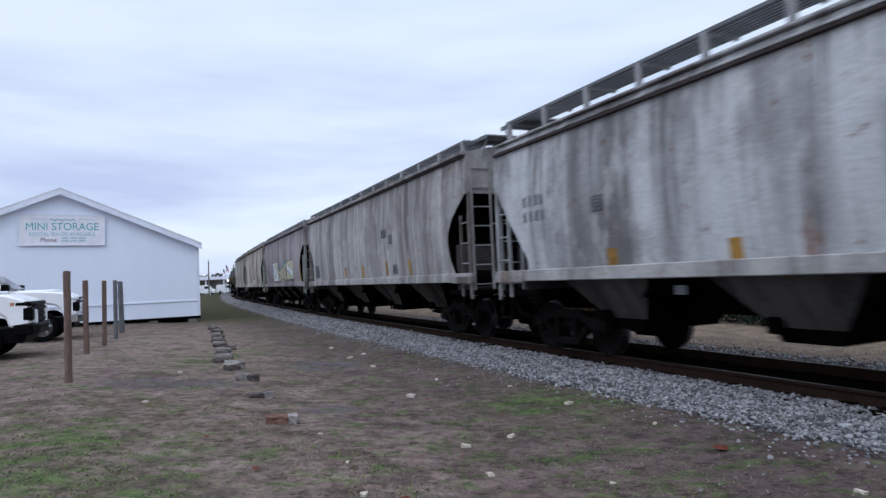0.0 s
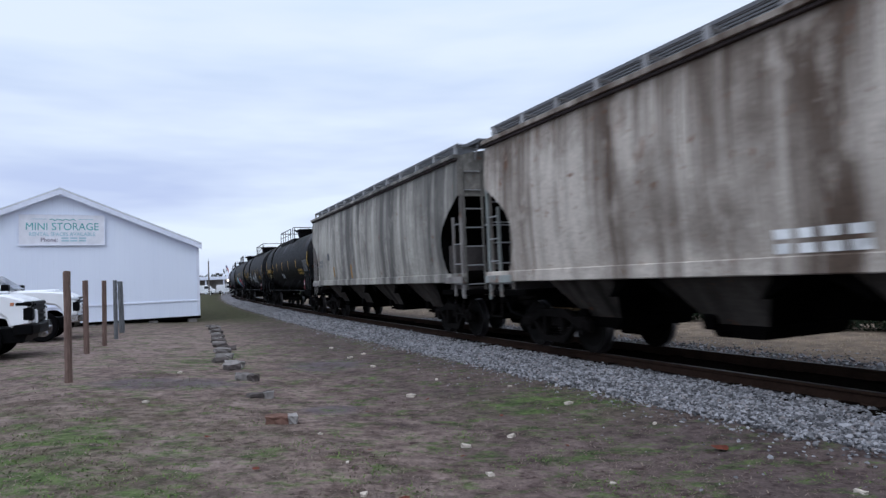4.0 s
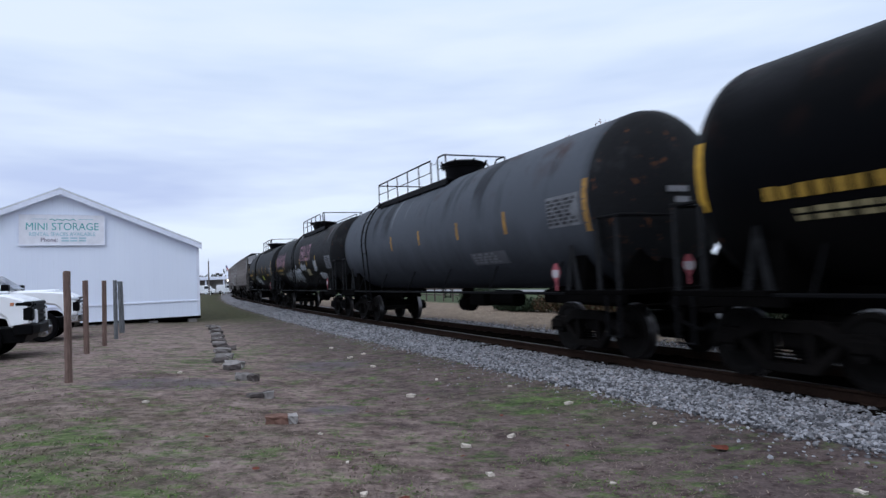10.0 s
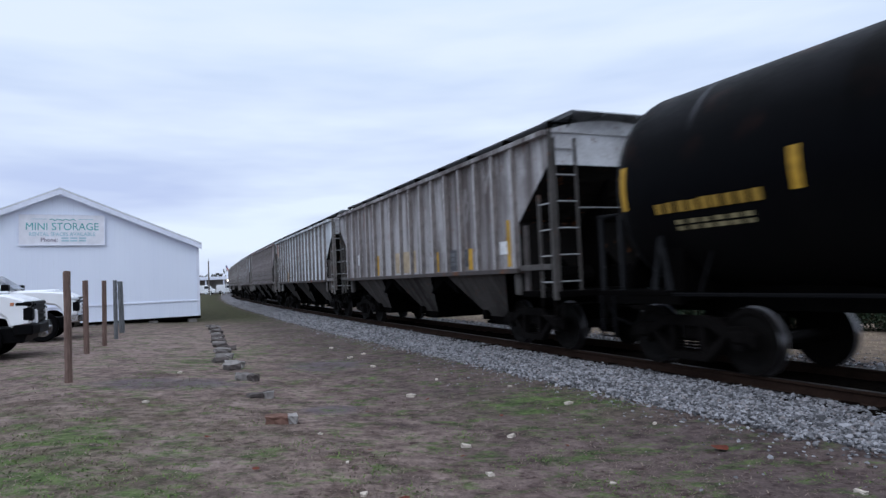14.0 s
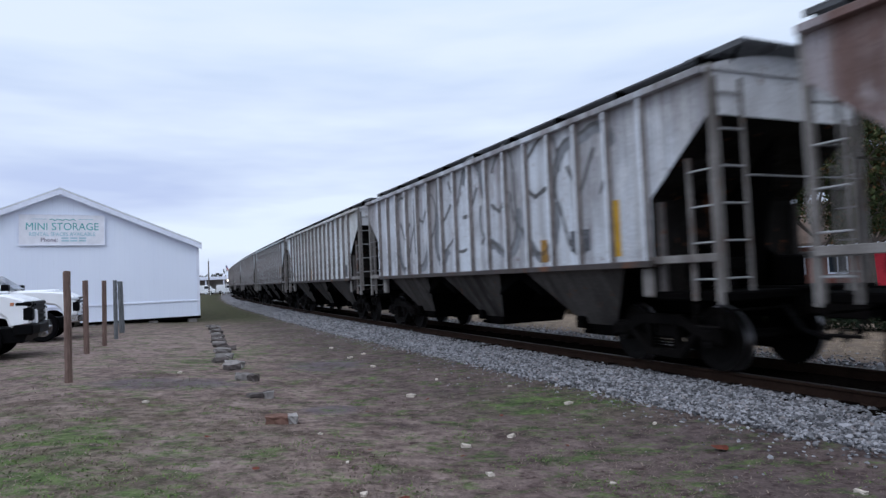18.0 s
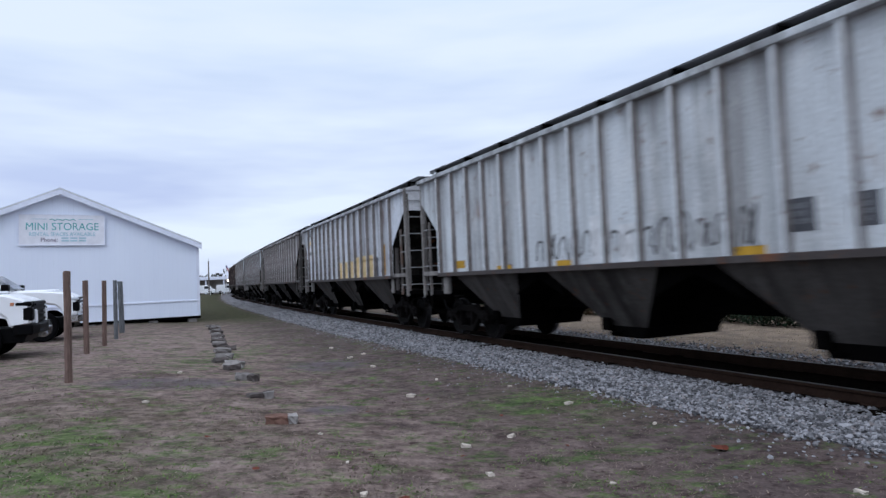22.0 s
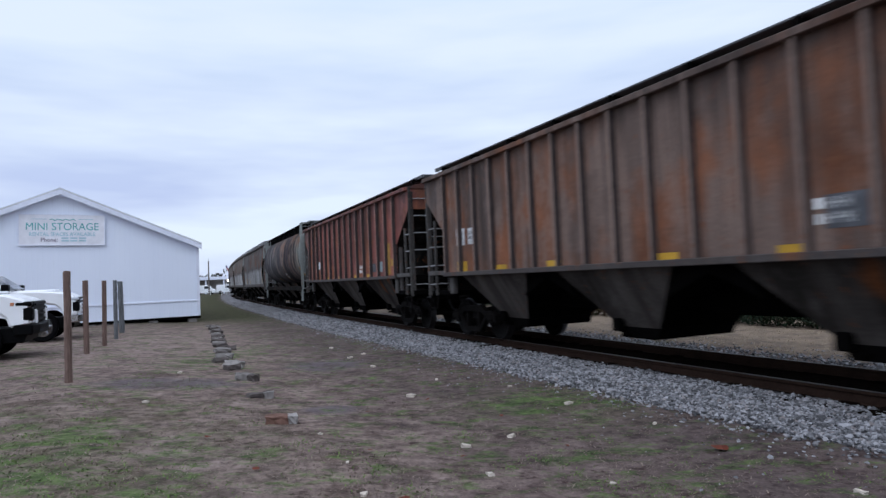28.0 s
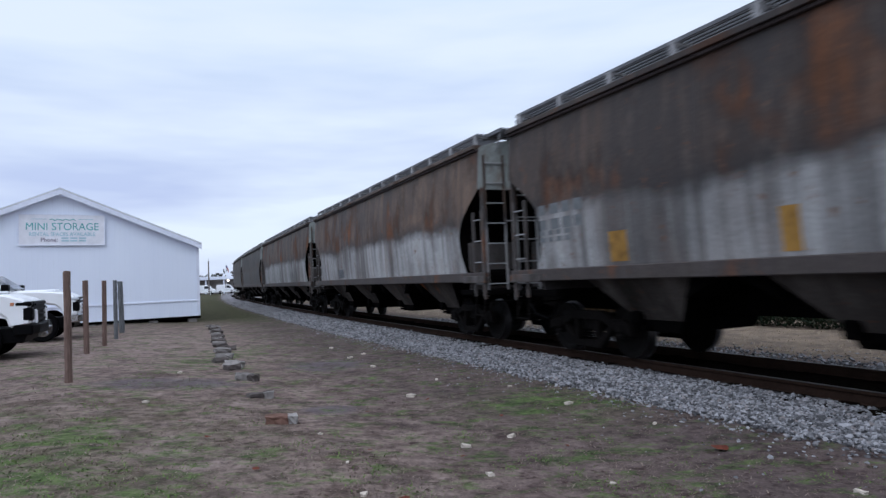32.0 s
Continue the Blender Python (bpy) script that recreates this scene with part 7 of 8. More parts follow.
def hang_placard(car, x, z, w, h, y=-1.43, across=False):
    """A red diamond on its holder with a white band over the middle, facing the side or the end."""
    def at(u, v, out):
        return (x + out, y + u, z + v) if across else (x + u, y - out, z + v)

    def plate(bm, pts, d0, d1):
        rings = [[bm.verts.new(at(u, v, d)) for u, v in pts] for d in (d0, d1)]
        bm.faces.new(rings[0])
        bm.faces.new(rings[1])
        for k in range(len(pts)):
            q = (k + 1) % len(pts)
            bm.faces.new((rings[0][k], rings[0][q], rings[1][q], rings[1][k]))
        bmesh.ops.recalc_face_normals(bm, faces=bm.faces)

    bm = B()
    plate(bm, [(-0.03, -h * 0.5), (0.03, -h * 0.5), (0.03, -0.33), (-0.03, -0.33)], -0.01, 0.004)
    plate(bm, [(-w * 0.5, -0.03), (-w * 0.16, -h * 0.5), (w * 0.16, -h * 0.5), (w * 0.5, -0.03), (w * 0.5, 0.03), (w * 0.16, h * 0.5), (-w * 0.16, h * 0.5), (-w * 0.5, 0.03)], 0.0, 0.012)
    p = part("placard", bm, M["placard_red"], car, "red and white hazard placard")
    bm = B()
    plate(bm, [(-w * 0.42, -0.05), (-w * 0.25, -0.095), (w * 0.25, -0.095), (w * 0.42, -0.05), (w * 0.42, 0.05), (-w * 0.42, 0.05)], 0.0125, 0.016)
    part("placard_band", bm, M["placard_white"], p)


def marks(car, skin, kind, x, v, w, hv, seed):
    a, h = skin.height(v), skin.size(hv)
    L = 0.006 if skin.kind != "P" else 0.004

    def put(name, mat, draw, lift=L, label="", parent=car):
        bm = B()
        draw(bm, lift)
        return part(name, bm, M[mat], parent, label)

    if kind in ("y", "yo") and skin.kind == "T":
        w *= 0.45 if hv > 0.4 else 0.6
    flat = lambda bm, lift: sheet(bm, skin, x - w / 2, x + w / 2, a - h / 2, a + h / 2, lift)
    if kind in ("y", "yo"):
        put("stripe", "yellow" if kind == "y" else "yellow_old", flat, L, "yellow reflective stripe")
    elif kind in ("gd", "gb", "wp", "tp", "yq", "bp", "rd", "lm", "pp", "yp"):
        mat = {"gd": "panel_dark", "gb": "panel_dark", "wp": "panel_white", "tp": "tan", "yq": "pale_yellow", "bp": "panel_blue", "rd": "red", "lm": "lime", "pp": "panel_pink", "yp": "olive_plate"}[kind]
        p = put("paint_patch", mat, flat)
        if kind in ("gd", "lm", "pp", "yp"):
            put("lettering", "letter_grey" if kind != "gd" else "data_grey", lambda bm, l: bars(bm, skin, x, a, w * 0.8, h * 0.7, 3, l, seed), L + 0.004, "", p)
    elif kind == "gt":
        bar_row("lettering", "letter_grey", car, skin, x, a, w, h, 2, 4, L, seed)
    elif kind == "ws":
        bar_row("lettering", "letter_white", car, skin, x, a, w, h, 2, 4, L, seed)
    elif kind == "wt":
        p = put("paint_patch", "panel_white", flat)
        put("lettering", "data_grey", lambda bm, l: bars(bm, skin, x, a, w * 0.8, h * 0.6, 2, l, seed, 4), L + 0.004, "", p)
    elif kind == "gs":
        p = put("data_panel", "panel_dark", flat)
        put("lettering", "data_grey", lambda bm, l: bars(bm, skin, x, a, w * 0.86, h * 0.86, 4, l, seed), L + 0.004, "", p)
    elif kind == "dp":
        p = put("data_panel", "data_grey", flat, L, "grey data panel with fine lines")
        put("lettering", "spray_black", lambda bm, l: bars(bm, skin, x, a - h * 0.03, w * 0.95, h * 0.86, 7, l, seed), L + 0.004, "", p)
    elif kind == "yt":
        bar_row("lettering", "letter_yellow", car, skin, x, a, w, h, 2, 9, L, seed)
    elif kind == "ym":
        bar_row("lettering", "letter_yellow", car, skin, x, a + h * 0.1, w, h * 0.85, 1, 9, L, seed)
        bar_row("small_lettering", "olive_plate", car, skin, x + w * 0.05, a - h * 0.85, w * 0.75, h * 0.7, 2, 6, L, seed + 1)
    elif kind == "bx":
        put("data_panel", "data_grey", lambda bm, l: [sheet(bm, skin, x + p * w, x + q * w, a + r * h, a + s * h, l) for p, q, r, s in ((-0.5, 0.5, -0.5, -0.43), (-0.5, 0.5, 0.43, 0.5), (-0.5, -0.46, -0.43, 0.43), (0.46, 0.5, -0.43, 0.43), (-0.36, 0.36, -0.1, 0.05))])
    elif kind == "pl":
        hang_placard(car, x, v, w, hv)
    elif kind in ("wg", "wr"):
        put("spray_tag", "spray_white", lambda bm, l: scrawl(bm, skin, x, a, w, h, h * 0.085, l, seed, 0.55), L, "white spray-painted tag")
        put("spray_haze", "spray_smoke", lambda bm, l: scrawl(bm, skin, x + h * 0.05, a - h * 0.05, w * 0.9, h * 0.7, h * 0.12, l - 0.003, seed + 9, 0.5), L)
    elif kind == "wb":
        p = put("spray_tag", "spray_white", lambda bm, l: scrawl(bm, skin, x, a, w, h * 0.95, h * 0.055, l, seed, 0.6), L, "white outlined spray-painted tag")
        put("spray_tag", "spray_white", lambda bm, l: scrawl(bm, skin, x + w * 0.3, a + h * 0.05, w * 0.35, h * 0.6, h * 0.06, l + 0.002, seed + 2), L)
    elif kind == "pg":
        put("spray_tag", "spray_pink", lambda bm, l: scrawl(bm, skin, x, a, w, h, h * 0.075, l, seed, 0.45), L, "pink spray-painted tag")
    elif kind == "sg":
        put("spray_cloud", "spray_deep", lambda bm, l: blob(bm, skin, x - w * 0.40, a - h * 0.15, w * 0.22, h * 0.55, l), L, "dark blue spray-painted cloud")
        for pts, wide, mat in ((((-0.50, 0.42), (-0.34, 0.36), (-0.18, 0.0), (-0.08, -0.46)), 0.13, "spray_smoke"), (((-0.20, 0.40), (-0.10, -0.44), (-0.03, 0.22), (0.03, -0.42), (0.06, 0.5), (0.15, 0.44)), 0.15, "data_grey"), (((0.03, 0.02), (0.14, 0.06)), 0.12, "data_grey"),
                               (((0.20, -0.34), (0.27, 0.42), (0.30, -0.34), (0.38, -0.36)), 0.10, "spray_smoke"), (((0.26, -0.05), (0.54, 0.02)), 0.12, "data_grey"), (((0.45, 0.24), (0.55, 0.02), (0.44, -0.22)), 0.10, "data_grey")):
            put("spray_stroke", mat, lambda bm, l: ribbon(bm, skin, [(x + p * w, a + q * h) for p, q in pts], h * wide, l + 0.003), L, "pale grey spray-painted stroke")
    elif kind == "bg":
        put("spray_ground", "spray_deep", lambda bm, l: blob(bm, skin, x + w * 0.08, a - h * 0.2, w * 1.05, h * 0.6, l), L)
        for k in range(4):
            put("spray_bubble", "spray_blue", lambda bm, l: blob(bm, skin, x + w * (-0.32 + 0.21 * k), a + h * 0.08, w * 0.27, h * 0.66, l + 0.003 + 0.001 * k, 2.4, -0.2), L, "light blue spray-painted bubble letter")
            put("spray_shine", "spray_white", lambda bm, l: ribbon(bm, skin, [(x + w * (-0.42 + 0.21 * k), a + h * 0.12), (x + w * (-0.36 + 0.21 * k), a + h * 0.38), (x + w * (-0.27 + 0.21 * k), a + h * 0.32)], h * 0.07, l + 0.008), L)
            put("spray_line", "spray_black", lambda bm, l: ribbon(bm, skin, [(x + w * (-0.33 + 0.21 * k), a - h * 0.15), (x + w * (-0.31 + 0.21 * k), a + h * 0.16), (x + w * (-0.24 + 0.21 * k), a + h * 0.1)], h * 0.04, l + 0.009), L)
        put("spray_dot", "spray_white", lambda bm, l: blob(bm, skin, x - w * 0.2, a + h * 0.62, w * 0.08, h * 0.16, l), L)
    elif kind == "rg":
        p = spray_text("PATIO!", skin, x + w * 0.015, a - h * 0.03, w * 0.98, h * 0.90, "spray_white", car, L, 0.13, -0.25, "spray_outline", "white outline of red spray-painted letters")
        spray_text("PATIO!", skin, x, a, w * 0.89, h * 0.74, "spray_red", p, L + 0.006, 0.055, -0.25, "spray_letters", "red spray-painted letters")
    elif kind in ("g0", "g2"):
        side = 1 if kind == "g2" else -1
        put("spray_edge", "spray_grey", lambda bm, l: sheet(bm, skin, x - w * 0.51, x + w * 0.51, a - h * 0.50, a + h * 0.52, l, 0.10 * side), L)
        put("spray_panel", "spray_cream" if kind == "g2" else "panel_white", lambda bm, l: sheet(bm, skin, x - w * 0.48, x + w * 0.48, a - h * 0.40, a + h * 0.48, l + 0.003, 0.10 * side), L, "white and cream spray-painted panel")
        bands = ((((-0.44, 0.22), (0.44, -0.20)), 0.32, "panel_white"), (((-0.44, 0.06), (0.40, -0.36)), 0.06, "spray_teal"), (((-0.42, 0.42), (0.44, 0.0)), 0.03, "spray_grey"), (((-0.05, 0.10), (0.02, -0.14)), 0.05, "spray_blue"), (((0.12, 0.32), (0.30, 0.36)), 0.12, "spray_teal"), (((0.10, 0.0), (0.14, -0.24)), 0.03, "data_grey"), (((-0.24, 0.18), (-0.20, -0.02)), 0.03, "data_grey"))
        if kind == "g0":
            bands = ((((-0.05, 0.44), (0.40, 0.10)), 0.36, "spray_cream"), (((-0.44, 0.02), (-0.22, 0.30), (-0.10, 0.42)), 0.06, "spray_teal"), (((-0.30, -0.30), (0.05, 0.05), (0.30, -0.34)), 0.06, "spray_smoke"), (((0.10, 0.36), (0.16, 0.16), (0.30, 0.26)), 0.04, "spray_grey"), (((-0.42, 0.20), (-0.30, 0.44)), 0.05, "data_grey"))
        for pts, wide, mat in bands:
            put("spray_band", mat, lambda bm, l: ribbon(bm, skin, [(x + p * w, a + q * h) for p, q in pts], h * wide, l + 0.006), L)
    elif kind == "g1":
        put("spray_haze", "spray_teal", lambda bm, l: blob(bm, skin, x + w * 0.22, a + h * 0.42, w * 0.14, h * 0.5, l - 0.004), L)
        put("spray_haze", "spray_teal", lambda bm, l: blob(bm, skin, x - w * 0.30, a + h * 0.42, w * 0.10, h * 0.4, l - 0.004), L)
        for k, letter in enumerate("CAMOE"):
            cx, rise, lean = x + w * (-0.40 + 0.195 * k), h * (-0.14, -0.16, -0.02, 0.0, 0.04)[k], (-0.1, 0.1, -0.15, 0.12, 0.3)[k]
            p = spray_text(letter, skin, cx, a + rise, w * 0.205, h * (0.98 if k == 4 else 0.74), "spray_grey", car, L, 0.075, lean, "spray_edge")
            spray_text(letter, skin, cx, a + rise, w * 0.165, h * (0.86 if k == 4 else 0.62), "spray_cream", p, L + 0.004, 0.045, lean, "spray_letter", "cream spray-painted letter with a black edge")
    elif kind == "gp":
        put("spray_tag", "spray_pink", lambda bm, l: scrawl(bm, skin, x, a, w, h, h * 0.12, l, seed), L, "purple spray-painted tag")
    elif kind == "ds":
        rng = np.random.default_rng(seed)
        for k in range(7):
            cx, half = x - w / 2 + w * (k + 0.5) / 7, w / 14
            t0, squash = rng.random() * 6.28, 0.8 + 0.3 * rng.random()
            pts = []
            for i in range(22):
                t = t0 + 5.4 * i / 21
                r = 1 + 0.18 * math.sin(3 * t + k)
                pts.append((cx + half * 1.05 * squash * r * math.cos(t) + 0.12 * math.sin(t), a + h * 0.46 * r * math.sin(t)))
            put("spray_outline", "spray_grey", lambda bm, l: ribbon(bm, skin, pts, 0.075, l), L, "large grey spray-painted outline")
            put("spray_shade", "spray_smoke", lambda bm, l: ribbon(bm, skin, [(p + 0.10, q - 0.07) for p, q in pts[3:13]], 0.20, l - 0.002), L)
            put("spray_stroke", "spray_grey", lambda bm, l: ribbon(bm, skin, [(cx - half * 0.5, a + h * (0.2 - 0.3 * rng.random())), (cx, a + h * (0.1 - 0.3 * rng.random())), (cx + half * 0.6, a + h * (0.3 * rng.random()))], 0.09, l + 0.001), L)
    elif kind == "cs":
        for pts, wide, mat in ((((-0.3, 0.36), (0.1, 0.5), (0.45, 0.40)), 0.20, "spray_grey"), (((-0.45, -0.38), (-0.38, 0.1), (0.0, 0.36), (0.4, 0.30)), 0.22, "panel_white"), (((-0.30, 0.12), (0.05, 0.22), (0.35, 0.1)), 0.20, "pale_yellow"), (((-0.2, -0.1), (0.1, 0.02), (0.3, -0.1), (0.2, -0.34), (-0.1, -0.40)), 0.20, "panel_white"), (((-0.05, -0.2), (0.12, -0.16)), 0.12, "spray_grey")):
            put("spray_stroke", mat, lambda bm, l: ribbon(bm, skin, [(x + p * w, a + q * h) for p, q in pts], h * wide, l + 0.001), L, "white and yellow spray-painted stroke")
    elif kind == "pt":
        spray_text("THRILLER", skin, x, a, w, h * 0.85, "spray_pink", car, L, 0.0, 0.12, "spray_tag", "pink spray-painted letters")
    elif kind == "dk":
        put("spray_tag", "spray_grey", lambda bm, l: scrawl(bm, skin, x, a, w, h * 0.9, 0.045, l, seed, 0.55, 0.1), L, "thin dark spray-painted scribble")


MARKS = {
    0: [("yo", -4.48, 1.63, 0.23, 0.45), ("yo", -2.10, 1.62, 0.21, 0.46), ("gt", -6.60, 2.70, 0.78, 0.59), ("gs", -4.72, 2.60, 0.32, 0.27), ("gb", -3.09, 1.19, 0.21, 0.13)],
    1: [("yo", 2.88, 1.85, 0.20, 0.42), ("yo", 4.95, 1.84, 0.18, 0.42), ("yo", 0.22, 1.83, 0.24, 0.44), ("yo", -2.12, 1.84, 0.23, 0.41), ("gd", 2.80, 2.95, 0.51, 0.26), ("gd", 3.44, 2.74, 0.31, 0.29), ("gs", 3.65, 1.81, 0.42, 0.28), ("gs", -7.03, 1.98, 0.83, 0.54)],
    2: [("yo", 6.46, 2.07, 0.26, 0.91), ("g0", -2.14, 2.23, 2.11, 1.29), ("g1", 0.49, 2.17, 3.13, 1.07), ("g2", 3.26, 2.23, 2.19, 1.14), ("gt", -5.70, 2.41, 0.90, 0.74), ("gp", -4.34, 1.93, 1.17, 0.43), ("yo", -3.89, 1.84, 0.20, 0.44)],
    3: [("gd", 4.74, 1.85, 0.45, 0.31), ("yo", 3.66, 1.91, 0.25, 0.34), ("ws", 0.31, 1.73, 1.21, 0.34), ("yo", 6.12, 2.23, 0.13, 0.76)],
    4: [("yo", -4.19, 1.91, 0.21, 0.44), ("yo", -1.55, 1.87, 0.17, 0.51), ("gt", -6.39, 2.28, 0.70, 0.38), ("gs", -4.99, 2.56, 0.37, 0.30)],
    5: [("y", 7.815, 1.66, 0.25, 0.61), ("y", 4.485, 1.67, 0.2, 0.3), ("y", 1.915, 1.68, 0.22, 0.3), ("y", -0.345, 1.68, 0.19, 0.32), ("y", -2.515, 1.68, 0.2, 0.31), ("y", -4.345, 1.67, 0.24, 0.29), ("y", -7.345, 1.67, 0.25, 0.58), ("dp", 6.975, 1.79, 1.02, 0.37), ("yt", 5.465, 1.98, 1.3, 0.23), ("bx", 6.115, 2.14, 0.53, 0.21), ("pl", 6.8, 1.5, 0.25, 0.34), ("wg", -0.715, 2.08, 0.8, 0.26), ("ym", -5.795, 1.84, 2.06, 0.23), ("rd", 7.265, 2.08, 0.13, 0.07), ("ym", -5.965, 1.82, 1.92, 0.23), ("bx", -4.235, 1.82, 0.22, 0.16)],
    6: [("y", 7.66, 1.66, 0.25, 0.61), ("y", 4.48, 1.67, 0.21, 0.28), ("y", 2.59, 1.68, 0.19, 0.3), ("y", 0.62, 1.69, 0.2, 0.29), ("y", -4.58, 1.7, 0.22, 0.31), ("y", -7.64, 1.61, 0.3, 0.52), ("dp", 6.77, 1.8, 1.05, 0.38), ("yt", 5.26, 1.98, 1.29, 0.21), ("bx", 5.85, 2.18, 0.51, 0.19), ("pl", 6.8, 1.5, 0.25, 0.34), ("wg", -3.42, 1.97, 1.34, 0.52), ("wg", -2.1, 1.89, 1.0, 0.57), ("wg", 0.13, 2.03, 1.19, 0.58), ("wg", 1.24, 2.09, 1.24, 0.63), ("wg", 2.14, 1.86, 1.04, 0.56), ("ym", -6.04, 1.87, 1.99, 0.17)],
    7: [("y", 7.57, 1.63, 0.2, 0.67), ("y", 4.51, 1.6, 0.15, 0.29), ("y", 2.33, 1.61, 0.18, 0.29), ("y", 0.26, 1.61, 0.18, 0.3), ("y", -4.43, 1.62, 0.27, 0.26), ("y", -7.78, 1.61, 0.27, 0.59), ("dp", 6.82, 1.78, 1.06, 0.39), ("pl", 7.1, 1.5, 0.25, 0.34), ("bg", -2.18, 2.14, 3.15, 1.04), ("rg", 1.47, 2.16, 3.23, 0.8), ("sg", 4.73, 2.2, 3.13, 0.51), ("pp", 4.91, 2.1, 0.63, 0.28), ("ym", -5.88, 1.87, 1.97, 0.18)],
    8: [("y", 7.66, 1.64, 0.31, 0.58), ("y", 4.86, 1.67, 0.19, 0.3), ("y", 2.51, 1.66, 0.19, 0.26), ("y", -0.01, 1.65, 0.21, 0.25), ("y", -2.33, 1.66, 0.21, 0.28), ("dp", 6.99, 1.66, 1.0, 0.36), ("pl", 6.65, 1.5, 0.25, 0.34), ("gs", 3.72, 2.14, 1.68, 0.21)],
    9: [("y", 4.37, 1.69, 0.13, 0.34), ("y", 2.31, 1.65, 0.16, 0.32), ("y", 0.49, 1.66, 0.15, 0.29), ("y", -1.77, 1.67, 0.15, 0.31), ("y", -4.69, 1.67, 0.17, 0.33), ("y", -7.66, 1.6, 0.2, 0.49), ("pt", 1.9, 1.39, 2.81, 0.59), ("wb", -2.19, 2.12, 5.07, 0.88), ("wg", 1.19, 1.84, 1.27, 0.31), ("yp", 2.36, 2.03, 0.79, 0.21), ("pg", -5.93, 1.49, 3.14, 0.59), ("ym", -6.16, 1.86, 1.93, 0.14), ("wg", 4.13, 1.83, 0.59, 0.49), ("dp", 6.91, 1.8, 1.06, 0.36), ("pl", 6.8, 1.5, 0.25, 0.34), ("wg", 5.07, 2.19, 1.36, 0.35)],
    10: [("y", 7.365, 1.64, 0.26, 0.6), ("y", 4.335, 1.65, 0.19, 0.3), ("y", 2.335, 1.66, 0.23, 0.3), ("y", 0.335, 1.65, 0.22, 0.3), ("y", -2.025, 1.66, 0.22, 0.3), ("y", -4.835, 1.66, 0.24, 0.32), ("y", -7.745, 1.57, 0.25, 0.43), ("dp", 6.685, 1.79, 1.05, 0.36), ("lm", 2.035, 2.03, 0.73, 0.2), ("yt", 5.075, 1.93, 1.34, 0.13), ("bx", 5.705, 2.15, 0.55, 0.2), ("bx", 5.035, 2.21, 0.56, 0.11), ("pl", 6.8, 1.5, 0.25, 0.34), ("wr", -1.545, 2.21, 2.48, 0.68), ("ym", -6.195, 1.85, 1.85, 0.17)],
    11: [("y", 2.14, 1.90, 0.19, 0.51), ("y", 4.09, 1.89, 0.21, 0.49), ("y", 5.89, 2.14, 0.15, 0.96), ("gd", 3.14, 1.90, 0.41, 0.51), ("gd", 3.86, 1.93, 0.27, 0.40), ("wp", 5.66, 2.06, 0.33, 0.27), ("y", -2.77, 1.97, 0.18, 0.64), ("y", -6.38, 2.09, 0.27, 0.89), ("tp", -0.22, 1.98, 1.72, 0.61), ("wp", -4.81, 2.24, 0.57, 0.37)],
    12: [("tp", -4.71, 2.49, 0.44, 0.41), ("tp", -3.98, 2.49, 0.47, 0.47), ("gd", -5.36, 2.48, 0.42, 0.44), ("yo", -5.73, 2.16, 0.15, 1.04), ("yo", -3.64, 1.91, 0.22, 0.60), ("wt", -5.93, 2.88, 0.47, 0.47)],
    13: [("yo", 5.47, 2.15, 0.18, 0.96), ("gd", 3.84, 2.04, 0.36, 0.37), ("gs", 4.53, 2.05, 0.39, 0.39), ("yo", 3.37, 1.87, 0.23, 0.41), ("yo", 1.09, 1.97, 0.26, 0.30)],
    14: [("y", 5.40, 2.16, 0.25, 0.89), ("yo", 3.35, 1.91, 0.23, 0.42), ("gs", 4.47, 2.03, 0.56, 0.36), ("ds", 0.28, 3.00, 9.93, 2.24)],
    15: [("gs", 5.33, 1.90, 0.66, 0.45), ("wp", -5.03, 2.20, 1.15, 0.53), ("gb", -5.94, 1.98, 0.22, 0.19), ("yo", -1.05, 1.88, 0.13, 0.53), ("yo", -3.95, 1.88, 0.22, 0.44)],
    16: [("gd", 4.00, 2.02, 0.56, 0.39), ("gd", 4.59, 2.01, 0.42, 0.34), ("yo", 5.49, 2.31, 0.19, 0.67), ("wt", -5.75, 2.73, 0.59, 0.88), ("wt", -5.21, 2.76, 0.62, 0.91), ("wt", -4.51, 2.57, 0.68, 0.56), ("y", 1.16, 1.90, 0.14, 0.49), ("yo", -1.31, 1.90, 0.17, 0.45), ("yo", -5.63, 2.10, 0.23, 0.82), ("yo", -3.54, 1.90, 0.17, 0.45), ("gs", -0.84, 1.93, 0.42, 0.16)],
    17: [("gd", 3.85, 2.04, 0.33, 0.38), ("gs", 4.55, 2.03, 0.34, 0.36), ("y", 3.13, 1.67, 0.45, 0.12), ("y", -0.78, 1.66, 0.52, 0.12), ("y", -5.08, 1.79, 0.56, 0.18), ("y", -2.96, 1.64, 0.59, 0.12), ("wp", 0.25, 2.03, 0.51, 0.78), ("wp", 0.99, 1.91, 0.57, 0.60), ("dk", 0.77, 1.95, 5.03, 0.73)],
    18: [("cs", -5.95, 3.12, 1.5, 1.25), ("yq", 1.88, 1.93, 4.50, 0.63), ("yq", 2.98, 2.26, 2.36, 0.20), ("gs", 4.45, 1.94, 0.49, 0.64), ("yo", 5.37, 2.14, 0.18, 0.98), ("wp", -3.88, 2.19, 0.37, 0.73)],
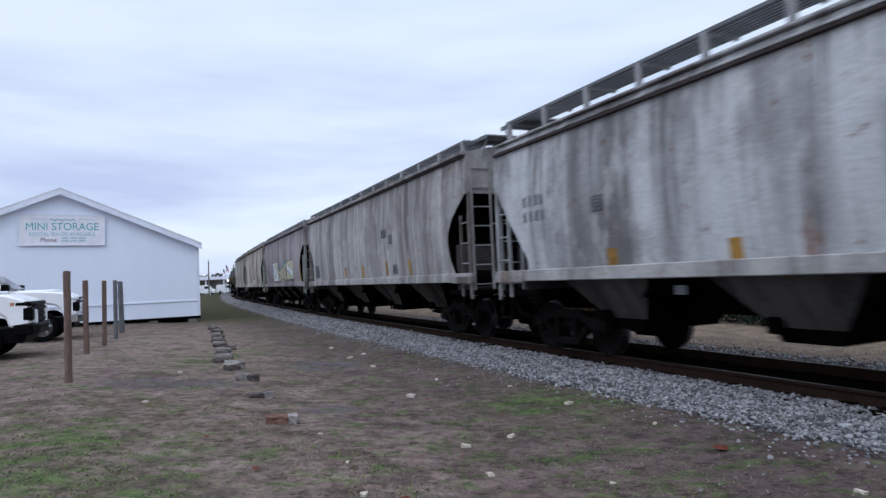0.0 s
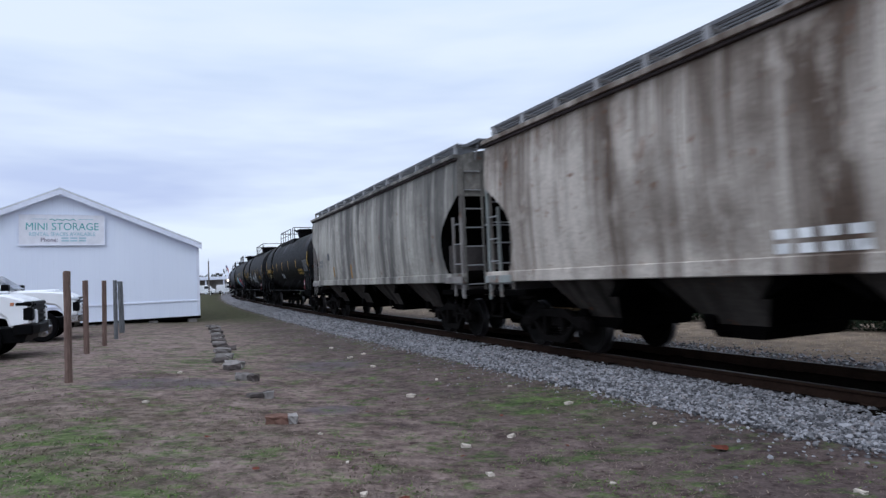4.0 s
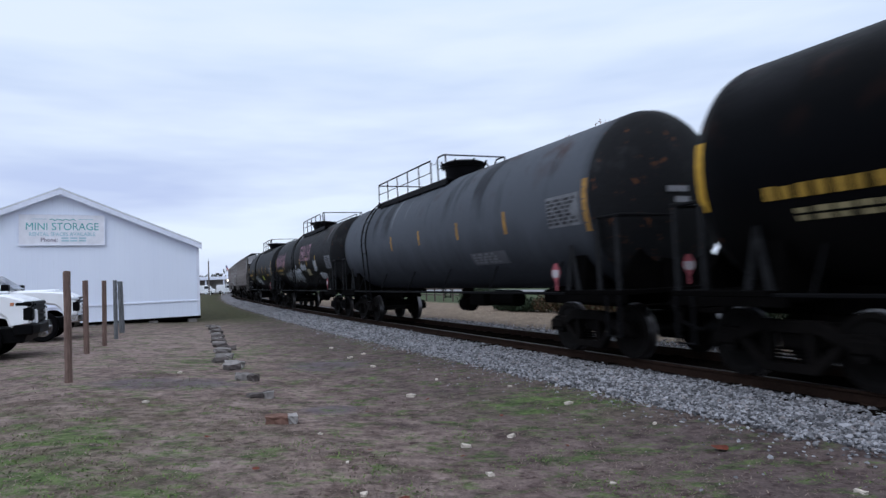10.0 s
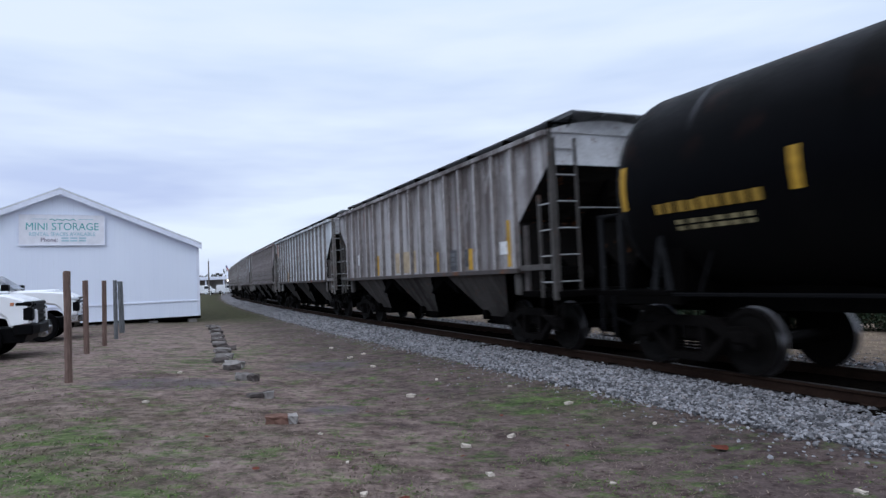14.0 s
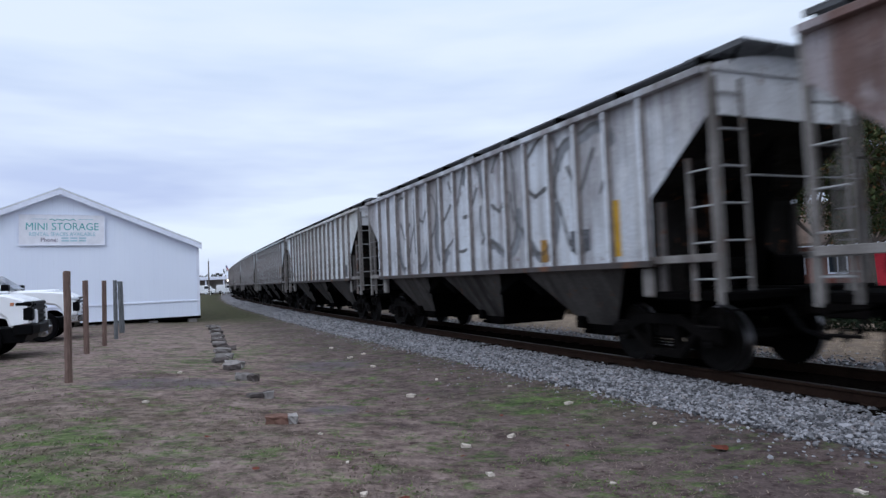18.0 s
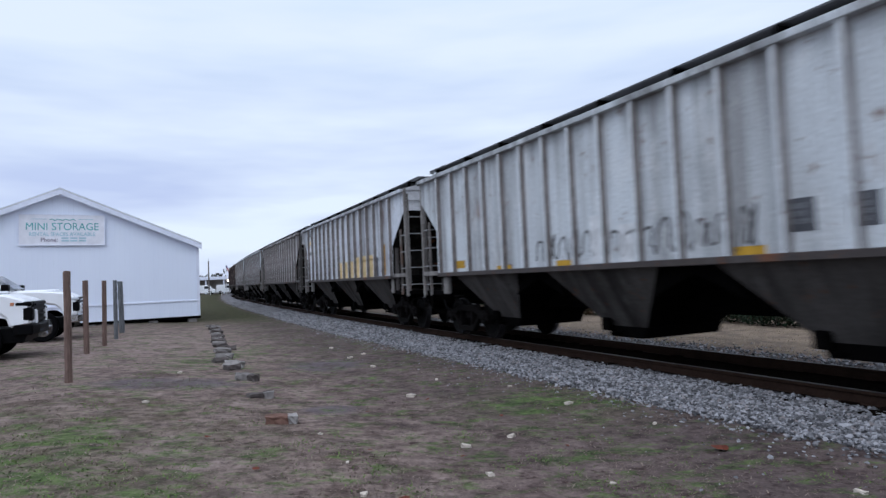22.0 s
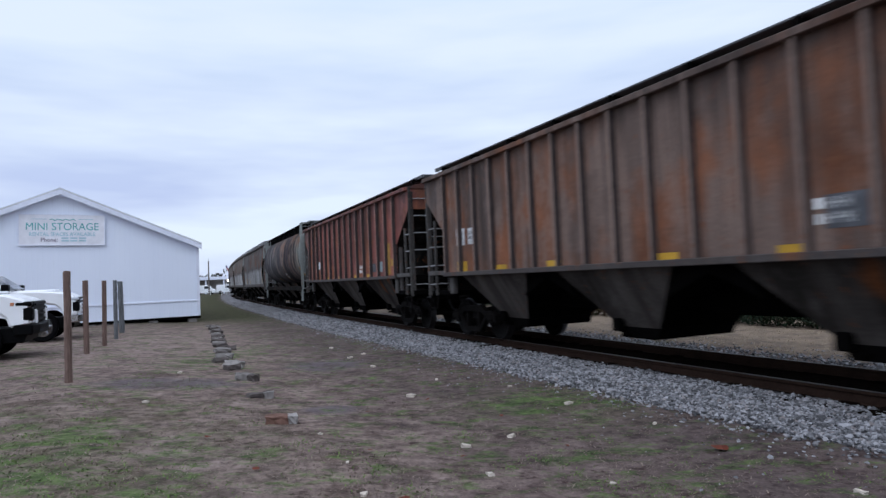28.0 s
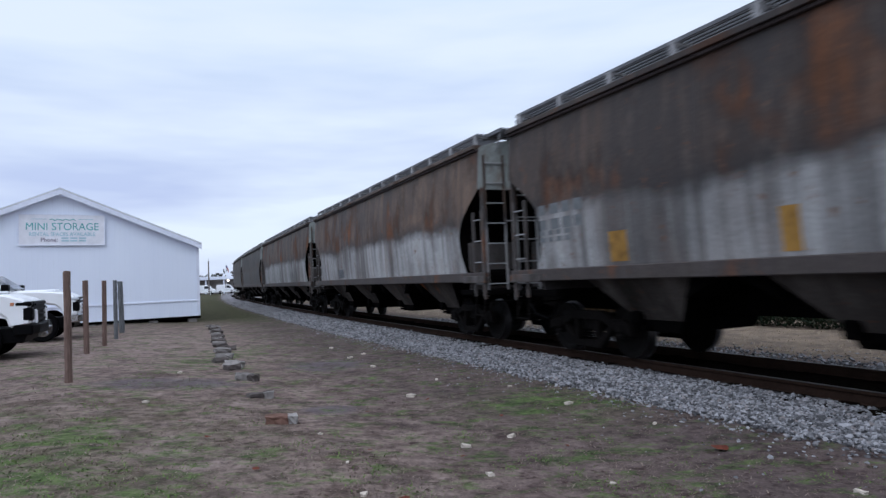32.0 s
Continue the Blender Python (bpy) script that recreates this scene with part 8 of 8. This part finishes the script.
    19: [("y", 6.11, 2.11, 0.25, 0.98), ("yo", 4.33, 1.86, 0.24, 0.48), ("yo", 2.36, 1.86, 0.20, 0.51), ("yo", 0.01, 1.89, 0.20, 0.48), ("wp", -4.85, 2.26, 1.35, 0.97), ("gd", 5.41, 2.55, 0.28, 0.38), ("wt", -5.27, 2.22, 0.63, 0.91), ("wt", -4.68, 2.27, 0.44, 1.02), ("wt", -4.08, 2.17, 0.41, 0.57), ("y", -6.25, 2.11, 0.28, 0.97), ("y", -4.42, 1.88, 0.15, 0.46)],
    20: [("gd", 3.67, 2.03, 0.49, 0.39), ("gs", 4.30, 2.05, 0.48, 0.35), ("yo", 5.25, 2.13, 0.28, 0.87), ("gd", 3.71, 2.03, 0.32, 0.34), ("gs", 4.40, 2.03, 0.42, 0.36), ("y", 5.37, 2.13, 0.20, 0.96), ("yo", 3.27, 1.89, 0.18, 0.47), ("yo", 1.02, 1.90, 0.16, 0.48), ("yo", -1.39, 1.84, 0.18, 0.41)],
    21: [("y", -5.57, 2.12, 0.21, 0.94), ("gd", -5.84, 2.54, 0.41, 0.33), ("gd", -5.23, 2.52, 0.40, 0.36), ("gt", -5.56, 3.00, 0.92, 0.28)],
    22: [("y", 5.23, 1.72, 0.41, 0.22), ("ws", 3.94, 2.03, 0.45, 0.34), ("wt", -5.28, 2.44, 0.43, 0.40), ("wt", -4.67, 2.43, 0.43, 0.37), ("y", -5.24, 1.73, 0.52, 0.25), ("y", -3.37, 1.65, 0.46, 0.14), ("y", -1.40, 1.66, 0.49, 0.14), ("y", 1.45, 1.65, 0.38, 0.14), ("y", 3.44, 1.65, 0.44, 0.13), ("gs", 4.07, 2.04, 0.48, 0.37)],
    23: [("y", -2.98, 1.65, 0.70, 0.11), ("y", -0.71, 1.65, 0.55, 0.14), ("y", 1.69, 1.65, 0.53, 0.14), ("y", 3.30, 1.65, 0.44, 0.14), ("y", 5.94, 2.03, 0.46, 0.21), ("yo", 5.53, 2.15, 0.25, 0.98), ("yo", 3.55, 1.91, 0.20, 0.46), ("ws", 2.44, 1.89, 0.51, 0.32), ("bp", 4.63, 1.93, 0.41, 0.33), ("gd", 3.94, 1.92, 0.39, 0.28), ("wp", -5.58, 2.23, 0.30, 0.27), ("wp", -4.36, 2.25, 0.52, 0.32)],
    24: [("yo", 0.59, 1.85, 0.18, 0.37), ("yo", -2.81, 1.73, 0.31, 0.38), ("yo", 6.28, 1.92, 0.34, 0.85), ("ws", 0.96, 1.97, 0.38, 0.32), ("gs", 4.83, 1.59, 0.53, 0.29)],
    25: [("yo", 7.28, 2.15, 0.29, 1.00), ("gd", 5.95, 1.86, 0.39, 0.25), ("yo", -5.42, 1.88, 0.41, 0.48), ("yo", -2.43, 1.90, 0.25, 0.53), ("gt", -6.84, 2.49, 1.44, 0.55), ("gt", -7.07, 2.16, 1.06, 0.25)],
    26: [("gs", -3.91, 1.81, 0.88, 0.31)],
}
for i, rows in MARKS.items():
    skin = Skin(KINDS[i], CARS[i][2])
    for k, row in enumerate(rows):
        if row[0] == "pl":
            hang_placard(CARS[i][0], CARS[i][2] / 2 - 0.56, 1.55, 0.25, 0.34, 0.0, True)
        if i == 8 and row[0] == "y":
            row = ("yo", *row[1:])
        marks(CARS[i][0], skin, *row, i * 31 + k)

# rust bloom on the corner panel of one white car
bm = B()
edge = CARS[12][2] / 2 - 0.68
skin = Skin("P", 0)
for i in range(12):
    z0, z1 = 2.53 + 1.49 * i / 12, 2.53 + 1.49 * (i + 1) / 12
    lo = [-edge + max(0.0, (3.50 - z) / 0.98 * 1.15) + 0.02 for z in (z0, z1)]
    bm.faces.new([bm.verts.new(skin.at(x, a, 0.004)) for x, a in ((lo[0], z0), (-edge + 1.16, z0), (-edge + 1.16, z1), (lo[1], z1))])
m = Nodes("corner_rust")
n1 = m.noise(0.9, 5, rough=0.6)
up = m.span(m.math("ADD", m.axis("Z"), m.math("MULTIPLY", n1, 1.4)), 3.6, 4.5)
part("rust_bloom", bm, m.finish(m.mix(up, m.mix(m.span(n1, 0.35, 0.65), (0.56, 0.55, 0.52), (0.42, 0.26, 0.13)), (0.19, 0.065, 0.035)), 0.85, n1, 0.004), CARS[12][0], "orange-brown rust stain")

# ---- loose stones and grass, too many to count ----
def rock_field():
    rng = np.random.default_rng(21)
    phi = (1 + 5 ** 0.5) / 2
    base = np.array([(1, 1, 1), (-1, 1, 1), (1, -1, 1), (-1, -1, 1), (1, 1, -1), (-1, 1, -1), (1, -1, -1), (-1, -1, -1)], float) * 0.62
    base = np.concatenate([base, [(0, 0, 1.0), (0, 0, -1.0)]])
    faces = np.array([(0, 8, 2), (2, 8, 3), (3, 8, 1), (1, 8, 0), (0, 2, 6), (0, 6, 4), (2, 3, 7), (2, 7, 6), (3, 1, 5), (3, 5, 7), (1, 0, 4), (1, 4, 5), (4, 6, 9), (6, 7, 9), (7, 5, 9), (5, 4, 9)])
    zones = [(-7.5, 10, -2.85, -0.98, 25000, 0.0195), (10, 26, -2.95, -0.98, 16000, 0.025), (26, 60, -3.0, -1.0, 8500, 0.032), (-6, 16, 1.6, 2.2, 2200, 0.024), (-7, 14, -3.5, -2.75, 900, 0.016), (-7, 14, -4.6, -3.1, 380, 0.013), (-6, 12, 2.1, 3.4, 500, 0.02)]
    vs, fs, start = [], [], 0
    for s0, s1, a, b, n, size in zones:
        s = s0 + (s1 - s0) * rng.random(n)
        side = a + (b - a) * rng.random(n)
        side = side + np.where(side < 0, -1, 1) * np.abs(rng.normal(size=n)) * 0.16 - np.where(side < 0, -1, 1) * 0.12
        side = np.where(side < -1.36, side + (2.87 - bed_edge(s)) * np.clip((-1.36 - side) / 1.5, 0, 1), side)
        th = HEADING + BEND * s
        x = TRACK_X + (math.cos(HEADING) - np.cos(th)) / BEND + side * np.cos(th)
        y = TRACK_Y + (np.sin(th) - math.sin(HEADING)) / BEND - side * np.sin(th)
        z = np.maximum(BED + 0.03 - np.clip(np.abs(side) - 2.5, 0, 2) * 0.09, ground_z(x, y))
        r = size * np.exp(0.28 * rng.normal(size=n))
        stretch = 0.75 + 0.5 * rng.random((n, 1, 3))
        rot = rng.random((n, 2)) * 6.28
        v = base[None] * stretch * (1 + 0.34 * rng.normal(size=(n, len(base), 1))) * r[:, None, None]
        c, q = np.cos(rot[:, 0])[:, None], np.sin(rot[:, 0])[:, None]
        vx, vy, vz = v[..., 0] * c - v[..., 1] * q, v[..., 0] * q + v[..., 1] * c, v[..., 2]
        c, q = np.cos(rot[:, 1])[:, None], np.sin(rot[:, 1])[:, None]
        vy, vz = vy * c - vz * q, vy * q + vz * c
        v = np.stack([vx + x[:, None], vy + y[:, None], vz * 0.7 + z[:, None] + r[:, None] * (0.2 - 0.5 * np.clip(np.abs(side) - 2.3, 0, 1))[:, None]], -1).reshape(-1, 3)
        f = (faces[None] + (np.arange(n) * len(base))[:, None, None]).reshape(-1, 3) + start
        vs.append(v)
        fs.append(f)
        start += len(v)
    m = Nodes("broken_stone")
    rnd = m.add("ShaderNodeNewGeometry").outputs["Random Per Island"]
    c = m.mix(m.math("POWER", rnd, 1.5), (0.060, 0.060, 0.066), (0.46, 0.46, 0.49))
    c = m.mix(m.span(m.add("ShaderNodeMath", {0: rnd, 1: 7.31}, operation="MULTIPLY").outputs[0], 6.2, 7.3, 0, 0.7), c, (0.14, 0.10, 0.08))
    c = m.mix(m.span(m.noise(40, 4), 0.4, 0.7, 0, 0.3), c, (0.10, 0.095, 0.09))
    o = from_arrays("ballast_stones", np.concatenate(vs), np.concatenate(fs), m.finish(c, 0.88, spec=0.2))
    tagged(o, "loose broken grey stones of the track bed", "ballast stones", kind="stuff")


rock_field()


def blades(name, label, x, y, high, wide, mat, seed, lean=0.6):
    rng = np.random.default_rng(seed)
    n = len(x)
    z = ground_z(x, y) - 0.004
    a = rng.random(n) * 6.28
    h = high * (0.5 + rng.random(n))
    w = wide * (0.6 + 0.8 * rng.random(n))
    dx, dy = np.cos(a), np.sin(a)
    bend = lean * h * (0.3 + rng.random(n))
    la = rng.random(n) * 6.28
    bx, by = np.cos(la) * bend, np.sin(la) * bend
    p0 = np.stack([x - dx * w, y - dy * w, z], -1)
    p1 = np.stack([x + dx * w, y + dy * w, z], -1)
    p2 = np.stack([x + bx * 0.4 + dx * w * 0.7, y + by * 0.4 + dy * w * 0.7, z + h * 0.6], -1)
    p3 = np.stack([x + bx * 0.4 - dx * w * 0.7, y + by * 0.4 - dy * w * 0.7, z + h * 0.6], -1)
    p4 = np.stack([x + bx, y + by, z + h * 0.92], -1)
    v = np.stack([p0, p1, p2, p3, p4], 1).reshape(-1, 3)
    i = np.arange(n) * 5
    quads = np.stack([i, i + 1, i + 2, i + 3], -1)
    tris = np.stack([i + 3, i + 2, i + 4], -1)
    me = bpy.data.meshes.new(name)
    me.from_pydata(v.tolist(), [], quads.tolist() + tris.tolist())
    me.materials.append(mat)
    tagged(new(name, me), label, "grass", kind="stuff")


def patchiness(x, y, seed, scale):
    """Smooth noise between 0 and 1 over the ground."""
    r = np.random.default_rng(seed)
    out = np.zeros_like(x)
    for k in range(7):
        fx, fy = r.normal(size=2) * scale * (1 + 0.5 * k)
        out += np.sin(x * fx + y * fy + r.random() * 6.28) / (1 + 0.35 * k)
    return 0.5 + out / 5


def grass():
    rng = np.random.default_rng(91)

    def scatter(n, far, bias):
        d = 3.2 + (far - 3.2) * rng.random(n) ** bias
        a = radians(-44) + radians(88) * rng.random(n)
        x, y = d * np.sin(a), d * np.cos(a)
        u = beyond(x, y)
        return x, y, u

    straw = leaf_material("straw_blade", (0.14, 0.108, 0.090), (0.29, 0.235, 0.195), (0.10, 0.063, 0.052))
    green = leaf_material("green_blade", (0.065, 0.105, 0.03), (0.15, 0.22, 0.062))
    x, y, u = scatter(110000, 24, 1.3)
    keep = (u < -2.75) & (patchiness(x, y, 3, 2.6) + 0.45 * rng.random(len(x)) - 0.15 * np.clip((u + 6.0) / 2.0, 0, 1) > 0.58)
    blades("dry_grass", "short dry straw-coloured winter grass", x[keep], y[keep], 0.013, 0.0050, straw, 4, 2.6)
    # weeds grow in clumps, thick where the lot rises and in a band beside the stones
    x, y, u = scatter(2600, 20, 1.15)
    g = patchiness(x, y, 8, 2.2) + 0.34 * np.exp(-((x + 3.8) / 1.9) ** 2 - ((y - 5.0) / 2.0) ** 2) + 0.34 * np.exp(-((x - 1.25) / 0.8) ** 2 - ((y - 8.35) / 0.9) ** 2) + 0.26 * np.exp(-((x + 5.1) / 0.7) ** 2 - ((y - 14.2) / 3.0) ** 2) + 0.08 * np.exp(-((x - 1.4) / 2.2) ** 2 - ((y - 5.4) / 1.0) ** 2)
    keep = (u < -2.8) & (g + 0.10 * rng.normal(size=len(x)) > 0.70)
    x, y = x[keep], y[keep]
    r = 0.05 + 0.20 * rng.random(len(x)) ** 2
    k = np.repeat(np.arange(len(x)), 26)
    spread = rng.normal(size=(len(k), 2)) * r[k][:, None]
    blades("green_grass", "clumps of short green grass and weeds", x[k] + spread[:, 0], y[k] + spread[:, 1], 0.015, 0.0055, green, 5, 2.2)
    verge = leaf_material("verge_blade", (0.30, 0.24, 0.16), (0.50, 0.42, 0.30))
    x, y, u = scatter(60000, 34, 0.8)
    keep = (u > 2.5) & (u < 6.6)
    x, y = x[keep], y[keep]
    blades("verge_grass", "pale dry grass on the verge beyond the track", x, y, 0.03, 0.006, verge, 6, 1.2)


grass()


# ---- what moves ----
def motions():
    for car, centre, length in CARS:
        walk(car, [(float(t), car_pose(centre, t)) for t in range(33)])
        # the wheels turn while their car goes by the viewer
        near = 16.0 + centre / SPEED
        t0, t1 = max(0.0, near - 3.0), min(32.0, near + 1.2)
        if t1 - t0 < 0.2:
            continue
        times = [t0 + k / 30 for k in range(int((t1 - t0) * 30) + 1)]
        times = [t for t in [0.0] + times + [32.0] if t == 0.0 or t == 32.0 or 0.02 < t < 31.98]
        for w in wheels_of[car]:
            p = w.matrix_basis.translation
            place = Matrix.Translation(p)
            walk(w, [(t, place @ Matrix.Rotation((gone(min(max(t, t0), t1)) - gone(t0)) / WHEEL, 4, "Y")) for t in times])


motions()
